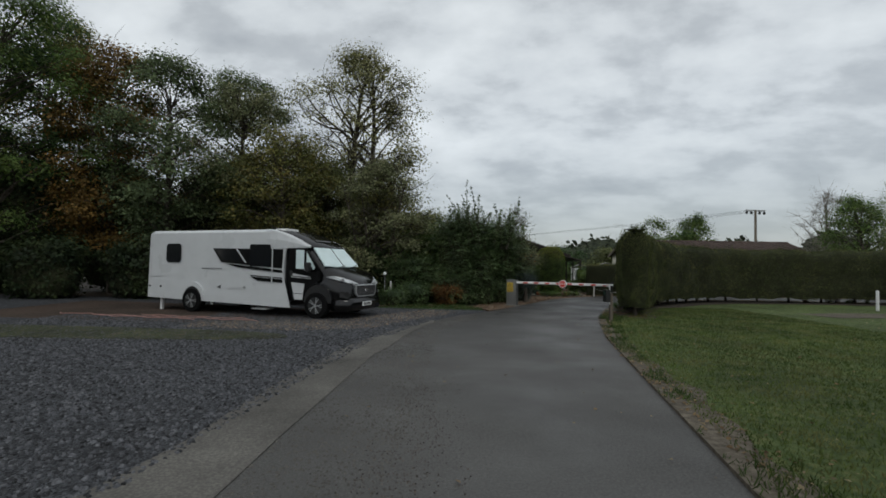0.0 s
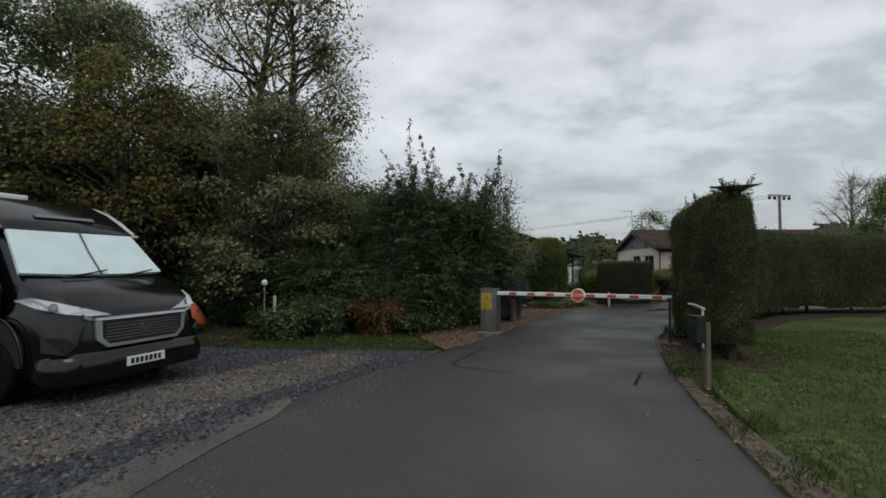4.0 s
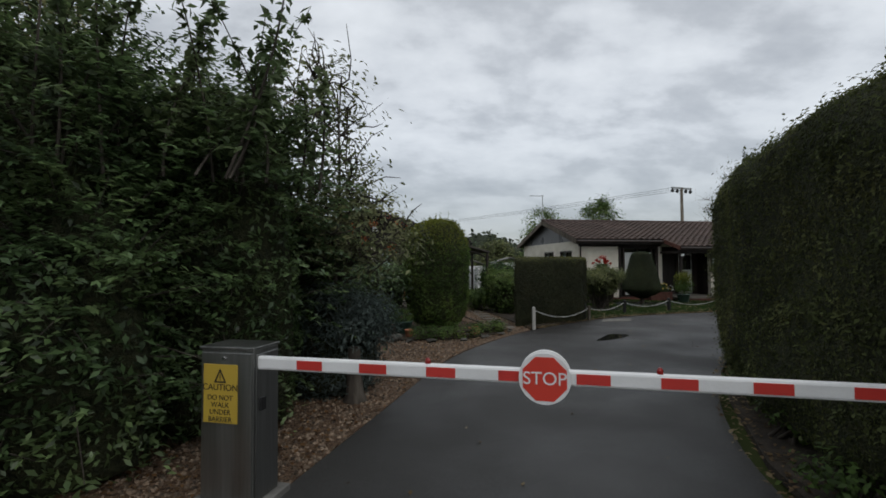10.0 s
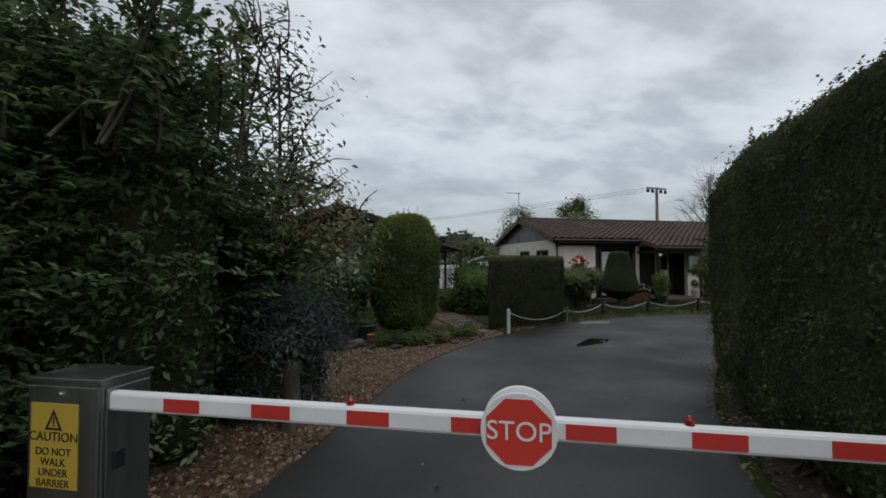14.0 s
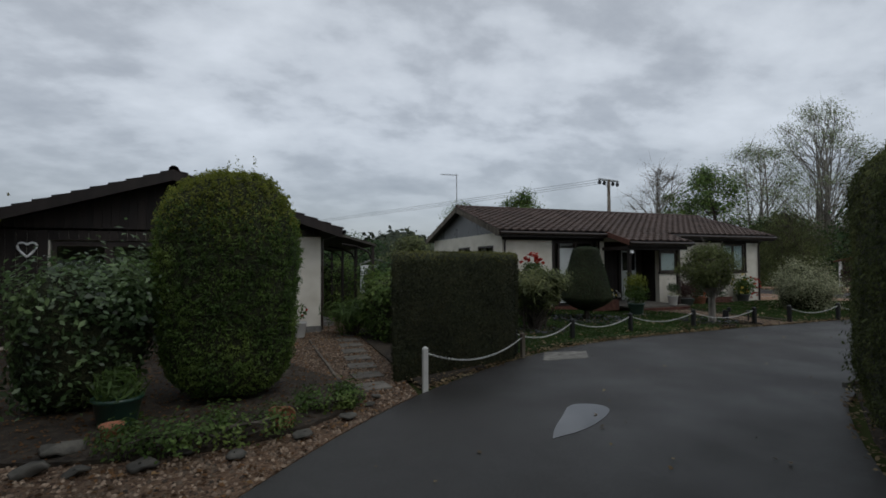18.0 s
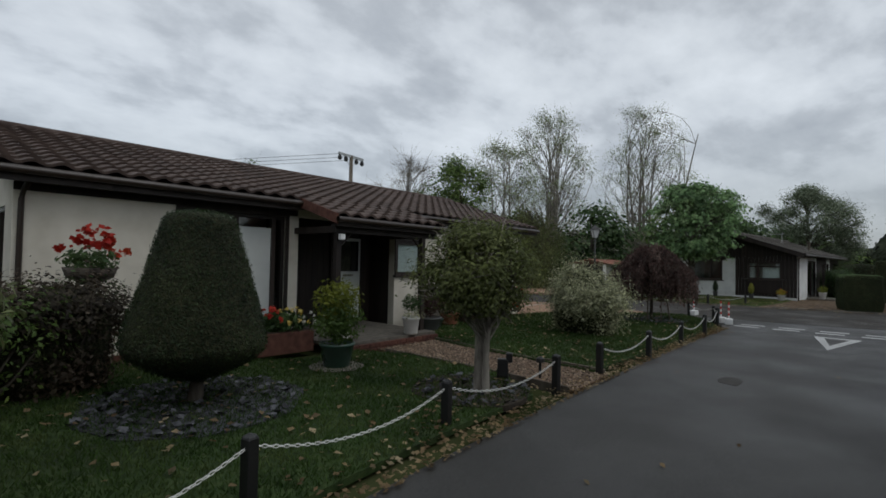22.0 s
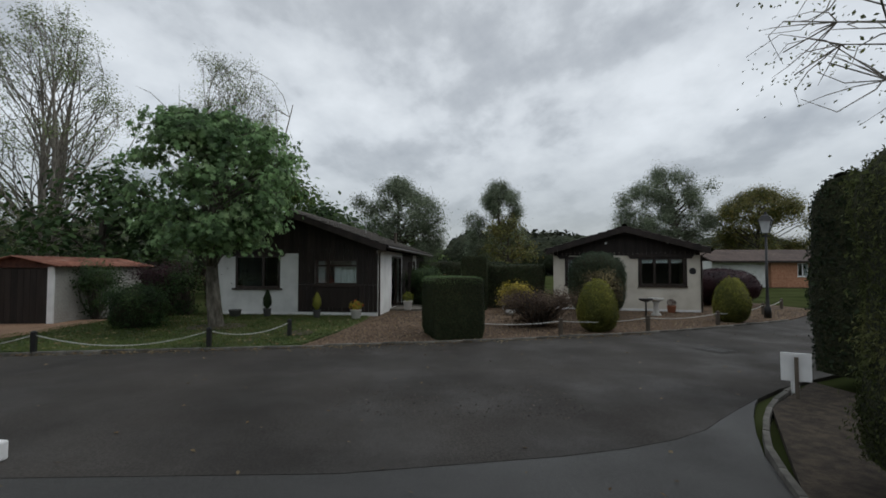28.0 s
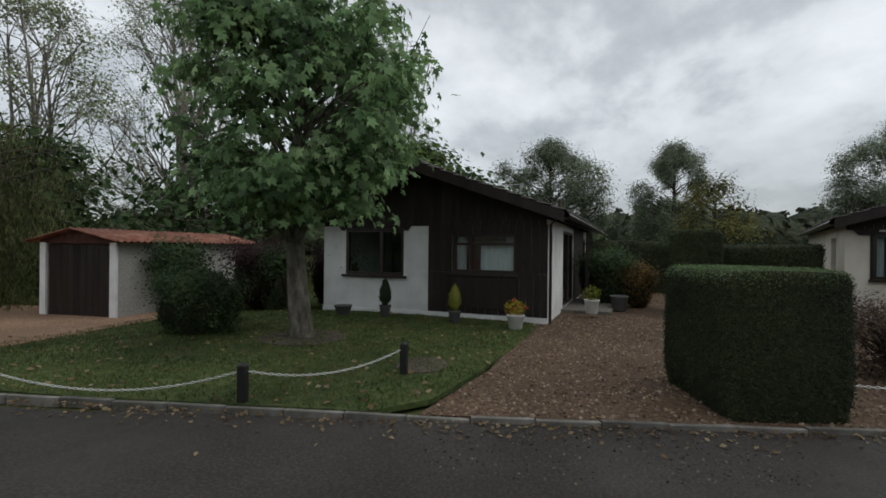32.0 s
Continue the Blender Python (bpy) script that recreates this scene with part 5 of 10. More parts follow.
    for a, b in zip(us, us[1:]):
        for c, d in zip(zs, zs[1:]):
            if not any(o[0] <= a + 1e-6 and b <= o[1] + 1e-6 and o[2] <= c + 1e-6 and d <= o[3] + 1e-6 for o in openings):
                if axis == "x":
                    cube(bm, a, b, 0, thick, c, d)
                else:
                    cube(bm, -thick, 0, a, b, c, d)
    bmesh.ops.remove_doubles(bm, verts=bm.verts, dist=1e-4)
    return bm


def window_in(parent, u0, u1, z0, z1, lights, at=Matrix(), frame_m=None, curtains=True, sill=True, transom=None, curtain_m=None, depth=0.09, surround=0.0):
    """A window in a wall's opening: frame, mullions, panes, sill and curtains. Local x along the wall, y into the house."""
    fm = frame_m or M["pvc_brown"]
    w = new("window")
    w.parent = parent
    w.matrix_basis = at
    bm = bmesh.new()
    f = 0.07
    for b in ((u0, u1, z0, z0 + f), (u0, u1, z1 - f, z1), (u0, u0 + f, z0 + f, z1 - f), (u1 - f, u1, z0 + f, z1 - f)):
        cube(bm, b[0], b[1], 0.02, 0.02 + depth, b[2], b[3])
    part("window_frame", bm, fm, w)
    if surround:
        bm = bmesh.new()
        s = surround
        for b in ((u0 - s, u1 + s, z1, z1 + s), (u0 - s, u0, z0 - 0.02, z1), (u1, u1 + s, z0 - 0.02, z1)):
            cube(bm, b[0], b[1], -0.03, 0.02, b[2], b[3])
        part("surround", bm, M["dark_wood"], w)
    edges = [u0 + (u1 - u0) * k for k in lights]
    for e in edges[1:-1]:
        part("mullion", B(e - 0.04, e + 0.04, 0.018, 0.018 + depth, z0 + f, z1 - f), fm, w)
    if transom:
        part("transom", B(u0 + f, u1 - f, 0.016, 0.016 + depth, transom - 0.03, transom + 0.03), fm, w)
    for a, b in zip(edges, edges[1:]):
        p = part("pane", B(a + 0.02, b - 0.02, 0.055, 0.063, z0 + 0.03, z1 - 0.03), M["glass"], w)
        p.visible_shadow = False
    if sill:
        part("sill", B(u0 - 0.08, u1 + 0.08, -0.07, 0.03, z0 - 0.06, z0), fm, w)
    if curtains:
        for a, b in ((u0 + 0.05, u0 + 0.05 + 0.16 * (u1 - u0)), (u1 - 0.05 - 0.16 * (u1 - u0), u1 - 0.05)):
            n = 14
            s = np.linspace(a, b, n)
            y = 0.22 + 0.03 * np.sin(np.arange(n) * 2.3)
            v = np.concatenate([np.c_[s, y, np.full(n, z0)], np.c_[s, y, np.full(n, z1)]])
            i = np.arange(n - 1)
            mesh_np("curtain", v, np.stack([i, i + 1, i + n + 1, i + n], -1), curtain_m or M["curtain"], w, smooth=True)
    return w


def boards(parent, u0, u1, z0, z1, at=Matrix(), pitch=0.14, proud=0.02, material=None, top=None):
    """Upright boards over a wall, each a part; top(u): the height of a slanted upper edge."""
    n = max(1, int((u1 - u0) / pitch))
    w = (u1 - u0) / n
    for k in range(n):
        a, b = u0 + k * w, u0 + (k + 1) * w - 0.008
        ta, tb = (top(a), top(b)) if top else (z1, z1)
        o = part("board", extrude_xz([(a, z0), (b, z0), (b, tb), (a, ta)], -proud, -0.002), material or M["dark_wood"], parent)
        o.matrix_basis = at


def pantiles(parent, u0, u1, rows, at, material, width=0.30, course=0.32, keep=300, wave=0.055):
    """A pitched roof of interlocking tiles. at: matrix with x along the eaves and y up the slope; rows: courses.
    The lowest courses are parts, the rest one joined part."""
    n = int((u1 - u0) / width)
    w = (u1 - u0) / n
    s = np.linspace(0, 1, 6)
    prof = wave * (np.sin(s * 2 * np.pi - 0.6) * 0.5 + 0.5)
    lo = np.c_[s * w, np.zeros(6), prof + 0.04]
    hi = np.c_[s * w, np.full(6, course * 1.06), prof]
    nose = np.c_[s * w, np.zeros(6), prof - 0.0]
    v = np.concatenate([lo, hi, nose, lo])
    i = np.arange(5)
    q = np.concatenate([np.stack([i, i + 1, i + 7, i + 6], -1), np.stack([i + 12, i + 13, i + 19, i + 18], -1)])
    me = None
    made, rest = 0, []
    for r in range(rows):
        for k in range(n):
            off = np.array([u0 + k * w, r * course, 0.0])
            if made < keep:
                if me is None:
                    first = mesh_np("roof_tile", v, q, material, parent, smooth=True)
                    first.matrix_basis = at @ Matrix.Translation(off)
                    me = first.data
                else:
                    o = new("roof_tile", me)
                    o.parent = parent
                    o.matrix_basis = at @ Matrix.Translation(off)
                made += 1
            else:
                rest.append((v + off, q))
    if rest:
        rv, rq = join_np(rest)
        o = mesh_np("roof_tiles", rv, rq, material, parent, smooth=True)
        o.matrix_basis = at
        tagged(o, kind="stuff")


def slope_at(x, y, z, run, rise, rz=0.0):
    """A matrix on a roof plane: x along the eaves, y up the slope."""
    return pose(x, y, z, math.degrees(math.atan2(rise, run)), 0, rz)


def aerial(parent, x, y, z, h):
    a = new("tv_aerial")
    a.parent = parent
    v, q = join_np([tube_np([(x, y, z), (x, y, z + h)], 0.018, 6), tube_np([(x - 0.7, y, z + h - 0.05), (x + 0.1, y + 0.05, z + h - 0.05)], 0.012, 5)]
                   + [tube_np([(x - 0.65 + 0.09 * k, y - 0.16, z + h - 0.05), (x - 0.65 + 0.09 * k, y + 0.16, z + h - 0.05)], 0.006, 4) for k in range(8)])
    mesh_np("mast", v, q, M["galv"], a)


def house_shell(ob, L, D, eave, ridge, wall_m, roof_m, front=(), right=(), left=(), gable="front", over=0.45, thick=0.2, keep=300, tile=True):
    """Walls with openings, floor, ceiling and roof of a bungalow. Local x along the front, y into the house. gable: which way the ridge runs."""
    part("wall", wall_with(L, 0, eave, thick, front), wall_m, ob)
    o = part("wall", wall_with(D, 0, eave, thick, right, "y"), wall_m, ob)
    o.matrix_basis = Matrix.Translation((L - 0.002, 0.002, 0))
    o = part("wall", wall_with(D, 0, eave, thick, left, "y"), wall_m, ob)
    o.matrix_basis = Matrix.Translation((thick + 0.002, 0.002, 0))
    part("wall", B(thick, L - thick, D - thick, D, 0, eave), wall_m, ob)
    part("floor_slab", B(thick, L - thick, thick, D - thick, -0.05, 0.06), M["concrete"], ob)
    part("ceiling_board", B(thick, L - thick, thick, D - thick, eave - 0.08, eave - 0.02), M["interior"], ob)
    part("partition", B(thick + 0.05, L - thick - 0.05, min(3.2, D * 0.5), min(3.2, D * 0.5) + 0.1, 0.06, eave - 0.08), M["interior"], ob)


def gable_roof_front(ob, L, D, eave, ridge, roof_m, over_side=0.45, over_front=0.5, board_m=None, keep=150, pitch=0.14):
    """Ridge runs away from the front: a timber gable faces the road."""
    mid = L / 2
    rise, run = ridge - eave, mid + over_side
    z_at = lambda u: eave + (ridge - eave) * (1 - abs(u - mid) / run)
    for sgn in (-1, 1):
        x_e = mid + sgn * run
        slab = extrude_xz([(mid, ridge), (x_e, eave), (x_e, eave - 0.10), (mid, ridge - 0.10)], -over_front, D + over_front)
        part("roof_slope", slab, M["dark_wood"], ob)
        rows = max(3, int(math.hypot(run, rise) / 0.34))
        Lr = D + 2 * over_front
        if sgn > 0:
            at = pose(x_e + 0.03, -over_front, eave + 0.012, 0, 0, 90) @ pose(0, 0, 0, math.degrees(math.atan2(rise, run)), 0, 0)
        else:
            at = pose(x_e - 0.03, D + over_front, eave + 0.012, 0, 0, -90) @ pose(0, 0, 0, math.degrees(math.atan2(rise, run)), 0, 0)
        pantiles(ob, 0, Lr, rows + 1, at, roof_m, keep=keep // 2, course=math.hypot(run, rise) / (rows + 0.7), wave=0.025)
        o = part("bargeboard", extrude_xz([(mid, ridge + 0.03), (x_e, eave + 0.03), (x_e, eave - 0.19), (mid, ridge - 0.19)], -over_front - 0.035, -over_front - 0.003), M["dark_wood"], ob)
        gut = tube_np([(x_e + sgn * 0.05, -over_front, eave - 0.05), (x_e + sgn * 0.05, D + over_front, eave - 0.06)], 0.055, 8)
        mesh_np("gutter", *gut, M["pvc_brown"], ob, smooth=True)
    v, q = tube_np([(mid, -over_front - 0.02, ridge + 0.03), (mid, D + over_front, ridge + 0.03)], 0.10, 10)
    mesh_np("ridge_tiles", v, q, roof_m, ob, smooth=True)
    tri = extrude_xz([(0.02, eave - 0.02), (L - 0.02, eave - 0.02), (L - 0.02, z_at(L) - 0.12), (mid, ridge - 0.12), (0.02, z_at(0) - 0.12)], 0.0, 0.12)
    part("gable_wall", tri, M["dark_wood"], ob)
    tri = extrude_xz([(0.02, eave - 0.02), (L - 0.02, eave - 0.02), (L - 0.02, z_at(L) - 0.12), (mid, ridge - 0.12), (0.02, z_at(0) - 0.12)], D - 0.12, D)
    part("gable_wall", tri, M["dark_wood"], ob)
    return z_at


def downpipe(ob, x, y, z0, z1):
    v, q = tube_np([(x + 0.1, y - 0.25, z1), (x + 0.02, y - 0.06, z1 - 0.22), (x, y - 0.05, z1 - 0.35), (x, y - 0.05, z0)], 0.034, 8)
    mesh_np("downpipe", v, q, M["pvc_brown"], ob, smooth=True)


def house_A():
    """The long bungalow behind the lawn, ridge along the road."""
    L, D, eave, ridge = 12.4, 6.7, 2.75, 3.9
    ob = thing("bungalow", "long cream bungalow with a brown tiled roof and dark timber porch", "house", (14.6, 35.85, 0), -2.3)
    front = [(2.05, 3.95, 0.12, 2.44), (4.24, 6.86, 0.0, 2.46), (6.92, 7.78, 1.3, 2.1), (10.28, 11.55, 1.28, 2.42)]
    left = [(0.63, 1.93, 0.9, 2.3), (2.62, 3.8, 0.9, 2.3)]
    house_shell(ob, L, D, eave, ridge, M["render_cream"], M["tile_brown"], front, (), left)
    for a, b, c, d in left:
        w = window_in(ob, a, b, c, d, [0, 0.5, 1], pose(0, 0, 0, 0, 0, 0) @ Matrix(((0, 1, 0, 0), (-1, 0, 0, a + b), (0, 0, 1, 0), (0, 0, 0, 1))))
    window_in(ob, 10.28, 11.55, 1.28, 2.42, [0, 0.5, 1], curtain_m=M["frosted"], surround=0.09)
    for a, b in ((10.35, 10.87), (10.96, 11.48)):
        part("blind", B(a, b, 0.068, 0.076, 1.36, 2.35), M["frosted"], ob, "pale drawn blind")
    w = window_in(ob, 2.05, 3.95, 0.12, 2.44, [0, 0.12, 0.5, 0.88, 1], curtains=False, sill=False, frame_m=M["dark_wood"], surround=0.07)
    for a, b in ((2.30, 2.98), (3.06, 3.74)):
        part("frosted_panel", B(a, b, 0.05, 0.052, 0.25, 2.2), M["frosted"], w, "white translucent blind behind tall glass")
    # recessed entrance
    part("recess_wall", B(4.1, 7.0, 0.9, 1.0, 0.0, 2.6), M["dark_wood"], ob)
    for x in (4.14, 6.86):
        part("recess_side", B(x, x + 0.1, 0.2, 0.9, 0, 2.6), M["dark_wood"], ob)
    d = new("front_door"); d.parent = ob
    part("door_leaf", B(5.75, 6.5, 0.84, 0.9, 0.2, 2.15, 0.01), M["frosted"], d, "pale front door")
    part("door_pane", B(5.82, 6.43, 0.825, 0.84, 1.36, 2.08), M["dark_glass"], d)
    part("letter_plate", B(5.98, 6.28, 0.82, 0.84, 1.24, 1.29), M["chrome"], d)
    for x in (5.63, 6.5):
        part("door_post", B(x, x + 0.12, 0.82, 0.9, 0.2, 2.25), M["dark_wood"], d)
    sw = window_in(ob, 6.92, 7.78, 1.3, 2.1, [0, 1], curtains=False, sill=True, surround=0.06)
    part("blind", B(6.98, 7.72, 0.068, 0.076, 1.36, 2.05), M["frosted"], sw)
    part("corner_post", B(7.79, 7.87, -0.035, 0.0, 0.0, 2.46), M["dark_wood"], ob)
    boards(ob, 6.87, 7.78, 2.17, 2.5, pitch=0.15)
    boards(ob, 4.26, 5.62, 0.0, 2.5, Matrix.Translation((0, 0.9, 0)))
    # roof
    over, lap = 0.35, 0.28
    mid = D / 2
    rise, run = ridge - eave, mid + over
    for sgn in (-1, 1):
        y_e = mid + sgn * run
        bm = bmesh.new()
        pts = [(mid, ridge), (y_e, eave), (y_e, eave - 0.1), (mid, ridge - 0.1)]
        a = [bm.verts.new((-lap, y, z)) for y, z in pts]
        b = [bm.verts.new((L + 0.5, y, z)) for y, z in pts]
        bm.faces.new(a); bm.faces.new(list(reversed(b)))
        for i in range(4):
            bm.faces.new([a[i], b[i], b[(i + 1) % 4], a[(i + 1) % 4]])
        bmesh.ops.recalc_face_normals(bm, faces=bm.faces)
        part("roof_slope", bm, M["dark_wood"], ob)
    slope = math.hypot(run, rise)
    rows = int(slope / 0.32)
    pantiles(ob, 0, L + lap + 0.5, rows + 1, slope_at(-lap, -over - 0.03, eave + 0.01, run, rise), M["tile_brown"], keep=260, course=slope / (rows + 0.8))
    pantiles(ob, 0, L + lap + 0.5, rows + 1, pose(L + 0.5, D + over + 0.03, eave + 0.01, 0, 0, 180) @ pose(0, 0, 0, math.degrees(math.atan2(rise, run)), 0, 0), M["tile_brown"], keep=0, course=slope / (rows + 0.8))
    mesh_np("ridge_tiles", *tube_np([(-lap, mid, ridge + 0.03), (L + 0.5, mid, ridge + 0.03)], 0.1, 10), M["tile_brown"], ob, smooth=True)
    for x in (-lap, L + 0.5):
        for sgn in (-1, 1):
            y_e = mid + sgn * run
            bm = bmesh.new()
            pts = [(mid, ridge + 0.02), (y_e, eave + 0.02), (y_e, eave - 0.18), (mid, ridge - 0.18)]
            dx = 0.03 if x > 0 else -0.03
            a = [bm.verts.new((x + dx * 0.1, y, z)) for y, z in pts]
            b = [bm.verts.new((x + dx, y, z)) for y, z in pts]
            bm.faces.new(a); bm.faces.new(list(reversed(b)))
            for i in range(4):
                bm.faces.new([a[i], b[i], b[(i + 1) % 4], a[(i + 1) % 4]])
            bmesh.ops.recalc_face_normals(bm, faces=bm.faces)
            part("bargeboard", bm, M["dark_wood"] if x > 0 else M["timber"], ob)
    for x, t in ((0.0, 0.12), (L - 0.12, 0.12)):
        bm = bmesh.new()
        pts = [(0.02, eave - 0.02), (D - 0.02, eave - 0.02), (D - 0.02, eave + 0.05), (mid, ridge - 0.14), (0.02, eave + 0.05)]
        a = [bm.verts.new((x, y, z)) for y, z in pts]
        b = [bm.verts.new((x + t, y, z)) for y, z in pts]
        bm.faces.new(a); bm.faces.new(list(reversed(b)))
        for i in range(5):
            bm.faces.new([a[i], b[i], b[(i + 1) % 5], a[(i + 1) % 5]])
        bmesh.ops.recalc_face_normals(bm, faces=bm.faces)
        part("gable_wall", bm, M["mh_grey"], ob, "dark grey boarded gable")
    part("fascia", B(-lap + 0.03, 4.02, -over - 0.02, -over + 0.02, eave - 0.2, eave - 0.01), M["dark_wood"], ob)
    part("fascia", B(6.88, L + 0.45, -over - 0.02, -over + 0.02, eave - 0.2, eave - 0.01), M["dark_wood"], ob)
    part("soffit", B(-lap + 0.03, L + 0.45, -over + 0.02, 0.0, eave - 0.14, eave - 0.11), M["dark_wood"], ob)
    for a, b in ((-lap, 4.03), (6.87, L + 0.5)):
        mesh_np("gutter", *tube_np([(a, -over - 0.09, eave - 0.06), (b, -over - 0.09, eave - 0.07)], 0.055, 8), M["pvc_brown"], ob, smooth=True)
    part("wall_plate", B(0.0, 4.2, -0.03, 0.0, 2.47, 2.58), M["dark_wood"], ob)
    part("wall_plate", B(7.88, L, -0.03, 0.0, 2.47, 2.58), M["dark_wood"], ob)
    downpipe(ob, 0.08, 0, 0.05, eave - 0.05)
    downpipe(ob, L - 0.05, 0, 0.05, eave - 0.05)
    # porch: the roof plane runs on down over two posts
    course = slope / (rows + 0.8)
    y0, z0 = -over, eave
    y1, z1 = y0 - 4 * course * run / slope, z0 - 4 * course * rise / slope
    porch = new("porch"); porch.parent = ob
    bm = bmesh.new()
    a = [bm.verts.new(p) for p in ((4.05, y1, z1), (6.85, y1, z1), (6.85, y0, z0), (4.05, y0, z0))]
    b = [bm.verts.new((v.co.x, v.co.y, v.co.z - 0.08)) for v in a]
    bm.faces.new(a); bm.faces.new(list(reversed(b)))
    for i in range(4):
        bm.faces.new([a[i], b[i], b[(i + 1) % 4], a[(i + 1) % 4]])
    bmesh.ops.recalc_face_normals(bm, faces=bm.faces)
    part("porch_roof", bm, M["dark_wood"], porch)
    pantiles(porch, 0, 2.8, 4, slope_at(4.05, y1 - 0.03, z1 + 0.01, run, rise), M["tile_brown"], keep=60, course=course)
    for x in (4.02, 6.85):
        verge = [(y1 - 0.03, z1 + 0.05), (y0, z0 + 0.05), (y0, z0 - 0.13), (y1 - 0.03, z1 - 0.13)]
        part("verge_board", slab([(x, y, z) for y, z in verge], (0.03, 0, 0)), M["brick_red"] if x < 5 else M["dark_wood"], porch)
    part("porch_fascia", B(4.05, 6.85, y1 - 0.02, y1 + 0.02, z1 - 0.17, z1 - 0.01), M["dark_wood"], porch)
    mesh_np("gutter", *tube_np([(4.0, y1 - 0.09, z1 - 0.05), (6.9, y1 - 0.09, z1 - 0.06)], 0.05, 8), M["pvc_brown"], porch, smooth=True)
    part("beam", B(4.1, 6.8, y1 + 0.12, y1 + 0.24, z1 - 0.27, z1 - 0.12), M["dark_wood"], porch)
    for x in (4.2, 6.4):
        part("porch_post", B(x - 0.05, x + 0.05, y1 + 0.13, y1 + 0.23, 0.16, z1 - 0.26), M["dark_wood"], porch)
        mesh_np("brace", *tube_np([(x, y1 + 0.18, z1 - 0.55), (x + (0.3 if x < 5 else -0.3), y1 + 0.18, z1 - 0.27)], 0.03, 4), M["dark_wood"], porch)
        part("side_beam", B(x - 0.05, x + 0.05, y1 + 0.24, 0.0, z1 - 0.27, z1 - 0.15), M["dark_wood"], porch)
    part("wall_lamp", B(4.16, 4.26, y1 + 0.03, y1 + 0.11, z1 - 0.4, z1 - 0.3, 0.01), M["white_paint"], porch)
    step = new("porch_step"); step.parent = ob
    part("deck", B(4.0, 6.5, -1.66, 0.9, 0.13, 0.18), M["slab"], step, "pale paved porch floor")
    n = 11
    for k in range(n):
        x = 3.98 + k * 2.54 / n
        part("brick", B(x, x + 2.54 / n - 0.012, -1.73, -1.65, 0.055, 0.128, 0.006), M["brick_red"], step)
        part("brick", B(x - 0.05, x + 2.54 / n - 0.062, -1.73, -1.65, -0.03, 0.045, 0.006), M["brick_red"], step)
    aerial(ob, -0.2, mid + 0.1, ridge + 0.05, 1.35)
    # low brick bed under the right window
    part("plinth", B(-0.01, 4.0, -0.015, 0.0, 0.0, 0.14), M["brick_red"], ob)


house_A()


def house_B():
    L, D, eave, ridge = 6.3, 9.0, 2.5, 3.66
    ob = thing("bungalow", "cream bungalow with a dark timber gable facing the drive", "house", (2.0, 33.9, 0), 0)
    front = [(0.9, 2.9, 0.0, 2.2), (3.45, 5.6, 1.12, 2.32)]
    right = [(1.2, 3.2, 0.1, 2.1), (5.0, 6.2, 1.0, 2.1)]
    house_shell(ob, L, D, eave - 0.15, ridge, M["render_cream"], M["tile_far"], front, right, ())
    z_at = gable_roof_front(ob, L, D, eave, ridge, M["tile_brown"], 0.42, 0.55, keep=120)
    boards(ob, 0.02, L - 0.02, 2.4, 2.4, pitch=0.16, top=lambda u: z_at(u) - 0.14)
    boards(ob, 0.02, 0.88, 0.1, 2.45, pitch=0.16)
    boards(ob, 2.92, 3.1, 0.1, 2.45, pitch=0.16)
    boards(ob, 0.88, 2.92, 2.2, 2.45, pitch=0.16)
    window_in(ob, 3.45, 5.6, 1.12, 2.32, [0, 0.34, 0.67, 1], surround=0.12)
    part("lintel", B(3.2, 5.95, -0.1, 0.0, 2.36, 2.5, 0.01), M["dark_wood"], ob)
    d = new("patio_door"); d.parent = ob
    part("door_frame", B(0.9, 2.9, 0.05, 0.12, 0.05, 0.12), M["pvc_brown"], d)
    for a, b in ((0.92, 1.9), (1.9, 2.88)):
        bm = bmesh.new()
        for r in ((a, a + 0.08, 0.12, 2.18), (b - 0.08, b, 0.12, 2.18), (a + 0.08, b - 0.08, 0.12, 0.22), (a + 0.08, b - 0.08, 2.08, 2.18)):
            cube(bm, r[0], r[1], 0.05, 0.11, r[2], r[3])
        part("door_leaf", bm, M["pvc_brown"], d)
        p = part("pane", B(a + 0.06, b - 0.06, 0.075, 0.083, 0.2, 2.1), M["glass"], d)
        p.visible_shadow = False
    window_in(ob, 1.2, 3.2, 0.1, 2.1, [0, 0.5, 1], Matrix(((0, -1, 0, L), (1, 0, 0, 0), (0, 0, 1, 0), (0, 0, 0, 1))), curtains=False, sill=False)
    window_in(ob, 5.0, 6.2, 1.0, 2.1, [0, 0.5, 1], Matrix(((0, -1, 0, L), (1, 0, 0, 0), (0, 0, 1, 0), (0, 0, 0, 1))))
    part("plinth", B(3.1, L + 0.02, -0.02, 0.0, 0.0, 0.16), M["concrete"], ob)
    mesh_np("downpipe", *tube_np([(L + 0.05, 0.08, 0.05), (L + 0.05, 0.08, eave - 0.2)], 0.035, 8), M["pvc_brown"], ob, smooth=True)
    f = new("flood_lamp"); f.parent = ob
    part("lamp_body", B(3.17, 3.35, -0.16, -0.05, 2.9, 3.08, 0.015), M["white_paint"], f)
    part("lamp_arm", B(3.24, 3.28, -0.06, 0.0, 2.95, 2.99), M["galv"], f)
    # lean-to canopy along the far side
    can = new("side_canopy"); can.parent = ob
    bm = bmesh.new()
    a = [bm.verts.new(p) for p in ((L + 0.4, 0.3, 2.5), (L + 1.5, 0.3, 2.2), (L + 1.5, 6.5, 2.2), (L + 0.4, 6.5, 2.5))]
    b = [bm.verts.new((v.co.x, v.co.y, v.co.z - 0.06)) for v in a]
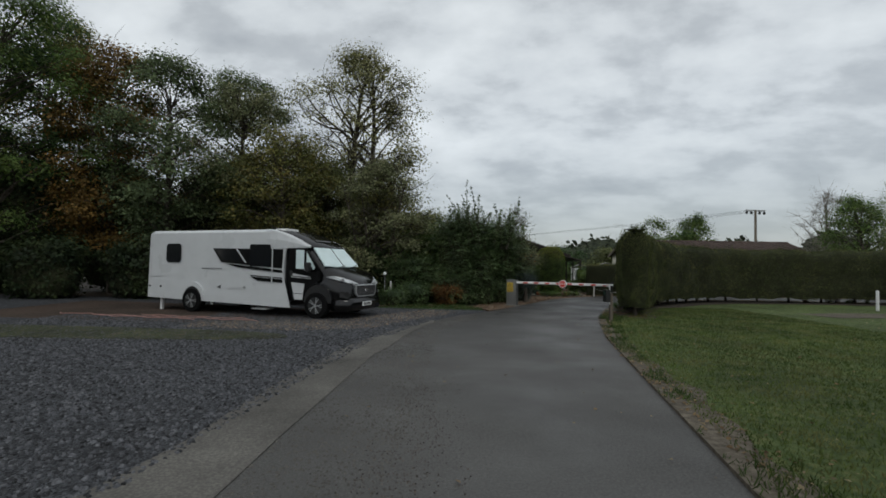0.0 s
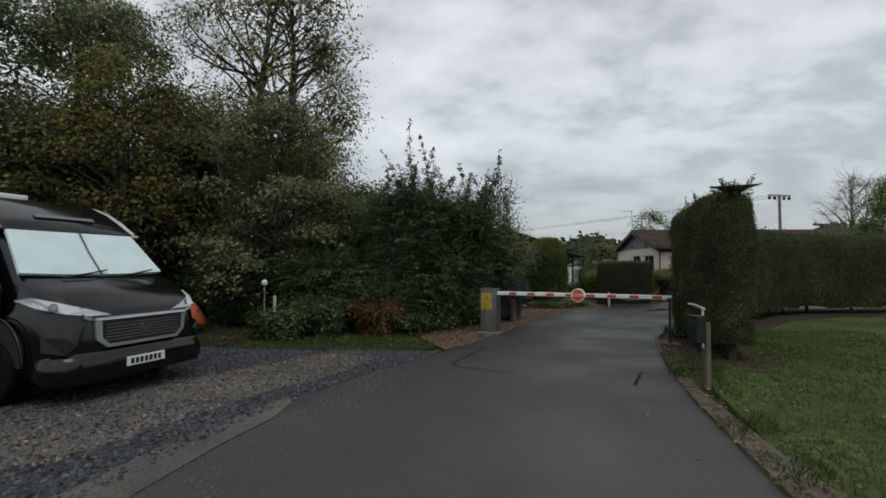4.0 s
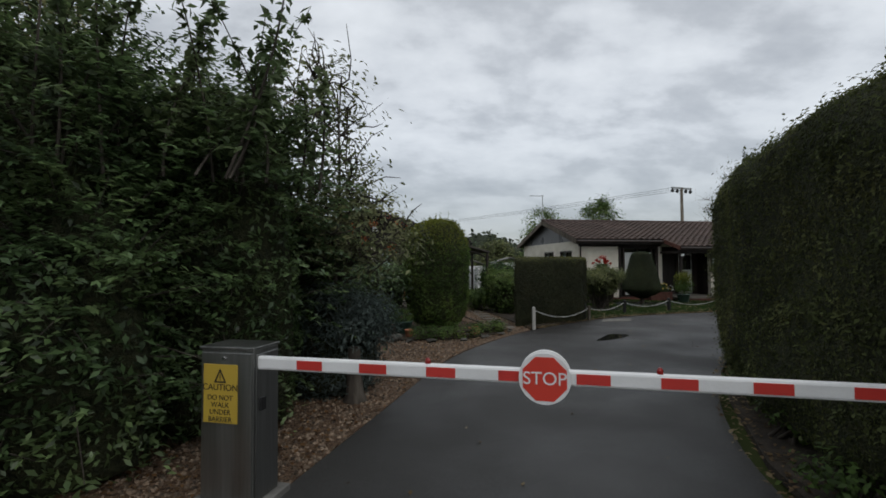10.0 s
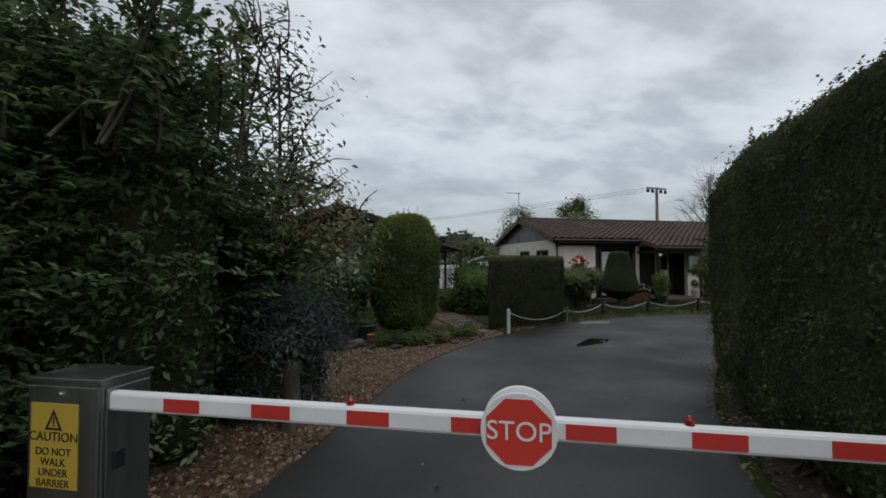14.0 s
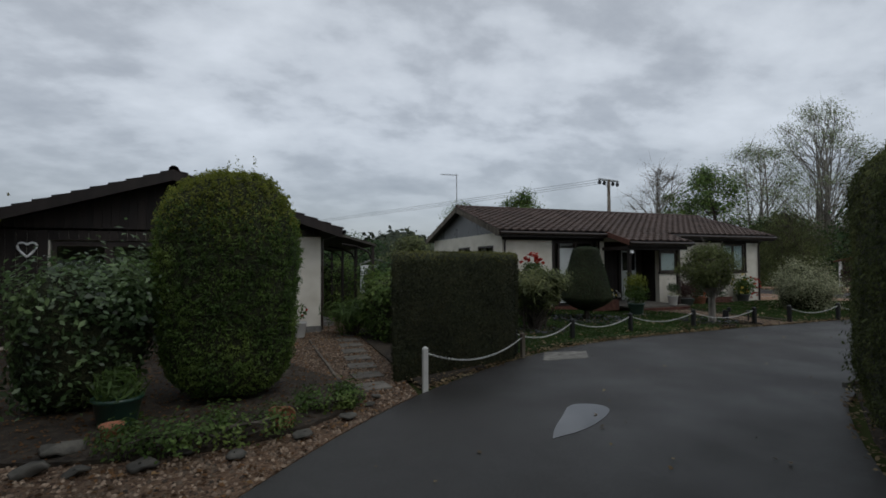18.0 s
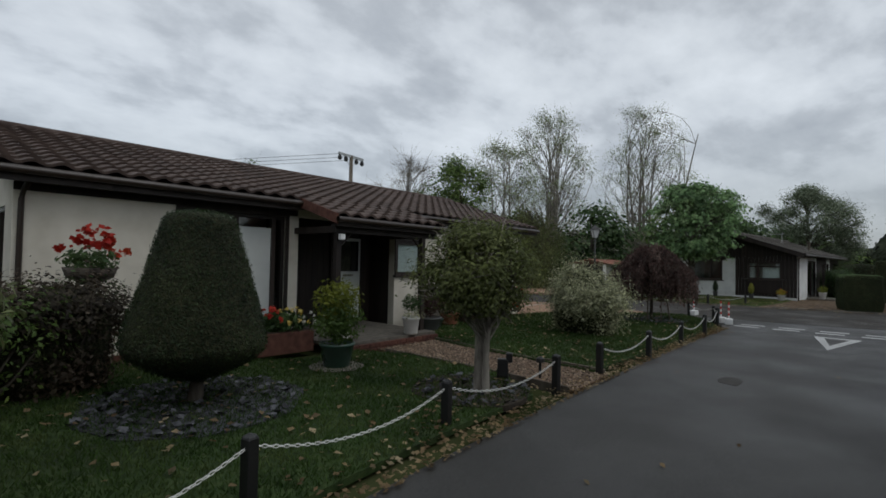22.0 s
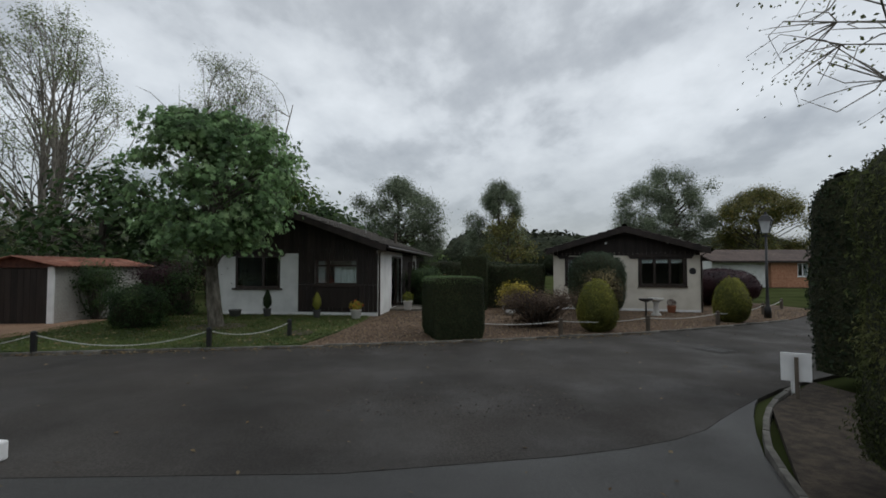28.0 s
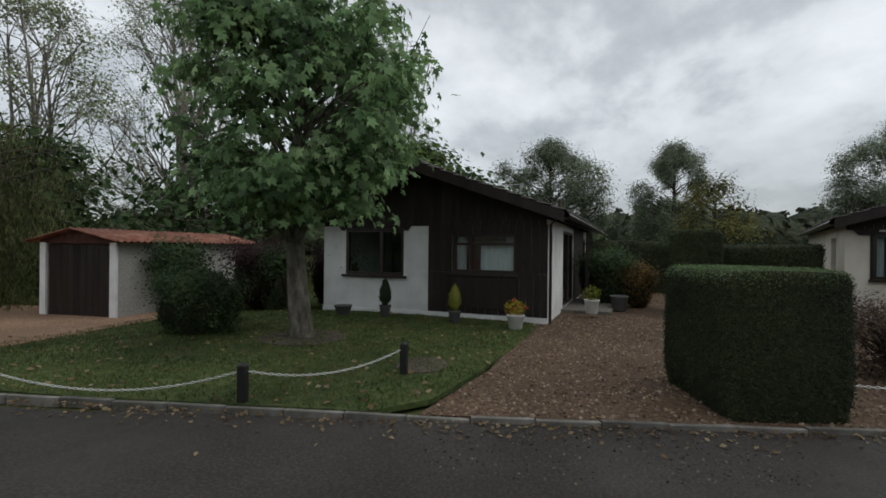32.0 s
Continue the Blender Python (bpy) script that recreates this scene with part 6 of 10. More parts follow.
    bm.faces.new(a); bm.faces.new(list(reversed(b)))
    for i in range(4):
        bm.faces.new([a[i], b[i], b[(i + 1) % 4], a[(i + 1) % 4]])
    bmesh.ops.recalc_face_normals(bm, faces=bm.faces)
    part("canopy_roof", bm, M["tile_far"], can)
    for y in (0.4, 2.4, 4.4, 6.4):
        part("canopy_post", B(L + 1.38, L + 1.46, y - 0.04, y + 0.04, 0, 2.16), M["dark_wood"], can)
        v, q = tube_np([(L + 1.42, y, 1.75), (L + 1.3, y, 2.0), (L + 1.0, y, 2.14), (L + 0.6, y, 2.2)], 0.03, 5)
        mesh_np("bracket", v, q, M["dark_wood"], can)
    part("step", B(L, L + 0.5, 1.0, 2.2, 0.0, 0.14, 0.01), M["concrete"], ob)
    aerial(ob, L / 2 + 0.8, 6.0, ridge - 0.2, 1.0)


house_B()


def house_C():
    L, D, eave, ridge = 5.67, 11.0, 2.36, 3.5
    ob = thing("bungalow", "white bungalow with dark timber gable and panel", "house", (44.0, 34.2, 0), -99.1)
    front = [(0.65, 2.27, 0.95, 2.07), (3.5, 5.0, 1.07, 1.95)]
    right = [(2.3, 4.4, 0.12, 2.1), (7.4, 8.2, 1.0, 2.0)]
    house_shell(ob, L, D, eave - 0.1, ridge, M["render_white"], M["tile_far"], front, right, ())
    z_at = gable_roof_front(ob, L, D, eave, ridge, M["tile_far"], 0.4, 0.5, keep=120)
    boards(ob, 0.02, L - 0.02, 2.14, 2.2, pitch=0.16, top=lambda u: z_at(u) - 0.14)
    boards(ob, 2.92, L + 0.01, 0.16, 1.075, pitch=0.15)
    boards(ob, 2.92, 3.51, 1.08, 2.14, pitch=0.15)
    boards(ob, 4.99, L + 0.01, 1.08, 2.14, pitch=0.15)
    boards(ob, 3.51, 4.99, 1.945, 2.14, pitch=0.15)
    part("dark_panel", B(3.5, 5.0, -0.045, -0.022, 0.28, 0.98, 0.004), M["dark_wood"], ob)
    for u in (0.45, 2.2):
        part("lintel_end", extrude_xz([(u, 2.15), (u + 0.28, 2.15), (u + 0.18, 2.03), (u + 0.1, 2.03)], -0.04, -0.002), M["dark_wood"], ob)
    part("lintel", B(0.55, 2.4, -0.05, -0.002, 2.07, 2.16), M["dark_wood"], ob)
    window_in(ob, 0.65, 2.27, 0.95, 2.07, [0, 0.62, 1], curtains=False)
    window_in(ob, 3.5, 5.0, 1.07, 1.95, [0, 0.3, 1], transom=1.72)
    v = np.linspace(4.15, 4.9, 20)
    drop = np.concatenate([np.c_[v, 0.14 + 0.02 * np.sin(np.arange(20) * 1.9), np.full(20, 1.12)], np.c_[v, 0.14 + 0.02 * np.sin(np.arange(20) * 1.9), np.full(20, 1.72)]])
    i = np.arange(19)
    mesh_np("net_curtain", drop, np.stack([i, i + 1, i + 21, i + 20], -1), M["curtain"], ob, "white net curtain", True)
    part("plinth", B(-0.01, L + 0.01, -0.025, 0.0, 0.0, 0.14), M["white_paint"], ob)
    side = Matrix(((0, -1, 0, L), (1, 0, 0, 0), (0, 0, 1, 0), (0, 0, 0, 1)))
    window_in(ob, 2.3, 4.4, 0.12, 2.1, [0, 0.5, 1], side, curtains=False, sill=False)
    window_in(ob, 7.4, 8.2, 1.0, 2.0, [0, 1], side)
    boards(ob, 4.5, 7.2, 0.1, 2.25, side, pitch=0.16)
    boards(ob, 8.4, D, 0.1, 2.25, side, pitch=0.16)
    part("patio_step", B(L, L + 1.2, 2.0, 5.0, 0.0, 0.12, 0.01), M["slab"], ob)
    mesh_np("downpipe", *tube_np([(L + 0.05, 0.06, 0.03), (L + 0.05, 0.06, 2.15), (L + 0.2, 0.02, 2.28)], 0.032, 8), M["pvc_brown"], ob, smooth=True)
    mesh_np("flue", *tube_np([(L - 0.7, 6.5, 2.6), (L - 0.7, 6.5, 3.3)], 0.07, 8), M["timber"], ob, smooth=True)
    aerial(ob, L / 2 + 1.1, 5.0, ridge - 0.35, 0.6)


house_C()


def house_D():
    L, D, eave, ridge = 5.3, 10.0, 2.36, 3.2
    ob = thing("bungalow", "cream bungalow with a dark timber gable behind clipped yews", "house", (45.82, 21.8, 0), -110.7)
    front = [(0.5, 1.6, 1.0, 2.05), (3.22, 4.78, 1.0, 2.05)]
    house_shell(ob, L, D, eave - 0.1, ridge, M["render_cream"], M["tile_far"], front, (), [(1.5, 2.6, 1.0, 2.0)])
    z_at = gable_roof_front(ob, L, D, eave, ridge, M["tile_far"], 0.24, 0.5, keep=120)
    boards(ob, 0.02, L - 0.02, 2.14, 2.2, pitch=0.16, top=lambda u: z_at(u) - 0.14)
    window_in(ob, 0.5, 1.6, 1.0, 2.05, [0, 0.5, 1], surround=0.05)
    window_in(ob, 3.22, 4.78, 1.0, 2.05, [0, 0.33, 0.67, 1], surround=0.06, curtains=False)
    for a, b in ((3.3, 3.68), (3.8, 4.2), (4.32, 4.7)):
        part("roller_blind", B(a, b, 0.12, 0.13, 1.85, 2.0), M["white_paint"], ob)
    part("plinth", B(-0.01, L + 0.01, -0.025, 0.0, 0.0, 0.12), M["white_paint"], ob)
    p = part("wall_plaque", turned([(0.11, 0), (0.12, 0.01), (0.10, 0.025)], 20), M["black_paint"], ob, "round dark wall plaque")
    p.matrix_basis = pose(5.03, 0.0, 1.55, 90, 0, 0)
    mesh_np("downpipe", *tube_np([(L + 0.02, -0.05, 0.03), (L + 0.02, -0.05, 2.1), (L + 0.2, -0.3, 2.28)], 0.032, 8), M["pvc_brown"], ob, smooth=True)
    part("lintel", B(3.0, 5.0, -0.07, -0.002, 2.06, 2.2, 0.006), M["dark_wood"], ob)
    for u in (0.28, 2.92, 4.75):
        part("lintel_end", extrude_xz([(u - 0.15, 2.16), (u + 0.35, 2.16), (u + 0.24, 2.02), (u - 0.04, 2.02)], -0.06, -0.003), M["dark_wood"], ob)
    for u in (2.0, 4.2):
        o = part("spot_lamp", turned([(0.03, 0), (0.05, 0.06), (0.05, 0.08)], 12), M["white_paint"], ob)
        o.matrix_basis = pose(u, -0.02, 2.62, 90, 0, 0)


house_D()


def house_E():
    ob = thing("bungalow", "orange brick bungalow with brown roof farther along the road", "house", (66.7, -3.6, 0.0), -97)
    L, D, eave, ridge = 14.0, 7.0, 2.3, 3.4
    front = [(2.2, 3.1, 0.95, 2.1), (9.0, 10.2, 0.95, 2.1)]
    house_shell(ob, L, D, eave, ridge, M["brick_orange"], M["tile_brown"], front)
    window_in(ob, 2.2, 3.1, 0.95, 2.1, [0, 0.5, 1], frame_m=M["white_paint"])
    window_in(ob, 9.0, 10.2, 0.95, 2.1, [0, 0.5, 1], frame_m=M["white_paint"])
    mid, run = D / 2, D / 2 + 0.5
    for sgn in (-1, 1):
        y_e = mid + sgn * run
        bm = bmesh.new()
        pts = [(mid, ridge), (y_e, eave), (y_e, eave - 0.12), (mid, ridge - 0.12)]
        a = [bm.verts.new((-5.2, y, z)) for y, z in pts]
        b = [bm.verts.new((L + 0.5, y, z)) for y, z in pts]
        bm.faces.new(a); bm.faces.new(list(reversed(b)))
        for i in range(4):
            bm.faces.new([a[i], b[i], b[(i + 1) % 4], a[(i + 1) % 4]])
        bmesh.ops.recalc_face_normals(bm, faces=bm.faces)
        part("roof_slope", bm, M["tile_brown"], ob)
    part("wing_wall", B(-4.8, -0.01, 0.4, D - 0.4, 0, 2.3), M["render_white"], ob, "white rendered wing")
    part("fascia", B(-5.2, L + 0.5, -0.54, -0.5, eave - 0.16, eave), M["dark_wood"], ob)


house_E()


def garage():
    ob = thing("garage", "roughcast garage with rusty red corrugated roof", "garage", (41.15, 37.55, 0), 0)
    # local: x into depth, y along the front
    W, D, h = 2.05, 4.6, 1.66
    part("wall", B(0, D, 0, 0.15, 0, h), M["roughcast"], ob)
    part("wall", B(0, D, W - 0.15, W, 0, h), M["roughcast"], ob)
    part("wall", B(D - 0.15, D, 0.15, W - 0.15, 0, h), M["roughcast"], ob)
    part("corner_post", B(-0.05, 0.0, -0.01, 0.16, 0, h), M["white_paint"], ob)
    part("corner_post", B(-0.05, 0.0, W - 0.16, W, 0, h), M["white_paint"], ob)
    door = new("garage_door"); door.parent = ob
    for k in range(10):
        part("door_board", B(0.02, 0.07, 0.17 + k * 0.171, 0.17 + k * 0.171 + 0.163, 0.04, h - 0.03), M["dark_wood"], door)
    part("gable_board", B(-0.04, 0.02, 0.0, W, h - 0.02, h + 0.1), M["brick_red"], ob)
    mid = W / 2
    for sgn in (-1, 1):
        n = 60
        x = np.linspace(-0.25, D + 0.2, n * 2)
        z = 0.025 * np.sin(np.arange(n * 2) * np.pi / 2)
        y0, y1 = mid, mid + sgn * (mid + 0.22)
        v = np.concatenate([np.c_[x, np.full(2 * n, y0), h + 0.3 + z], np.c_[x, np.full(2 * n, y1), h + 0.02 + z]])
        i = np.arange(2 * n - 1)
        o = mesh_np("roof_sheet", v, np.stack([i, i + 1, i + 2 * n + 1, i + 2 * n], -1), M["sheet_red"], ob, smooth=True)
        o.modifiers.new("thickness", "SOLIDIFY").thickness = 0.012
    bm = bmesh.new()
    pts = [(0.0, h + 0.1), (W, h + 0.1), (mid, h + 0.3)]
    a = [bm.verts.new((-0.02, y, z)) for y, z in pts]
    b = [bm.verts.new((0.04, y, z)) for y, z in pts]
    bm.faces.new(a); bm.faces.new(list(reversed(b)))
    for i in range(3):
        bm.faces.new([a[i], b[i], b[(i + 1) % 3], a[(i + 1) % 3]])
    bmesh.ops.recalc_face_normals(bm, faces=bm.faces)
    part("gable_board", bm, M["brick_red"], ob)
    part("floor_slab", B(0.0, D, 0.1, W - 0.1, -0.05, 0.03), M["concrete"], ob)


garage()

# ---- hedges and clipped shrubs ----
LONG_HEDGE = [(6.55, 16.15), (6.9, 17.4), (7.66, 19.1), (8.72, 20.82), (10.57, 22.67), (12.2, 23.89), (14.0, 24.7), (18, 25.0), (22, 24.95), (25.57, 24.55), (29.1, 23.8), (30.3, 23.35)]
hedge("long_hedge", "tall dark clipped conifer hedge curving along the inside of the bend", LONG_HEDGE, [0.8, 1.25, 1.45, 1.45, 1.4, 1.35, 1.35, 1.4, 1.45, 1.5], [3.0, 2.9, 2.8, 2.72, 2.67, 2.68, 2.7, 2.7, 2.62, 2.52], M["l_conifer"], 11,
      bottom=0.28, density=1750, size=0.04, bump=0.13, corner=0.42, sprigs=160, tufts=3600, shy=20, aspect=0.36, core=M["shaded_core"])
hedge("side_hedge", "tall dark hedge along the side road", [(33.1, 21.6), (33.9, 18.5), (35.4, 14.5), (38.5, 8)], 1.1, [2.95, 2.9], M["l_hedge_dark"], 16, bottom=0.25, density=500, size=0.07, bump=0.08, corner=0.35, core=M["shaded_core"])
rng = rng_of(5)
seg = np.array(LONG_HEDGE)
for k in range(26):
    s = (k + 0.5) / 26 * (len(seg) - 1)
    i = int(s)
    p = seg[i] + (seg[i + 1] - seg[i]) * (s - i)
    v, q = tube_np([(p[0], p[1], -0.02), (p[0] + rng.normal() * 0.06, p[1] + rng.normal() * 0.06, 0.6)], [0.06, 0.045], 7)
    tagged(mesh_np("hedge_stem", v, q, M["bark"], None, "bare brown stem at the foot of the hedge", True), category="hedge stem", group="stems of the long hedge")
hedge("box_hedge", "large square clipped hedge with a browned face", [(8.72, 28.76), (11.15, 29.47)], 0.8, 1.84, M["l_box"], 12, density=2400, size=0.034, bump=0.03, corner=0.12, core=M["shaded_core"], slant=1.27, top_leaf=M["l_box_lit"])
hedge("box_hedge", "dark green block of clipped hedge at the kerb", [(37.8, 26.33), (39.2, 26.6)], 1.2, 1.42, M["l_hedge_dark"], 13, density=3400, size=0.025, bump=0.02, corner=0.1, core=M["shaded_core"], top_leaf=M["l_block_lit"])
hedge("box_hedge", "tall clipped hedge block beside the bungalow", [(45.3, 25.05), (46.6, 24.9)], 1.0, 2.08, M["l_hedge_dark"], 14, density=1200, size=0.045, bump=0.02, corner=0.07, core=M["shaded_core"])
hedge("back_hedge", "dark hedge closing the gardens behind the bungalows", [(52.6, 28.4), (52.3, 22.5)], 0.9, 1.95, M["l_hedge_dark"], 17, density=300, size=0.1, bump=0.12, core=M["shaded_core"])
hedge("back_hedge", "dark hedge between the two gardens", [(46.8, 24.4), (46.35, 22.05)], 0.7, 1.78, M["l_hedge_dark"], 15, density=700, size=0.06, bump=0.05, corner=0.15, core=M["shaded_core"])
topiary("dome_topiary", "tall rounded clipped conifer, bright lime green at the top", (6.32, 28.5, 0.05), [(0.5, 0.1), (0.68, 0.3), (0.76, 0.7), (0.8, 1.2), (0.8, 1.7), (0.78, 2.1), (0.67, 2.44), (0.45, 2.68), (0.06, 2.8)], M["l_dome"], 21,
        density=1800, size=0.045, stem=(0.09, 0.4), bark=M["bark"], core=M["shaded_core"], top_leaf=M["l_lime"], top_from=2.2, blend=0.2, tufts=2600, sprigs=7, aspect=0.34)
topiary("cone_topiary", "dark clipped yew cone with a flat top", (15.7, 32.95, 0.06), [(0.08, 0.24), (0.26, 0.3), (0.52, 0.42), (0.69, 0.55), (0.72, 0.63), (0.7, 0.76), (0.65, 0.95), (0.59, 1.16), (0.53, 1.37), (0.47, 1.58), (0.41, 1.78), (0.36, 1.95), (0.32, 2.03), (0.03, 2.06)], M["l_hedge_dark"], 22,
        density=2600, size=0.03, bump=0.025, stem=(0.07, 0.5), bark=M["bark"], core=M["shaded_core"])
# leaves turn from green to gold above about 0.55 m, mixed at random
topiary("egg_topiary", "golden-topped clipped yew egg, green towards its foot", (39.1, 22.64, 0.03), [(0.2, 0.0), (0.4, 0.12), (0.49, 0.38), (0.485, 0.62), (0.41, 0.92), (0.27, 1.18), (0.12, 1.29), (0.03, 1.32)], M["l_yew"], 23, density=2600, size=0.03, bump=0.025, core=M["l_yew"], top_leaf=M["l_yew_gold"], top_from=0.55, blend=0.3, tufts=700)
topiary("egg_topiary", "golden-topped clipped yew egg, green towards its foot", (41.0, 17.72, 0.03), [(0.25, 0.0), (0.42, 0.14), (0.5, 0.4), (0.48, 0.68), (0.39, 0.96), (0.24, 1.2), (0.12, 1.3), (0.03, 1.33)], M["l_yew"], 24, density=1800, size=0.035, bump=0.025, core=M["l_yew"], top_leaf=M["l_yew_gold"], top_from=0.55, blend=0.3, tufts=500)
topiary("dome_topiary", "large dark domed yew before the window", (42.62, 21.28, 0.03), [(0.5, 0.1), (0.78, 0.4), (0.9, 0.9), (0.9, 1.4), (0.76, 1.82), (0.45, 2.06), (0.04, 2.12)], M["l_yew_blue"], 25, density=1100, size=0.05, bump=0.04, core=M["shaded_core"], tufts=900, aspect=0.3)
topiary("dome_topiary", "purple-leaved rounded shrub by the bungalow", (47.9, 13.6, 0.03), [(0.8, 0.05), (1.5, 0.4), (1.7, 0.8), (1.5, 1.25), (0.8, 1.5), (0.05, 1.6)], M["l_purple"], 26, density=350, size=0.08, bump=0.1)
topiary("ball_topiary", "dark green clipped ball by the road", (50.5, 10.5, 0.03), [(0.3, 0.05), (0.6, 0.3), (0.7, 0.6), (0.6, 0.95), (0.3, 1.15), (0.04, 1.2)], M["l_hedge_dark"], 27, density=500, size=0.06)
# loose shrubs
bush("round_shrub", "dense dark evergreen shrub in the bed", (4.75, 28.6, 0.05), (0.85, 0.8, 1.75), M["l_shiny"], 31, clumps=44, per=160, leaf_size=0.085, clump_r=0.34, core=M["shaded_core"], lift=0.05)
bush("variegated_shrub", "cream-edged variegated shrub on the lawn", (24.2, 31.95, 0.05), (0.98, 0.98, 1.8), M["l_var"], 32, clumps=100, per=220, leaf_size=0.068, clump_r=0.29, aspect=0.42, core=M["shaded_core"], flat=0.95, dome=1.6)
bush("standard_shrub", "round-headed grey-green shrub on short stems", (13.05, 31.65, 0.06), (0.84, 0.8, 0.82), M["l_olive"], 33, clumps=80, per=120, leaf_size=0.17, clump_r=0.2, aspect=0.18, core=M["shaded_core"], lift=0.62, flat=0.8)
bush("golden_shrub", "yellow-leaved shrub at the corner of the lawn", (13.0, 34.3, 0.05), (1.0, 0.8, 1.5), M["l_gold"], 34, clumps=60, per=150, leaf_size=0.075, clump_r=0.25, core=M["shaded_core"])
bush("dark_shrub", "low dark shrub beside the parked van", (2.98, 28.8, 0.05), (0.45, 0.45, 0.75), M["l_shiny"], 36, clumps=30, per=140, leaf_size=0.06, clump_r=0.2, core=M["shaded_core"])
bush("path_shrub", "tall mixed shrubs beside the stepping-stone path", (9.5, 32.0, 0.03), (0.6, 1.3, 1.6), M["l_mid"], 37, clumps=44, per=120, leaf_size=0.09, clump_r=0.28, core=M["shaded_core"])
bush("path_shrub", "dark evergreen shrub at the end of the path", (10.6, 35.2, 0.03), (1.1, 0.9, 1.9), M["l_dark"], 138, clumps=44, per=120, leaf_size=0.09, clump_r=0.32, core=M["shaded_core"])
bush("path_shrub", "rounded green shrub before the sheds", (13.5, 39.5, 0.0), (0.9, 0.9, 1.35), M["l_dark"], 139, clumps=44, per=110, leaf_size=0.1, clump_r=0.34, core=M["shaded_core"])
bush("path_shrub", "rounded green shrub before the sheds", (9.6, 41.0, 0.0), (1.6, 1.0, 2.0), M["l_mid"], 140, clumps=44, per=110, leaf_size=0.11, clump_r=0.36, core=M["shaded_core"])
bush("strap_plant", "clump of strap-leaved plants by the path", (8.9, 33.0, 0.03), (0.45, 0.7, 0.75), M["l_mid"], 38, clumps=24, per=60, leaf_size=0.3, clump_r=0.24, aspect=0.1)
bush("fuchsia", "dark red-leaved shrub below the flower stand", (14.75, 34.45, 0.05), (0.85, 0.5, 1.4), M["l_fuchsia"], 151, clumps=80, per=110, leaf_size=0.06, clump_r=0.22, core=M["shaded_core"])
bush("rose_bush", "thin rose bush beside the bungalow wall", (14.0, 34.0, 0.05), (0.9, 0.5, 1.25), M["l_mid"], 39, clumps=30, per=60, leaf_size=0.07, clump_r=0.26)
bush("round_shrub", "dark rounded shrub by the garage", (40.3, 34.75, 0.05), (0.9, 0.9, 1.2), M["l_dark"], 40, clumps=50, per=150, leaf_size=0.06, clump_r=0.26, core=M["shaded_core"])
bush("brown_shrub", "twiggy brown-leaved shrub behind the chain", (40.1, 23.95, 0.03), (0.85, 1.3, 1.0), M["l_brown"], 41, clumps=150, per=70, leaf_size=0.05, clump_r=0.25, dome=1.0, flat=0.35)
bush("spotted_shrub", "speckled yellow-brown upright shrub", (41.15, 21.75, 0.03), (0.5, 0.6, 1.95), M["l_spot"], 42, clumps=90, per=110, leaf_size=0.07, clump_r=0.2, core=M["shaded_core"], dome=1.9)
bush("golden_shrub", "pale yellow-leaved shrub in a tub", (44.0, 23.75, 0.33), (0.6, 0.6, 0.72), M["l_gold"], 43, clumps=30, per=55, leaf_size=0.13, clump_r=0.24)
bush("garage_climber", "dark ivy sprawling over the garage wall", (42.6, 37.3, 0.03), (0.9, 0.35, 1.9), M["l_dark"], 44, clumps=36, per=120, leaf_size=0.08, clump_r=0.3)
bush("copper_shrub", "dark brownish hedge shrub behind the sycamore", (44.2, 36.0, 0.03), (1.2, 0.9, 1.9), M["l_purple"], 45, clumps=50, per=130, leaf_size=0.07, clump_r=0.4, core=M["shaded_core"])
bush("copper_shrub", "dark coppery shrub beside the bungalow wall", (45.1, 34.35, 0.03), (0.9, 0.8, 1.8), M["l_purple"], 152, clumps=50, per=130, leaf_size=0.07, clump_r=0.35, core=M["shaded_core"])
bush("copper_shrub", "dark green climber on the fence", (43.6, 35.0, 0.03), (0.6, 0.5, 1.7), M["l_dark"], 46, clumps=26, per=120, leaf_size=0.08, clump_r=0.3)
# laurels, brambles and saplings by the barrier
for k, (x, y, rx, ry, h, mat) in enumerate(((0.9, 21.3, 1.7, 1.3, 4.2, "l_shiny"), (2.4, 21.9, 1.2, 1.1, 4.1, "l_shiny"), (-1.3, 21.0, 1.7, 1.1, 2.2, "l_shiny"), (0.3, 20.25, 1.4, 0.7, 1.35, "l_shiny"), (3.0, 23.3, 0.9, 0.9, 2.7, "l_dark"),
                                           (-3.6, 22.0, 1.8, 1.2, 2.6, "l_dark"), (2.9, 24.4, 0.6, 0.8, 2.4, "l_olive"), (-0.8, 22.8, 1.9, 1.3, 3.5, "l_mid"), (0.9, 22.6, 1.1, 1.0, 4.7, "l_sage"), (1.55, 20.75, 0.9, 0.7, 2.6, "l_shiny"))):
    thicket("laurel_thicket", "dense dark evergreen thicket beside the barrier", (x, y, 0.0), (rx, ry, h), M[mat], 60 + k, 0.082 if x > 0 else 0.1, group="thicket by the barrier")
bush("bracken", "rust-brown dying bracken at the edge of the grass", (0.12, 19.75, 0.02), (0.62, 0.4, 0.8), M["l_fern"], 71, clumps=60, per=90, leaf_size=0.1, clump_r=0.2, aspect=0.3, category="fern")
bush("blue_spruce", "small grey-blue conifer by the drive", (3.6, 22.9, 0.0), (0.75, 0.7, 1.55), M["l_blue"], 72, clumps=110, per=120, leaf_size=0.08, clump_r=0.24, aspect=0.22, core=M["shaded_core"], dome=1.3)
bush("dark_shrub", "dark mixed shrubs behind the patio", (47.4, 27.0, 0.03), (0.9, 0.9, 1.75), M["l_dark"], 47, clumps=50, per=130, leaf_size=0.08, clump_r=0.3, core=M["shaded_core"])
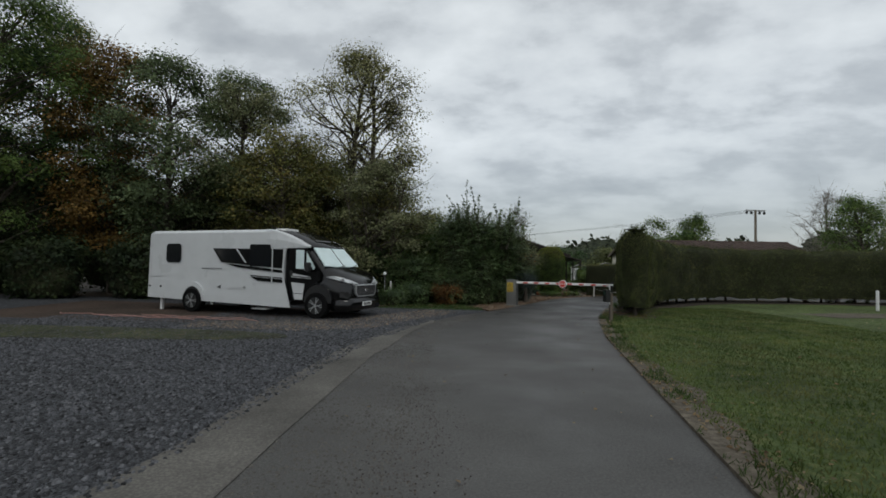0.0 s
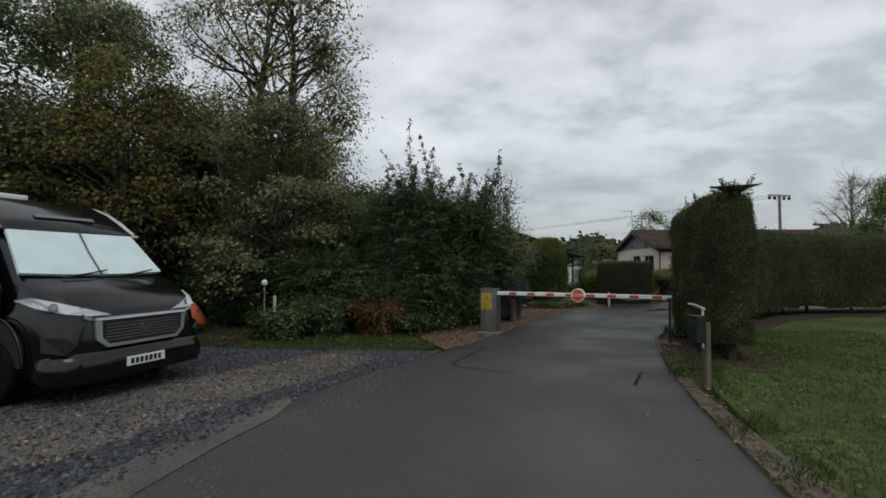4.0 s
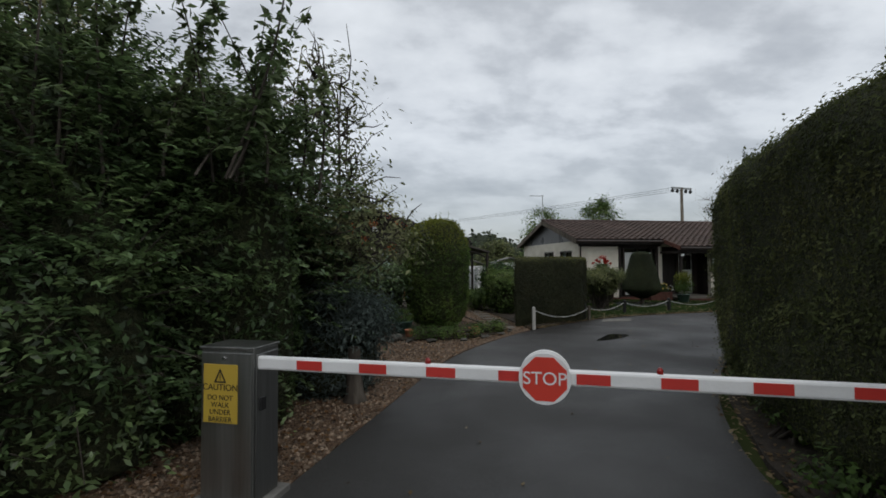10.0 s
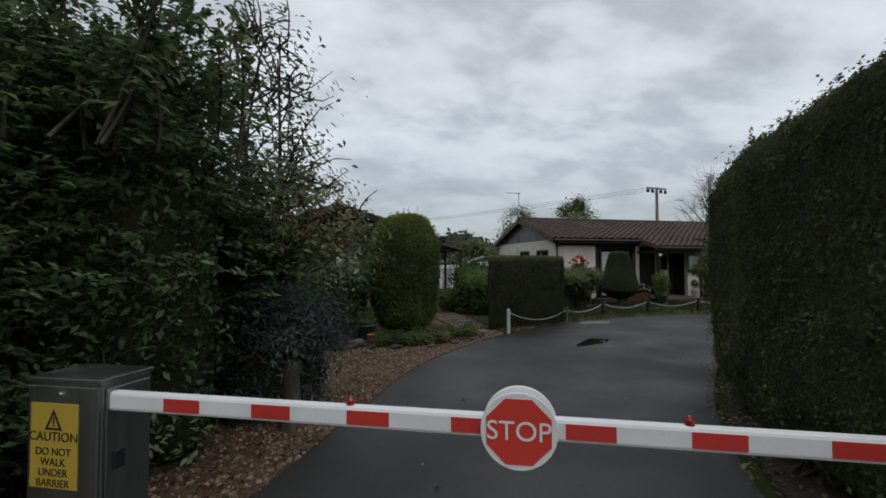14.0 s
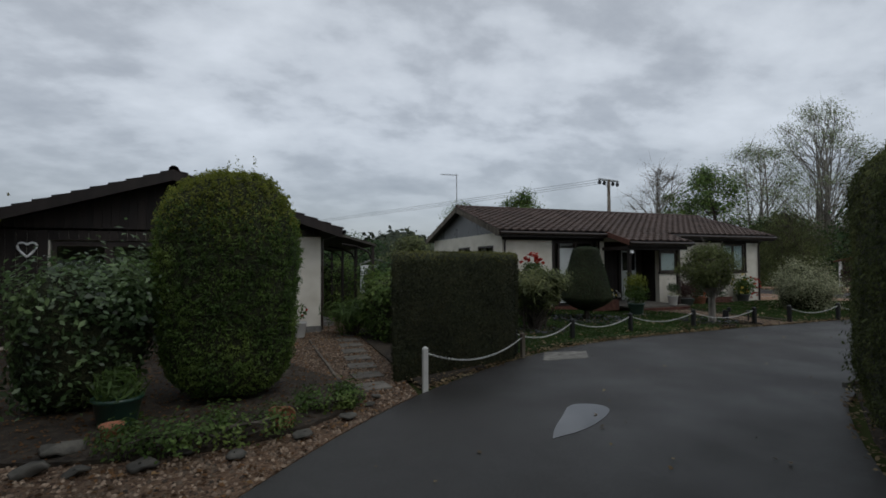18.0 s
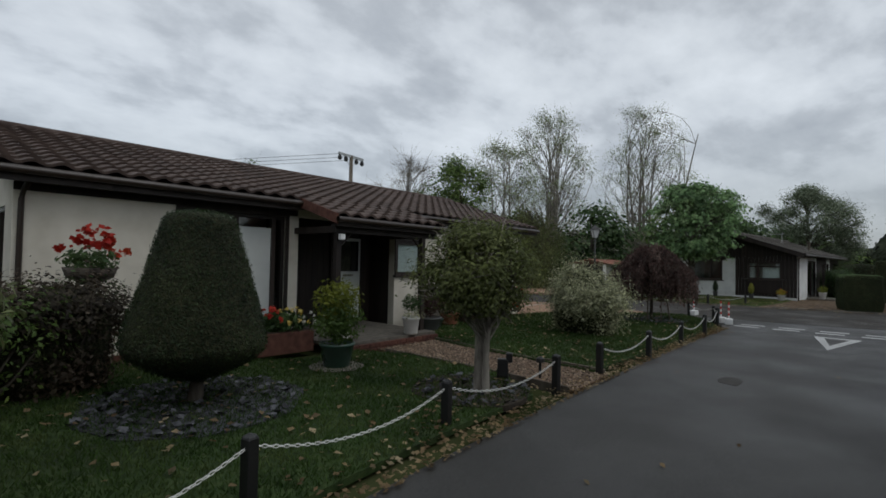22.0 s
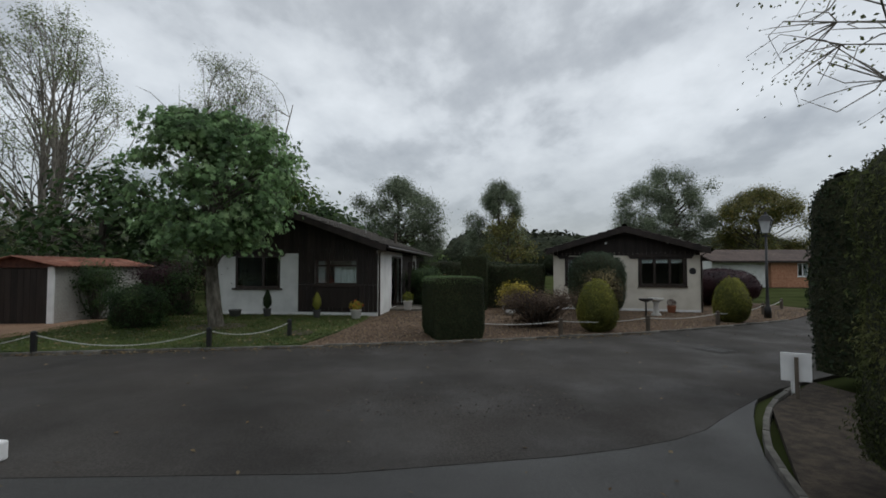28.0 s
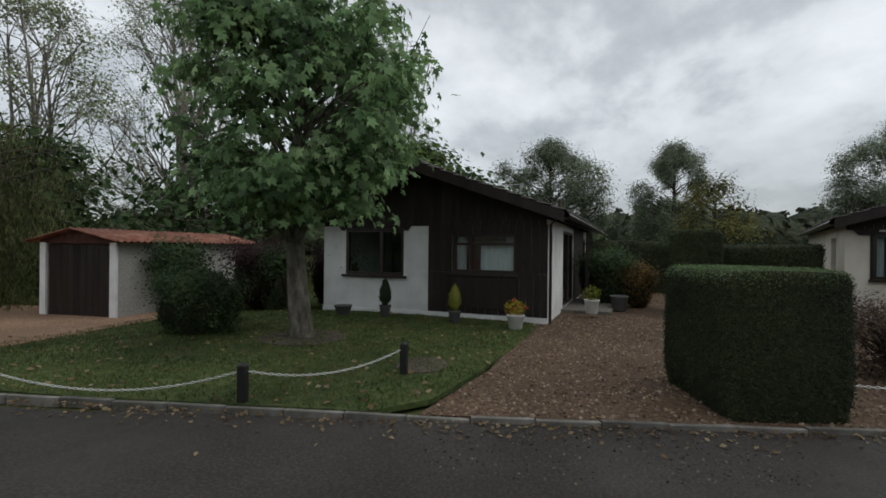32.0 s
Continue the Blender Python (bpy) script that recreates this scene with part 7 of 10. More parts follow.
bush("red_shrub", "rusty-leaved shrub beside the trellis", (46.9, 26.2, 0.03), (0.5, 0.5, 1.3), M["l_orange"], 48, clumps=30, per=110, leaf_size=0.07, clump_r=0.24, core=M["shaded_core"])
bush("dark_shrub", "low evergreen shrubs beside the white post", (-1.05, 19.55, 0.02), (0.7, 0.4, 0.9), M["l_shiny"], 49, clumps=40, per=150, leaf_size=0.08, clump_r=0.25, core=M["shaded_core"])
bush("groundcover", "low grey-green groundcover among stones", (6.2, 26.75, 0.05), (1.0, 0.35, 0.22), M["l_mid"], 73, clumps=40, per=60, leaf_size=0.05, clump_r=0.13)
bush("groundcover", "low grey-green groundcover among stones", (7.4, 27.35, 0.05), (0.5, 0.3, 0.2), M["l_mid"], 74, clumps=24, per=60, leaf_size=0.05, clump_r=0.12)
for k, (x, y) in enumerate(((7.6, 19.9), (8.6, 21.2), (10.0, 22.5), (7.0, 18.9))):
    bush("weeds", "straggly green weeds at the foot of the hedge", (x, y, 0.04), (0.35, 0.3, 0.3), M["l_mid"], 80 + k, clumps=12, per=50, leaf_size=0.06, clump_r=0.12, group="weeds by the hedge", category="weeds")


def shoots(name, label, spots, leaf, seed, size=0.095):
    """Long leafy shoots standing out of the thicket; each shoot a part with its own leaves."""
    rng = rng_of(seed)
    ob = thing(name, label, "shoots")
    for x, y, z in spots:
        for _ in range(3):
            p = np.array([x + rng.normal() * 0.2, y + rng.normal() * 0.2, 2.4])
            e = np.array([x + rng.normal() * 0.36, y + rng.normal() * 0.36, z * rng.uniform(0.84, 1.0)])
            path = curve_between(p, e, rng, 0.05, 9)
            stem = mesh_np("shoot", *tube_np(path, np.linspace(0.016, 0.003, 9), 4), M["bark"], ob)
            n = 120
            f = rng.uniform(0.15, 1, n)
            out = unit(rng.normal(size=(n, 3)) * np.array([1, 1, 0.5]))
            at = np.stack([np.interp(f, np.linspace(0, 1, 9), path[:, i]) for i in range(3)], 1) + out * rng.uniform(0.04, 0.22, (n, 1)) * (1.25 - f[:, None])
            mesh_np("foliage", *leaf_np(rng, at, size, out * 0.4 + np.array([0, 0, 0.8]), 0.6, 0.42), leaf, stem)


shoots("elder_shoots", "tall leafy shoots above the thicket", [(1.2, 20.6, 5.4), (0.75, 21.0, 4.9), (1.8, 20.9, 4.7), (3.0, 20.7, 4.7), (2.5, 21.2, 4.5), (3.2, 21.4, 4.0), (0.0, 21.2, 4.4), (1.5, 21.4, 4.6), (2.2, 20.8, 4.3), (0.4, 20.7, 4.3), (0.9, 20.9, 5.0), (2.75, 21.0, 4.5)], M["l_sage"], 90, size=0.115)

bush("low_shrub", "low leafy shrub at the foot of the white post", (-1.95, 18.98, 0.02), (0.6, 0.35, 0.62), M["l_shiny"], 149, clumps=30, per=130, leaf_size=0.08, clump_r=0.2, core=M["shaded_core"])

# ---- trees ----
belt = [(-16.2, 23.3, 13.0, 3.1, "l_orange"), (-13.2, 22.5, 11.9, 2.9, "l_sage"), (-10.4, 24.5, 11.2, 3.0, "l_hazel"), (-8.0, 23.0, 8.8, 2.6, "l_autumn"), (-6.4, 25.5, 7.8, 2.4, "l_olive"), (-12, 27.5, 13.2, 3.3, "l_sage"),
        (-20, 21, 15.2, 4.0, "l_mid"), (-24, 18, 14, 3.8, "l_olive"), (-3.2, 24.8, 6.4, 2.0, "l_autumn"), (-1.0, 25.5, 5.0, 1.7, "l_olive"), (-22, 26, 15.6, 3.9, "l_autumn"), (-27, 12, 14, 3.8, "l_mid"), (-20.5, 24.6, 14.6, 3.6, "l_dark")]
for k, (x, y, h, r, mat) in enumerate(belt):
    tree("woodland_tree", "dense broadleaf tree turning to autumn colour", "tree", (x, y, 0), h, (r, 2.4, h - 0.6), M["bark"], M[mat], 200 + k, 0.2, clumps=int(30 + r * 17), per=230 if x > -11 else 290, leaf_size=0.135 if x > -11 else 0.15, clump_r=0.8, twigs=2, shape="tall", group="trees behind the motorhome", layer=0.28, sag=0.3)
tree("thinning_tree", "tall tree with thin yellowing leaves over dark forked limbs", "tree", (-5.2, 27.9, 0), 14.5, (3.7, 5.0, 14.2), M["bark"], M["l_pale"], 230, 0.36, clumps=120, per=170, leaf_size=0.15, clump_r=0.8, fork=0.45, shape="round", twigs=5, stems=2, lean=0.5, steep=0.8)
tree("hazel", "spreading hazel with pale yellowing leaves over the shrubs", "tree", (-2.9, 21.9, 0), 6.6, (2.3, 1.0, 6.4), M["bark"], M["l_hazel"], 231, 0.1, clumps=120, per=150, leaf_size=0.11, clump_r=0.6, stems=4, twigs=2, lean=0.3, fork=0.35, layer=0.16, sag=0.3)
for k, (x, y) in enumerate(((-3.9, 23.4), (-7.4, 25.2), (-10.6, 24.4), (-13, 20.6), (-16.5, 19.6), (-20, 18.5), (-24, 14), (-6, 24.5), (-9, 25))):
    bush("undergrowth", "dark undergrowth beneath the trees", (x, y, 0.0), (2.0, 1.1, 2.6), M["l_hedge_dark"], 240 + k, clumps=40, per=90, leaf_size=0.18, clump_r=0.5, core=M["shaded_core"], group="undergrowth", category="undergrowth")
# added dark masses that stand in for deep shade and close sky gaps
for k, (x, y, h) in enumerate(((-4.6, 26.6, 5.2), (-8.5, 27.2, 7.0), (-12.5, 25.8, 7.5), (-16.8, 24.6, 7.5), (-21, 22.8, 7.5), (-25.5, 17.5, 7.5), (-28, 10, 7.5))):
    bush("shade_filler", "tall dark leafy mass filling the deep shade among the trees", (x, y, 0.0), (3.0, 1.5, h), M["l_hedge_dark"], 280 + k, clumps=70, per=90, leaf_size=0.24, clump_r=0.7, core=M["shaded_core"], group="undergrowth", category="undergrowth")
tree("sycamore", "young sycamore with broad green leaves on the lawn", "tree", (40.3, 32.7, 0), 6.3, (2.05, 2.35, 6.15), M["bark_mossy"], M["l_syc"], 250, 0.17, clumps=105, per=120, leaf_size=0.17, clump_r=0.46, fork=0.5, palmate=True, layer=0.26, sag=0.45, twigs=2)
tree("privet_tree", "small round-headed privet tree on leaning stems", "tree", (18.1, 30.85, 0.05), 2.2, (0.66, 1.1, 2.02), M["bark_pale"], M["l_privet"], 251, 0.065, clumps=85, per=190, leaf_size=0.068, clump_r=0.22, stems=3, aspect=0.35, fork=0.5, twigs=1)
weeping("weeping_tree", "small weeping dark red tree in a slate ring", (28.3, 31.58, 0.05), 1.17, 2.3, 0.52, M["l_red"], 252, per=70, size=0.08)
for x, y, dx, dy, h in ((27.91, 31.58, 0.12, 0.02, 0.75), (28.37, 31.07, 0.03, 0.1, 0.55), (27.83, 31.18, 0.0, 0.01, 0.7)):
    tie = thing("tree_stake", "pale wooden stake propping the weeping tree", "stake", (x, y, 0.05), 0, "stakes of the weeping tree")
    mesh_np("stake", *tube_np([(0, 0, -0.05), (dx, dy, h)], 0.022 if dx else 0.012, 8), M["timber"], tie, smooth=True)
tree("poplar", "airy poplar with thin pale leaves", "tree", (54.2, 47.6, 0), 16, (4.5, 2.2, 15.9), M["bark_pale"], M["l_willow"], 253, 0.2, clumps=190, per=95, leaf_size=0.125, clump_r=0.7, shape="tall", stems=7, twigs=4, steep=1.6, group="poplars")
tree("poplar", "airy poplar with thin pale leaves", "tree", (66.3, 42.5, 0), 18, (5.2, 2.4, 18.4), M["bark_pale"], M["l_willow"], 254, 0.22, clumps=190, per=90, leaf_size=0.135, clump_r=0.8, shape="tall", stems=7, twigs=4, steep=1.6, group="poplars")
tree("poplar", "airy poplar with thin pale leaves", "tree", (47.6, 49.0, 0), 12.6, (3.9, 2.0, 12.0), M["bark_pale"], M["l_willow"], 255, 0.18, clumps=110, per=110, leaf_size=0.135, clump_r=0.8, stems=4, twigs=4, steep=1.0, group="poplars")
tree("willow", "weeping willow hanging to the ground", "tree", (40.9, 42.4, 0), 5.4, (2.2, 2.6, 5.2), M["bark"], M["l_olive"], 256, 0.2, clumps=130, per=420, leaf_size=0.13, clump_r=0.75, droop=1.7, aspect=0.2, twigs=1)
tree("field_tree", "round-headed dark green tree", "tree", (42.1, 49.3, 0), 9.4, (2.7, 1.0, 9.3), M["bark"], M["l_mid"], 257, 0.25, clumps=95, per=150, leaf_size=0.2, clump_r=0.85)
tree("field_tree", "round-headed dark green tree behind the roofs", "tree", (32.8, 63.0, 0), 9, (3.0, 1.5, 8.6), M["bark"], M["l_mid"], 258, 0.25, clumps=55, per=190, leaf_size=0.22, clump_r=0.85)
tree("field_tree", "broad green tree behind the bungalow", "tree", (65.5, 28.7, 0), 8.6, (3.7, 1.5, 8.5), M["bark"], M["l_hazed"], 259, 0.28, clumps=120, per=420, leaf_size=0.15, clump_r=0.62, layer=0.5)
tree("field_tree", "uneven dark tree with a leaning crown", "tree", (75.7, 18.7, 0), 10.4, (3.0, 2.2, 10.4), M["bark"], M["l_hazed"], 260, 0.28, clumps=90, per=430, leaf_size=0.15, clump_r=0.6, layer=0.55)
tree("field_tree", "broad oak beyond the bungalows", "tree", (95, -10, 0), 16.5, (7.5, 5, 16), M["bark"], M["l_hazed"], 261, 0.5, clumps=80, per=720, leaf_size=0.24, clump_r=1.1, layer=0.55)
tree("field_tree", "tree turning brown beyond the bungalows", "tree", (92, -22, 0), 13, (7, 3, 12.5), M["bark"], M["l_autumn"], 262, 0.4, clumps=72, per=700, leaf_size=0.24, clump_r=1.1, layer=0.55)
tree("field_tree", "small yellow-brown tree between the gardens", "tree", (55, 21.8, 0), 4.6, (1.5, 1.2, 4.6), M["bark"], M["l_autumn"], 263, 0.12, clumps=34, per=140, leaf_size=0.14, clump_r=0.55)
tree("bare_tree", "leafless pale tree beyond the houses", "tree", (46, 58, 0), 11.6, (3.4, 4, 11.6), M["bark_pale"], M["l_olive"], 264, 0.22, clumps=90, per=0, clump_r=1.0, twigs=10, steep=1.0)
tree("overhanging_tree", "nearly leafless tree arching over the hedge", "tree", (32.3, 18.7, 0), 9.5, (3.9, 3.8, 9.6), M["bark_pale"], M["l_olive"], 266, 0.075, clumps=120, per=42, leaf_size=0.075, clump_r=0.7, twigs=6)
tree("apple_tree", "small fruit tree with yellowing leaves over the drive", "tree", (0.75, 27.35, 0), 4.1, (2.8, 1.9, 3.8), M["bark"], M["l_autumn"], 267, 0.12, clumps=100, per=95, leaf_size=0.115, clump_r=0.5, twigs=1, aspect=0.42)
tree("elder", "thin elder bush leaning out over the drive", "tree", (3.3, 22.9, 0), 4.6, (0.9, 2.2, 4.4), M["bark"], M["l_olive"], 268, 0.06, clumps=40, per=60, leaf_size=0.09, clump_r=0.38, stems=3, aspect=0.4)
# far woods all round
rng = rng_of(300)
v_all = []
for k in range(230):
    a = rng.uniform(0, 2 * np.pi)
    d = rng.uniform(130, 260) if k < 110 else rng.uniform(115, 145)
    v, q = revolved_np([(0.3, 0), (1.0, 0.2), (1.1, 0.5), (0.8, 0.85), (0.1, 1.0)], 12)
    sz = rng.uniform(5, 10)
    v = rough(v * np.array([sz, sz, rng.uniform(6, 11)]), 1.6, 0.35, k) + np.array([20 + d * math.cos(a), 20 + d * math.sin(a), -0.2])
    lv, lq = surface_leaves(rng, v, q, 0.35, 1.9, 1.0, 0.2)
    v_all += [(v, q), (lv, lq)]
ob = mesh_np("far_woods", *join_np(v_all), M["far_wood"], None, "belt of distant trees and hedgerows", False)
tagged(ob, category="woods", kind="stuff")
for k, (x, y, h, r, mat) in enumerate(((40, 92, 11, 5, "l_mid"), (48, 96, 9, 4, "l_dark"), (18, 75, 4.6, 3.5, "l_dark"), (12, 85, 5.4, 4, "l_mid"), (62, 70, 11, 5, "l_mid"), (70, 35, 6, 4, "l_dark"), (80, 30, 6, 5, "l_mid"), (56, 33, 5, 3, "l_dark"), (58, 36, 7, 4, "l_mid"), (24, 72, 4.2, 3, "l_olive"), (50, 42, 6, 3, "l_dark"), (46, 46, 5, 2.5, "l_dark"))):
    tree("far_tree", "distant broadleaf tree among the fields", "tree", (x, y, 0), h, (r, 0.6, h), M["bark"], M[mat], 320 + k, 0.25, clumps=40, per=130, leaf_size=0.36, clump_r=1.2, twigs=1, group="distant trees")

# ---- the barrier ----
def text_mesh(name, words, size, material, parent, at, align="CENTER"):
    cu = bpy.data.curves.new(name, "FONT")
    cu.body, cu.size, cu.align_x, cu.align_y, cu.extrude = words, size, align, "CENTER", 0.001
    tmp = bpy.data.objects.new(name, cu)
    scene.collection.objects.link(tmp)
    me = bpy.data.meshes.new_from_object(tmp.evaluated_get(bpy.context.evaluated_depsgraph_get()))
    bpy.data.objects.remove(tmp)
    bpy.data.curves.remove(cu)
    me.materials.clear()
    ob = link_mesh(name, me, material, parent)
    ob.matrix_basis = at
    return ob


def barrier():
    # cabinet: local x across its front, y into depth
    ob = thing("barrier_cabinet", "brushed steel barrier cabinet with a yellow caution sign", "barrier", (2.665, 20.08, 0.0), -27.5)
    part("base_slab", B(-0.06, 0.48, -0.1, 0.36, -0.02, 0.045, 0.01), M["concrete"], ob)
    part("cabinet_body", B(0, 0.415, 0, 0.29, 0.045, 1.08, 0.006), M["steel"], ob)
    part("cabinet_door", B(0.008, 0.407, -0.012, -0.001, 0.07, 1.06, 0.004), M["steel"], ob)
    part("side_door", B(0.416, 0.426, 0.015, 0.275, 0.07, 1.05, 0.004), M["steel"], ob)
    part("lock", B(0.423, 0.44, 0.05, 0.11, 0.66, 0.75, 0.004), M["black_paint"], ob)
    part("door_lock", turned([(0.014, 0), (0.012, 0.012)], 12), M["chrome"], ob).matrix_basis = pose(0.19, -0.01, 1.02, 90, 0, 0)
    part("cap", B(-0.01, 0.425, -0.015, 0.3, 1.08, 1.1, 0.004), M["steel"], ob)
    sg = new("caution_sign"); sg.parent = ob
    part("sign_plate", B(0.03, 0.30, -0.018, -0.012, 0.58, 0.98, 0.002), M["yellow_sign"], sg, "yellow caution sign with black letters")
    bm = bmesh.new()
    tri, tri2 = [(0.115, 0.855), (0.215, 0.855), (0.165, 0.955)], [(0.133, 0.866), (0.197, 0.866), (0.165, 0.93)]
    for i in range(3):
        q = [bm.verts.new((p[0], -0.02, p[1])) for p in (tri[i], tri[(i + 1) % 3], tri2[(i + 1) % 3], tri2[i])]
        bm.faces.new(q)
    cube(bm, 0.161, 0.169, -0.0205, -0.0195, 0.885, 0.915)
    cube(bm, 0.161, 0.169, -0.0205, -0.0195, 0.872, 0.880)
    part("warning_symbol", bm, M["black_paint"], sg)
    for words, z, s in (("CAUTION", 0.822, 0.062), ("DO NOT", 0.752, 0.05), ("WALK", 0.703, 0.05), ("UNDER", 0.654, 0.05), ("BARRIER", 0.605, 0.05)):
        text_mesh("sign_text", words, s, M["black_paint"], sg, pose(0.165, -0.0195, z, 90, 0, 0))
    # arm
    a, b = np.array([3.14, 19.9, 0.99]), np.array([6.45, 18.12, 1.045])
    L = float(np.linalg.norm(b - a))
    rz = math.degrees(math.atan2(b[1] - a[1], b[0] - a[0]))
    arm = thing("boom_gate", "white barrier boom with red stripes lowered across the drive", "barrier", tuple(a), rz)
    part("arm_tube", B(-0.1, L, -0.03, 0.03, -0.045, 0.045, 0.015), M["white_paint"], arm)
    for k in range(8):
        x = 0.22 + k * 0.452
        if x + 0.187 < L:
            part("red_stripe", B(x, x + 0.187, -0.033, -0.0302, -0.03, 0.03), M["red_paint"], arm)
            part("red_stripe", B(x, x + 0.187, 0.0302, 0.033, -0.03, 0.03), M["red_paint"], arm)
    for x in (0.30 * L, 0.66 * L):
        part("light", turned([(0.018, 0), (0.018, 0.02), (0.008, 0.035)], 10, at=(x, 0, 0.045)), M["lamp_red"], arm)
    disc = new("stop_disc"); disc.parent = arm
    disc.matrix_basis = pose(0.492 * L, -0.05, 0.0, 90, 0, 0)
    part("disc", turned([(0.148, 0.0), (0.15, 0.012), (0.148, 0.018)], 40), M["white_paint"], disc)
    bm = bmesh.new()
    prism(bm, [(0.136 * math.cos(radians(22.5 + 45 * k)), 0.136 * math.sin(radians(22.5 + 45 * k))) for k in range(8)], 0.018, 0.0215)
    part("octagon", bm, M["sign_red"], disc, "red octagon")
    text_mesh("sign_text", "STOP", 0.105, M["white_paint"], disc, pose(0, 0, 0.0225))
    d2 = part("disc", turned([(0.148, 0.0), (0.15, 0.012), (0.148, 0.018)], 40), M["white_paint"], arm)
    d2.matrix_basis = pose(0.492 * L, 0.036, 0.0, -90, 0, 0)
    rest = thing("barrier_rest", "dark steel rest post for the barrier arm", "post", (6.41, 18.14, 0.0), rz)
    part("post", B(-0.024, 0.024, -0.024, 0.024, 0.02, 0.93, 0.005), M["black_paint"], rest)
    part("cradle", B(-0.05, 0.05, -0.055, 0.055, 0.93, 0.985, 0.004), M["black_paint"], rest)
    part("cradle_cheek", B(-0.05, 0.05, 0.045, 0.055, 0.985, 1.13), M["black_paint"], rest)
    part("base_slab", B(-0.2, 0.2, -0.16, 0.16, -0.02, 0.055, 0.01), M["concrete"], rest)


barrier()


def post_box():
    ob = thing("post_box", "black box with a pale lid on a weathered wooden post", "post box", (5.1, 14.73, 0.03), 12)
    part("post", B(0.075, 0.15, -0.05, 0.05, -0.03, 0.85, 0.006), M["timber"], ob)
    part("box_body", B(-0.11, 0.05, -0.09, 0.09, 0.58, 0.95, 0.015), M["black_paint"], ob)
    o = part("lid", B(-0.1, 0.09, -0.06, 0.06, 0.0, 0.015, 0.003), M["white_paint"], ob, "pale sloping lid")
    o.matrix_basis = pose(-0.02, 0, 1.06, 0, 22, 0)
    part("back_plate", B(0.06, 0.08, -0.015, 0.015, 0.5, 1.03, 0.004), M["white_paint"], ob)
    part("slot_plate", B(-0.116, -0.11, -0.06, 0.06, 0.8, 0.9), M["pot_green"], ob)


post_box()


def chain_np(p, q, sag, n=None):
    """A hanging chain of small links between two points."""
    p, q = np.asarray(p, float), np.asarray(q, float)
    far = np.linalg.norm(q - p)
    n = n or int(far / 0.042)
    s = np.linspace(0, 1, n + 1)
    pts = p + (q - p) * s[:, None]
    pts[:, 2] -= sag * 4 * s * (1 - s)
    out = []
    a = np.linspace(0, 2 * np.pi, 9)
    for k in range(n):
        c = (pts[k] + pts[k + 1]) / 2
        t = unit(pts[k + 1] - pts[k])
        side = unit(np.cross(t, [0, 0, 1.0])) if k % 2 else np.cross(unit(np.cross(t, [0, 0, 1.0])), t)
        loop = c + np.cos(a)[:, None] * t * 0.026 + np.sin(a)[:, None] * side * 0.011
        out.append(tube_np(loop, 0.0045, 4))
    return join_np(out)


def chain_fence(posts, height, material, label, chains, group, post_r=0.042, slack=1.0):
    for k, (x, y, *h) in enumerate(posts):
        paint = material[k] if isinstance(material, list) else material
        hh = h[0] if h else height
        ob = thing("fence_post", label, "post", (x, y, 0.0), rng_of(int(x * 7)).uniform(-10, 10), group)
        part("post", B(-post_r, post_r, -post_r, post_r, -0.03, hh, 0.006), paint, ob)
        part("post_cap", turned([(post_r * 1.25, 0), (post_r * 1.1, 0.012), (0.01, 0.03)], 8, at=(0, 0, hh)), paint, ob)
    for i, j in chains:
        a, b = posts[i], posts[j]
        za, zb = (a[2] if len(a) > 2 else height), (b[2] if len(b) > 2 else height)
        v, q = chain_np((a[0], a[1], za - 0.05), (b[0], b[1], zb - 0.05), slack * (0.075 * math.hypot(a[0] - b[0], a[1] - b[1]) + 0.02))
        ob = mesh_np("post_chain", v, q, M["chain"], None, "white plastic chain sagging between the posts", True)
        tagged(ob, category="chain", group=group)


ROW_A = [(11.05, 29.35, 0.45), (13.0, 30.18), (14.95, 30.5), (16.98, 30.45), (18.97, 30.23), (20.35, 30.18), (22.26, 30.0), (24.35, 29.92), (26.46, 29.84), (28.95, 29.95), (29.65, 30.15), (30.72, 31.05)]
chain_fence(ROW_A, 0.46, M["black_paint"], "short black wooden post at the lawn's edge", [(k, k + 1) for k in range(4)] + [(k, k + 1) for k in range(5, 11)], "chain posts before the lawn")
chain_fence([(8.7, 27.78, 0.55), (11.06, 29.1, 0.42)], 0.5, [M["stone_white"], M["timber"]], "short weathered wooden post by the clipped hedge", [(0, 1)], "chain by the clipped hedge", 0.035)
ROW_C = [(36.35, 38.0), (36.55, 34.6), (37.0, 31.54), (38.45, 30.3)]
chain_fence(ROW_C, 0.42, M["black_paint"], "short black wooden post on the lawn", [(0, 1), (1, 2), (2, 3)], "chain posts on the lawn")
ROW_D = [(38.02, 25.84), (38.42, 23.82), (39.05, 21.32), (40.15, 18.72), (43.0, 15.2), (45.4, 12.6)]
chain_fence(ROW_D, 0.42, M["timber"], "short brown wooden post at the gravel's edge", [(k, k + 1) for k in range(5)], "chain posts before the gravel", slack=0.3)
chain_fence([(29.0, 34.8), (28.0, 38.5)], 0.42, M["black_paint"], "short black post by the driveway", [(0, 1)], "chain by the driveway")


def marker_block(x, y, rz):
    ob = thing("marker_block", "white-painted concrete block with a taped red and white stake", "marker", (x, y, 0.0), rz)
    part("block", B(-0.14, 0.14, -0.1, 0.1, 0, 0.17, 0.02), M["white_paint"], ob)
    for k in range(6):
        part("band", turned([(0.022, 0), (0.022, 0.075)], 10, at=(0.0, 0, 0.17 + k * 0.078)), M["red_paint"] if k % 2 else M["white_paint"], ob)


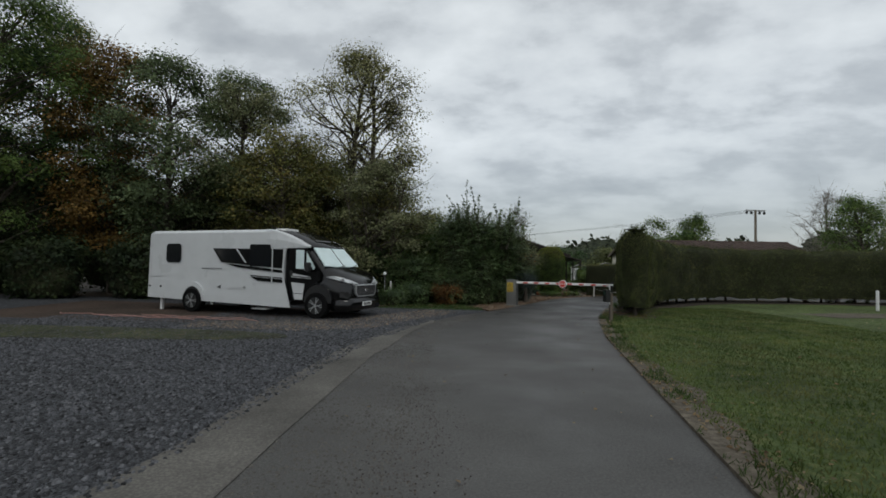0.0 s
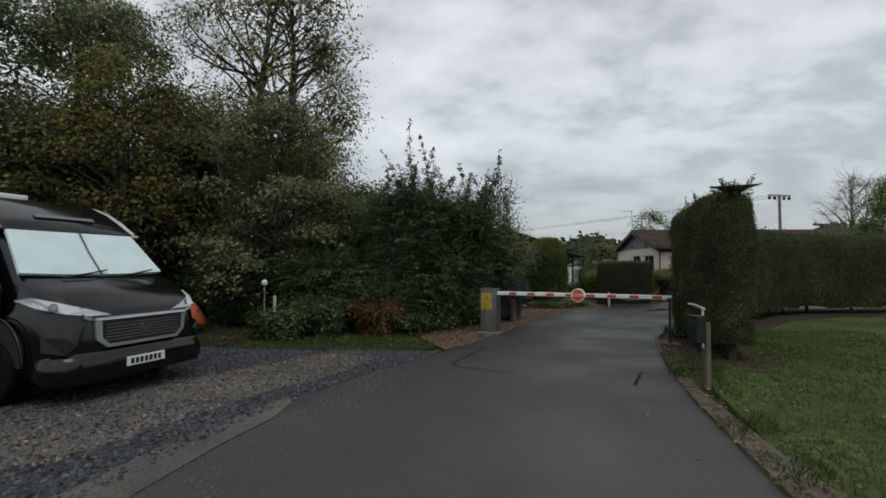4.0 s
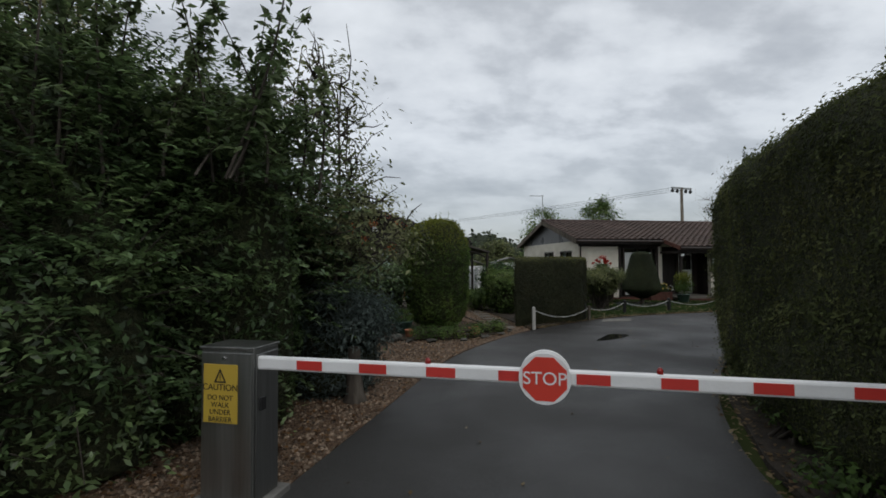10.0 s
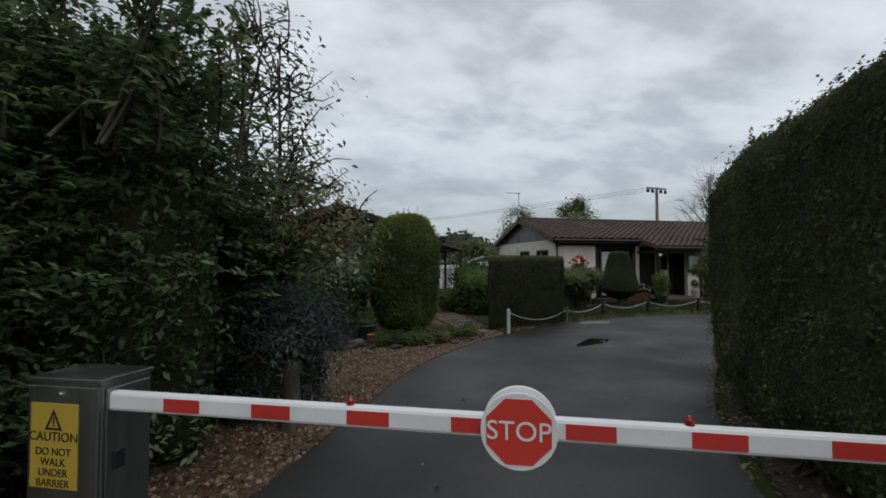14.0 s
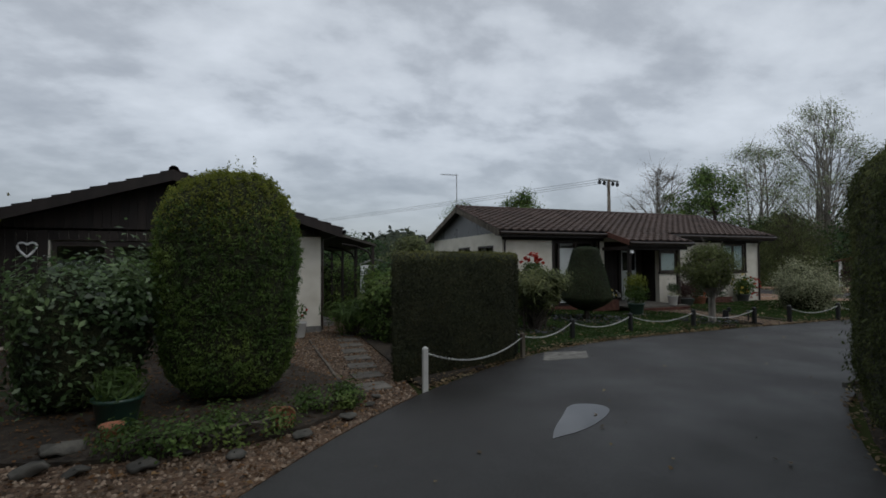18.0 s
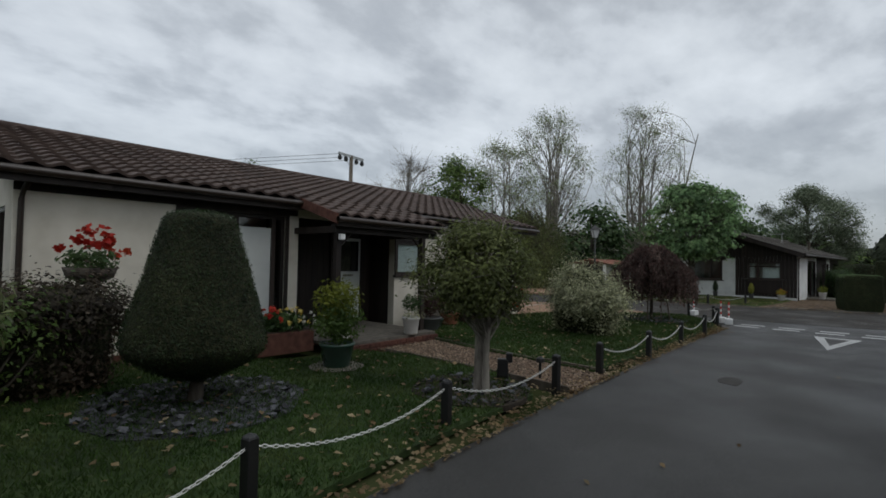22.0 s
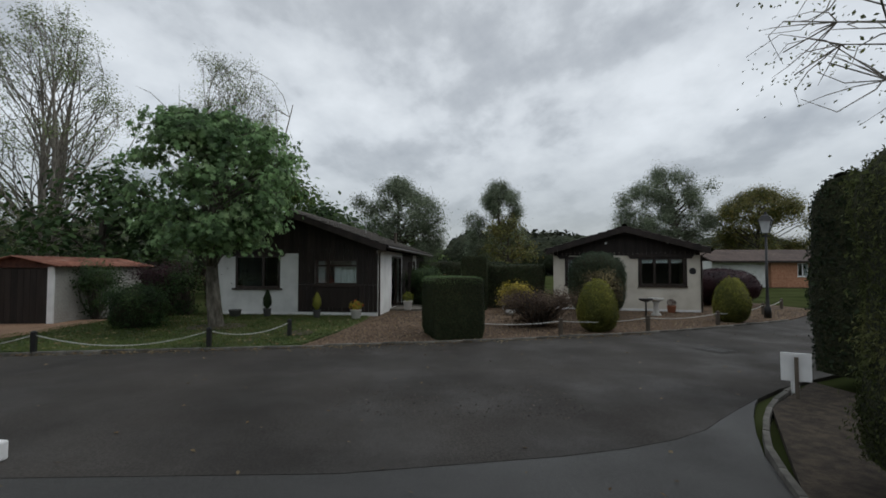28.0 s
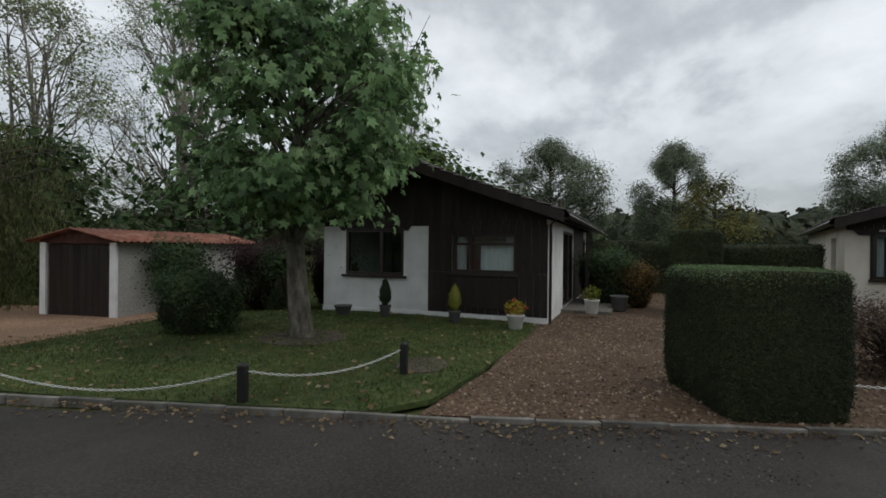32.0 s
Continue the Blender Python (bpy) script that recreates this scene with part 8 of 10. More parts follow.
for x, y, r in ((29.2, 29.7, 10), (29.55, 29.95, 40), (31.25, 31.0, -15)):
    marker_block(x, y, r)


def stake(x, y, h, label, r=0.025, m="white_paint"):
    ob = thing("marker_stake", label, "stake", (x, y, 0.0), 20)
    part("stake", turned([(r, -0.03), (r, h - 0.03), (r * 0.4, h)], 8), M[m], ob)


stake(28.85, 24.45, 0.55, "thin white stake in the planted bed")
stake(33.0, 22.4, 0.5, "thin white stake at the hedge's end")
stake(-2.1, 19.25, 0.98, "weathered white post among the shrubs", 0.035, "stone_white")
stake(18.5, 20.5, 0.9, "white post standing by the hedge", 0.06)
lamp = thing("solar_light", "white disc-topped garden light among the shrubs", "garden light", (-2.35, 19.3, 0.0))
part("stem", turned([(0.012, -0.03), (0.012, 1.22)], 6), M["galv"], lamp)
part("lens", turned([(0.05, 1.22), (0.07, 1.27), (0.05, 1.32), (0.01, 1.34)], 14), M["white_paint"], lamp)

# ---- vehicles ----
def wheel(parent, x, y, r, w, face, rim_m):
    """A wheel: tyre and spoked rim; face: -1 or 1 for the side that shows."""
    wh = new("wheel"); wh.parent = parent
    wh.matrix_basis = pose(x, y, r, 90, 0, 0)
    part("tyre", turned([(r * 0.62, -w / 2), (r * 0.94, -w / 2), (r, -w / 2 + 0.03), (r, w / 2 - 0.03), (r * 0.94, w / 2), (r * 0.62, w / 2)], 32), M["rubber"], wh, smooth=False)
    z = -face * w / 2
    rim = new("rim"); rim.parent = wh
    part("dish", turned([(r * 0.1, -0.01), (r * 0.6, -0.01), (r * 0.63, 0.01)], 24, at=(0, 0, z * 1.02)), M["black_paint"], rim)
    bm = bmesh.new()
    for k in range(5):
        a = 2 * math.pi * k / 5
        for da in (-0.16, 0.16):
            p, q = (math.cos(a) * r * 0.12, math.sin(a) * r * 0.12), (math.cos(a + da) * r * 0.6, math.sin(a + da) * r * 0.6)
            n = (-(q[1] - p[1]), q[0] - p[0])
            l = math.hypot(*n)
            n = (n[0] / l * 0.01, n[1] / l * 0.01)
            prism(bm, [(p[0] - n[0], p[1] - n[1]), (q[0] - n[0], q[1] - n[1]), (q[0] + n[0], q[1] + n[1]), (p[0] + n[0], p[1] + n[1])], z * 1.07 - 0.008, z * 1.07 + 0.008)
    part("spokes", bm, rim_m, rim)
    part("hub", turned([(r * 0.14, -0.012), (r * 0.12, 0.012)], 16, at=(0, 0, z * 1.1)), rim_m, rim)


def lofted(sections):
    """A body through cross-sections along x: each (x, half_width_low, half_width_high, z_low, z_high), rounded at the corners."""
    bm = bmesh.new()
    rings = []
    for x, wl, wh, zl, zh in sections:
        c = min(0.08, (zh - zl) * 0.25)
        pts = [(-wl + c, zl), (-wl, zl + c), (-(wl + wh) / 2, (zl + zh) / 2), (-wh, zh - c), (-wh + c, zh), (0, zh + 0.01), (wh - c, zh), (wh, zh - c), ((wl + wh) / 2, (zl + zh) / 2), (wl, zl + c), (wl - c, zl)]
        rings.append([bm.verts.new((x, y, z)) for y, z in pts])
    m = len(rings[0])
    for a, b in zip(rings, rings[1:]):
        for k in range(m):
            bm.faces.new([a[k], a[(k + 1) % m], b[(k + 1) % m], b[k]])
    bm.faces.new(list(reversed(rings[0])))
    bm.faces.new(rings[-1])
    bmesh.ops.recalc_face_normals(bm, faces=bm.faces)
    return bm


def side_panel(parent, name, pts, y, material, thick=0.006, label=""):
    """A flat panel on a vehicle's near side, outline (x, z), standing proud at y."""
    return part(name, extrude_xz(pts, y - thick, y + 0.002), material, parent, label)


def wing(side):
    """The thick tapering side moulding that sweeps from the roof to the corner of the windscreen."""
    line = [(4.55, 2.42, 1.84), (4.75, 2.42, 1.85), (5.0, 2.37, 1.86), (5.3, 2.27, 1.88), (5.6, 2.14, 1.89), (5.8, 2.03, 1.89), (5.95, 1.95, 1.9)]
    bm = bmesh.new()
    rings = []
    for x, top, low in line:
        k = max(0.0, (x - 4.7) / 1.25)
        yo = min(1.127, 1.09 + 0.1 * (x - 4.5)) - 0.16 * k ** 1.5
        yi = yo - 0.17 + 0.05 * k
        rings.append([bm.verts.new((x, side * y, z)) for y, z in ((yo, low), (yo + 0.012, low + (top - low) * 0.5), (yo - 0.01, top - 0.03), (yo - 0.045, top), (yi, top + 0.005), (yi, low))])
    for a, b in zip(rings, rings[1:]):
        for k in range(6):
            bm.faces.new([a[k], a[(k + 1) % 6], b[(k + 1) % 6], b[k]])
    bm.faces.new(rings[0]); bm.faces.new(list(reversed(rings[-1])))
    bmesh.ops.recalc_face_normals(bm, faces=bm.faces)
    return bm


def motorhome():
    ob = thing("motorhome", "white coachbuilt motorhome with black cab and dark graphics, parked on gravel", "motorhome", (-10.02, 16.12, 0.0), -18.9)
    ob.scale = (1.06, 1.06, 1.06)
    W = 1.13
    hub = new("body"); hub.parent = ob
    hub.matrix_basis = pose(0, W, 0.085)
    part("living_box", lofted([(0.0, 1.05, 1.02, 0.5, 2.28), (0.05, 1.11, 1.08, 0.32, 2.36), (0.2, 1.13, 1.11, 0.3, 2.40), (4.7, 1.13, 1.11, 0.24, 2.42), (5.1, 1.12, 1.06, 0.22, 2.2), (5.2, 1.08, 1.0, 0.22, 2.0)]), M["mh_white"], hub, "white insulated living body")
    part("overcab_pod", lofted([(4.7, 0.99, 0.97, 2.1, 2.43), (5.1, 0.96, 0.93, 2.05, 2.38), (5.5, 0.92, 0.88, 1.98, 2.24), (5.8, 0.88, 0.84, 1.92, 2.07), (6.0, 0.84, 0.82, 1.89, 1.95)]), M["mh_black"], hub, "black overcab moulding", True)
    for s in (-1, 1):
        part("pod_wing", wing(s), M["mh_white"], hub, "white tapering moulding")
    part("makers_mark", slab([(5.72, -0.34, 2.135), (5.72, 0.42, 2.135), (5.79, 0.42, 2.095), (5.79, -0.34, 2.095)], (0.01, 0, 0.012)), M["mh_grey"], hub)
    part("cab", lofted([(5.12, 1.02, 0.98, 0.34, 1.88), (5.6, 1.03, 0.88, 0.32, 1.92), (5.93, 1.03, 0.86, 0.32, 1.90), (6.2, 1.03, 0.9, 0.32, 1.62), (6.45, 1.02, 0.94, 0.32, 1.34), (6.8, 1.02, 0.93, 0.30, 1.23), (7.05, 0.99, 0.87, 0.26, 1.10), (7.18, 0.93, 0.8, 0.25, 0.96), (7.24, 0.84, 0.72, 0.27, 0.86)]), M["mh_black"], hub, "black van cab", True)
    part("windscreen", slab([(5.99, -0.80, 1.885), (5.99, 0.80, 1.885), (6.46, 0.92, 1.365), (6.50, 0.5, 1.345), (6.515, 0, 1.34), (6.50, -0.5, 1.345), (6.46, -0.92, 1.365)], (0.028, 0, 0.026)), M["blind"], hub, "windscreen with a pale insulating blind")
    mesh_np("screen_seam", *tube_np([(6.035, 0.04, 1.91), (6.27, 0.0, 1.655), (6.55, -0.02, 1.365)], 0.012, 5), M["mh_grey"], hub)
    for y in (-0.55, 0.12):
        mesh_np("wiper", *tube_np([(6.62, y, 1.33), (6.60, y + 0.3, 1.37), (6.52, y + 0.62, 1.42)], [0.016, 0.013, 0.01], 5), M["black_paint"], hub)
    part("bumper", lofted([(6.72, 1.04, 1.02, 0.16, 0.5), (7.05, 1.03, 1.0, 0.14, 0.52), (7.25, 0.93, 0.9, 0.15, 0.5), (7.31, 0.8, 0.78, 0.18, 0.46)]), M["mh_black"], hub, smooth=True)
    g = new("grille"); g.parent = hub
    part("grille_mesh", slab([(7.25, -0.54, 0.83), (7.25, 0.54, 0.83), (7.25, 0.54, 0.64), (7.25, 0.46, 0.56), (7.25, -0.46, 0.56), (7.25, -0.54, 0.64)], (0.03, 0, 0)), M["black_paint"], g)
    for z in np.linspace(0.61, 0.79, 6):
        part("grille_bar", B(7.275, 7.287, -0.5, 0.5, z - 0.006, z + 0.006), M["mh_grey"], g)
    out = [(-0.74, 0.93), (-0.62, 0.84), (-0.60, 0.63), (-0.48, 0.53), (0.48, 0.53), (0.60, 0.63), (0.62, 0.84), (0.74, 0.93)]
    inn = [(-0.72, 0.87), (-0.545, 0.83), (-0.54, 0.65), (-0.455, 0.565), (0.455, 0.565), (0.54, 0.65), (0.545, 0.83), (0.72, 0.87)]
    for k in range(7):
        a, b, c, d = out[k], out[k + 1], inn[k + 1], inn[k]
        dx = lambda y: 7.25 - 0.14 * max(0.0, abs(y) - 0.5) ** 1.0
        part("grille_trim", slab([(dx(q[0]), q[0], q[1]) for q in (a, b, c, d)], (0.04, 0, 0)), M["galv"], g, "silver grille surround")
    part("grille_trim", slab([(7.22, -0.62, 0.875), (7.22, 0.62, 0.875), (7.24, 0.6, 0.845), (7.24, -0.6, 0.845)], (0.05, 0, 0)), M["galv"], g)
    part("badge", turned([(0.065, 0), (0.06, 0.02)], 20), M["chrome"], g).matrix_basis = pose(7.285, 0, 0.71, 0, 90, 0)
    for s in (-1, 1):
        lens = [(6.56, s * 1.0, 1.07), (6.78, s * 0.97, 1.10), (7.0, s * 0.86, 1.05), (7.17, s * 0.62, 0.96), (7.24, s * 0.40, 0.885), (7.2, s * 0.62, 0.885), (7.13, s * 0.84, 0.92), (6.9, s * 1.0, 0.99)]
        h = part("headlight", slab(lens, (0.03, s * 0.03, 0.02)), M["lamp_clear"], hub, "clear swept headlight")
        for k, (x, y, z) in enumerate(((7.03, 0.9, 1.0), (7.14, 0.72, 0.955))):
            part("lamp_eye", turned([(0.055, 0), (0.05, 0.03), (0.03, 0.035)], 14), M["mh_grey"], h).matrix_basis = pose(x, s * y, z, 0, 62, s * 35)
        part("intake", slab([(7.0, s * 1.005, 0.7), (7.19, s * 0.9, 0.68), (7.23, s * 0.78, 0.6), (7.2, s * 0.88, 0.5), (7.02, s * 1.01, 0.54)], (0.02, s * 0.02, 0)), M["black_paint"], hub)
    part("number_plate", B(7.30, 7.325, -0.26, 0.26, 0.27, 0.38, 0.004), M["white_paint"], hub, "white number plate with illegible dark bars")
    for k in range(7):
        y = -0.215 + 0.062 * k
        part("plate_bar", B(7.325, 7.33, y, y + 0.04, 0.292, 0.358), M["black_paint"], hub)
    # near side, at y = -W
    s = -1.13
    P = lambda name, pts, m, label="", y=s - 0.012: side_panel(hub, name, pts, y, m, 0.006, label)
    rect = lambda a, b, c, d, k=0.05: [(a + k, c), (b - k, c), (b, c + k), (b, d - k), (b - k, d), (a + k, d), (a, d - k), (a, c + k)]
    P("body_edge", [(4.9, 0.22), (5.5, 0.2), (5.4, 0.55), (5.28, 0.95), (5.25, 1.3), (5.33, 1.86), (4.9, 1.86)], M["mh_white"], y=s)
    P("side_window", rect(0.82, 1.42, 1.42, 2.0, 0.07), M["dark_glass"], "dark acrylic window")
    P("graphic_band", [(2.68, 1.86), (5.22, 1.85), (5.22, 1.29), (4.8, 1.32), (3.0, 1.45)], M["mh_black"])
    P("side_window", rect(4.06, 4.80, 1.34, 1.98, 0.04), M["dark_glass"], "dark acrylic window", y=s - 0.022)
    P("side_window", [(2.84, 1.8), (3.5, 1.8), (3.78, 1.5), (3.06, 1.52)], M["dark_glass"], "dark acrylic window", y=s - 0.02)
    P("graphic_line", [(3.55, 1.85), (3.6, 1.85), (3.95, 1.44), (3.9, 1.44)], M["mh_white"], y=s - 0.02)
    P("graphic_stripe", [(3.18, 1.41), (5.24, 1.245), (5.24, 1.165), (3.6, 1.31)], M["mh_black"])
    P("graphic_stripe", [(4.06, 1.09), (5.24, 1.035), (5.24, 1.005), (4.12, 1.06)], M["mh_black"])
    P("graphic_stripe", [(4.1, 1.04), (5.24, 0.985), (5.24, 0.885), (4.36, 0.93)], M["mh_black"])
    P("graphic_line", [(4.85, 1.86), (4.88, 1.86), (4.88, 0.88), (4.85, 0.88)], M["mh_white"], y=s - 0.024)
    P("graphic_edge", [(5.26, 1.86), (5.32, 1.87), (5.25, 1.3), (5.28, 0.9), (5.24, 0.88), (5.21, 1.3)], M["mh_white"], y=s - 0.024)
    for k in range(8):
        P("makers_mark", rect(2.28 + 0.1 * k, 2.34 + 0.1 * k, 1.235, 1.27, 0.005), M["mh_grey"])
    P("locker_door", rect(0.12, 0.6, 0.98, 1.02, 0.01), M["mh_white"])
    for x in (0.16, 0.62):
        part("vent", turned([(0.035, 0), (0.03, 0.015)], 14), M["black_paint"], hub).matrix_basis = pose(x, s - 0.005, 0.66, 90, 0, 0)
    P("heater_flue", [(2.86, 0.7), (3.02, 0.66), (3.02, 0.78)], M["mh_grey"])
    P("service_hatch", rect(3.3, 3.75, 0.68, 0.74, 0.01), M["mh_white"])
    part("hatch_lock", turned([(0.045, 0), (0.04, 0.015)], 14), M["galv"], hub).matrix_basis = pose(3.88, s - 0.005, 0.72, 90, 0, 0)
    P("skirt", [(0.12, 0.31), (5.49, 0.2), (5.42, 0.46), (0.12, 0.5)], M["mh_white"], y=s - 0.03)
    for face in (-1, 1):
        arch = extrude_xz([(1.95 + 0.46 * math.cos(a), 0.38 + 0.46 * math.sin(a)) for a in np.linspace(0, math.pi, 14)], face * 1.15 - 0.03, face * 1.15 + 0.03)
        part("wheel_arch", arch, M["mh_white"], hub)
        well = extrude_xz([(1.95 + 0.38 * math.cos(a), 0.2 + (0.5 if math.sin(a) > 0.01 else 0.0) * math.sin(a)) for a in np.linspace(0, math.pi, 18)], face * 1.183 - 0.004, face * 1.183 + 0.004)
        part("wheel_well", well, M["black_paint"], hub)
    # cab side: door, window, white flash
    d = new("cab_door"); d.parent = hub
    side_panel(d, "door_skin", [(5.3, 0.42), (6.0, 0.42), (6.12, 0.75), (6.4, 1.0), (6.42, 1.2), (5.95, 1.88), (5.3, 1.88)], -1.04, M["mh_black"])
    side_panel(d, "door_window", [(5.6, 1.30), (6.2, 1.28), (6.24, 1.34), (5.93, 1.80), (5.88, 1.83), (5.6, 1.83)], -1.052, M["blind"], label="cab window with a drawn blind")
    side_panel(d, "window_bar", [(5.88, 1.28), (5.95, 1.28), (5.95, 1.84), (5.88, 1.84)], -1.06, M["mh_black"])
    side_panel(d, "white_flash", [(5.46, 0.91), (5.9, 0.88), (5.86, 0.6), (5.53, 0.61)], -1.055, M["mh_white"])
    side_panel(d, "white_flash", [(5.535, 0.595), (5.86, 0.585), (5.84, 0.43), (5.58, 0.43)], -1.055, M["mh_white"])
    side_panel(d, "white_line", [(5.45, 1.17), (5.9, 1.11), (6.12, 1.06), (5.45, 1.10)], -1.055, M["mh_white"])
    side_panel(d, "white_line", [(5.45, 1.075), (6.12, 1.03), (6.12, 1.02), (5.45, 1.055)], -1.055, M["mh_white"])
    part("door_handle", B(5.42, 5.5, -1.09, -1.05, 1.1, 1.24, 0.006), M["black_paint"], d)
    m = new("mirror"); m.parent = hub
    part("mirror_shell", B(6.06, 6.17, -1.3, -1.12, 1.22, 1.48, 0.035), M["black_paint"], m)
    part("mirror_glass", B(6.05, 6.061, -1.28, -1.14, 1.25, 1.36, 0.004), M["lamp_clear"], m)
    part("mirror_arm", B(6.08, 6.15, -1.15, -1.0, 1.27, 1.35), M["black_paint"], m)
    axle = new("running_gear"); axle.parent = ob
    axle.matrix_basis = pose(0, W, 0)
    for x, r, out in ((1.95, 0.36, 1.09), (6.3, 0.37, 0.98)):
        for face in (-1, 1):
            wheel(axle, x, face * out, r, 0.24, face, M["galv"])
    part("front_arch", extrude_xz([(6.32 + 0.44 * math.cos(a), 0.36 + 0.5 * math.sin(a)) for a in np.linspace(0, math.pi, 14)], -1.05, -1.0), M["black_paint"], hub)
    lip = [(6.32 + 0.47 * math.cos(a), -1.05, 0.36 + 0.54 * math.sin(a)) for a in np.linspace(0.1, 2.5, 14)]
    mesh_np("arch_lip", *tube_np(lip, 0.012, 6), M["mh_black"], hub)
    part("underframe", B(0.3, 7.0, -0.85, 0.85, 0.24, 0.5), M["black_paint"], hub)
    part("roof_vent", B(4.3, 4.75, -0.35, 0.2, 2.42, 2.5, 0.02), M["white_paint"], hub)
    part("roof_vent", B(2.6, 2.95, -0.2, 0.2, 2.40, 2.45, 0.015), M["white_paint"], hub)
    for x, y in ((0.5, -1.0), (0.5, 1.0)):
        part("steady_leg", B(x, x + 0.09, y - 0.03, y + 0.03, -0.085, 0.34), M["white_paint"], hub)
    part("entrance_step", B(4.3, 4.8, -1.3, -0.95, 0.12, 0.15), M["galv"], hub)
    return ob


motorhome()
rng = rng_of(8)
hose = thing("hose", "pink hose snaking over the ground by the motorhome", "hose")
for base in ((-11.5, 14.3), (-10.2, 13.9), (-8.9, 14.2), (-8.4, 13.8)):
    t = np.linspace(0, 1, 26)
    pts = np.c_[base[0] + 3.4 * t, base[1] - 0.6 * t + 0.09 * np.sin(t * 17 + base[0] * 3) + 0.07 * np.sin(t * 41 + base[1]), np.full(26, 0.03)]
    mesh_np("coil", *tube_np(pts, 0.011, 6), M["hose"], hose, smooth=True)


def orange_tent():
    """A small orange pop-up shelter lying on the verge, with a black flap."""
    ob = thing("popup_tent", "orange pop-up tent with a black flap on the verge", "tent", (-5.5, 19.25, 0.0), 33)
    ob.scale = (1.12, 1.12, 1.12)
    n, m = 18, 20
    rings = []
    for i in range(n):
        s = i / (n - 1)
        x = -1.8 + 3.3 * s
        r = 0.62 * (1 - abs(2 * s - 0.98) ** 7 * 0.6)
        rings.append([(x, 0.9 * r * math.cos(a), 0.42 * (r / 0.62) ** 0.5 + 0.98 * r * math.sin(a) * 0.74) for a in np.linspace(-0.4, math.pi + 0.4, m)])
    v = np.array(rings).reshape(-1, 3)
    i = np.arange(n - 1)[:, None] * m
    k = np.arange(m - 1)[None]
    q = np.stack([i + k, i + k + 1, i + m + k + 1, i + m + k], -1).reshape(-1, 4)
    o = mesh_np("shell", v, q, M["canvas"], ob, "orange fabric shell", True)
    o.modifiers.new("thickness", "SOLIDIFY").thickness = 0.01
    fl = [(-0.55, -0.62, 0.0), (0.15, -0.66, 0.02), (0.2, -0.6, 0.45), (-0.05, -0.42, 0.85), (-0.35, -0.5, 0.6)]
    bm = bmesh.new()
    vs = [bm.verts.new(p) for p in fl]
    vb = [bm.verts.new((p[0], p[1] + 0.02, p[2])) for p in fl]
    bm.faces.new(vs); bm.faces.new(list(reversed(vb)))
    for j in range(5):
        bm.faces.new([vs[j], vb[j], vb[(j + 1) % 5], vs[(j + 1) % 5]])
    bmesh.ops.recalc_face_normals(bm, faces=bm.faces)
    part("flap", bm, M["canvas_black"], ob, "black fabric flap")
    part("groundsheet", B(-1.7, 1.45, -0.55, 0.55, 0.0, 0.05, 0.02), M["canvas_black"], ob)


orange_tent()


def parked_van():
    # local: x forward, rear at x = 0
    ob = thing("parked_van", "white people carrier with a dark rear window and yellow number plate", "van", (2.54, 26.12, 0.0), 114)
    h = new("body"); h.parent = ob
    part("shell", lofted([(0.0, 0.78, 0.76, 0.42, 1.0), (0.06, 0.84, 0.80, 0.36, 1.06), (0.4, 0.85, 0.82, 0.34, 1.08), (3.2, 0.85, 0.82, 0.34, 1.08), (4.3, 0.82, 0.74, 0.34, 0.95), (4.6, 0.7, 0.6, 0.36, 0.7)]), M["van_white"], h, smooth=True)
    part("cabin", lofted([(0.03, 0.80, 0.66, 1.02, 1.78), (0.35, 0.82, 0.66, 1.02, 1.86), (2.4, 0.82, 0.66, 1.02, 1.84), (2.9, 0.8, 0.62, 1.02, 1.7), (3.6, 0.78, 0.7, 1.0, 1.08)]), M["van_white"], h, smooth=True)
    g = part("rear_window", B(-0.03, 0.0, -0.64, 0.64, 0.0, 0.52, 0.03), M["dark_glass"], h, "dark tinted rear window")
    g.matrix_basis = pose(0.015, 0, 1.13, 0, 7, 0)
    for s in (-1, 1):
        o = part("rear_lamp", B(-0.025, 0.07, -0.045, 0.045, 0.0, 0.68, 0.015), M["lamp_red"], h, "tall red rear lamp")
        o.matrix_basis = pose(0.02, s * 0.775, 1.0, s * 9, 5, 0)
        part("reflector", B(-0.03, 0.02, s * 0.55 - 0.09, s * 0.55 + 0.09, 0.82, 0.88, 0.006), M["mh_grey"], h)
        part("lower_lamp", B(-0.09, -0.05, s * 0.6 - 0.05, s * 0.6 + 0.05, 0.47, 0.51, 0.006), M["black_paint"], h)
        part("side_glass", B(0.3, 2.7, s * 0.775 - 0.012, s * 0.775 + 0.012, 1.15, 1.62, 0.01), M["dark_glass"], h).matrix_basis = Matrix()
        for x in (0.85, 3.55):
            wheel(h, x, s * 0.74, 0.3, 0.2, s, M["galv"])
    part("bumper", lofted([(-0.09, 0.78, 0.78, 0.36, 0.56), (0.0, 0.86, 0.86, 0.34, 0.6), (0.3, 0.87, 0.87, 0.34, 0.6)]), M["van_white"], h, smooth=True)
    part("handle_bar", B(-0.035, 0.0, -0.45, 0.45, 0.96, 1.02, 0.01), M["black_paint"], h)
    part("number_plate", B(-0.03, -0.012, -0.26, 0.26, 0.72, 0.9, 0.004), M["plate_yellow"], h, "yellow number plate with dark bars")
    for k in range(4):
        y = -0.14 + 0.09 * k
        part("plate_bar", B(-0.036, -0.03, y, y + 0.05, 0.82, 0.885), M["black_paint"], h)
        if k < 3:
            part("plate_bar", B(-0.036, -0.03, y + 0.03, y + 0.08, 0.735, 0.8), M["black_paint"], h)
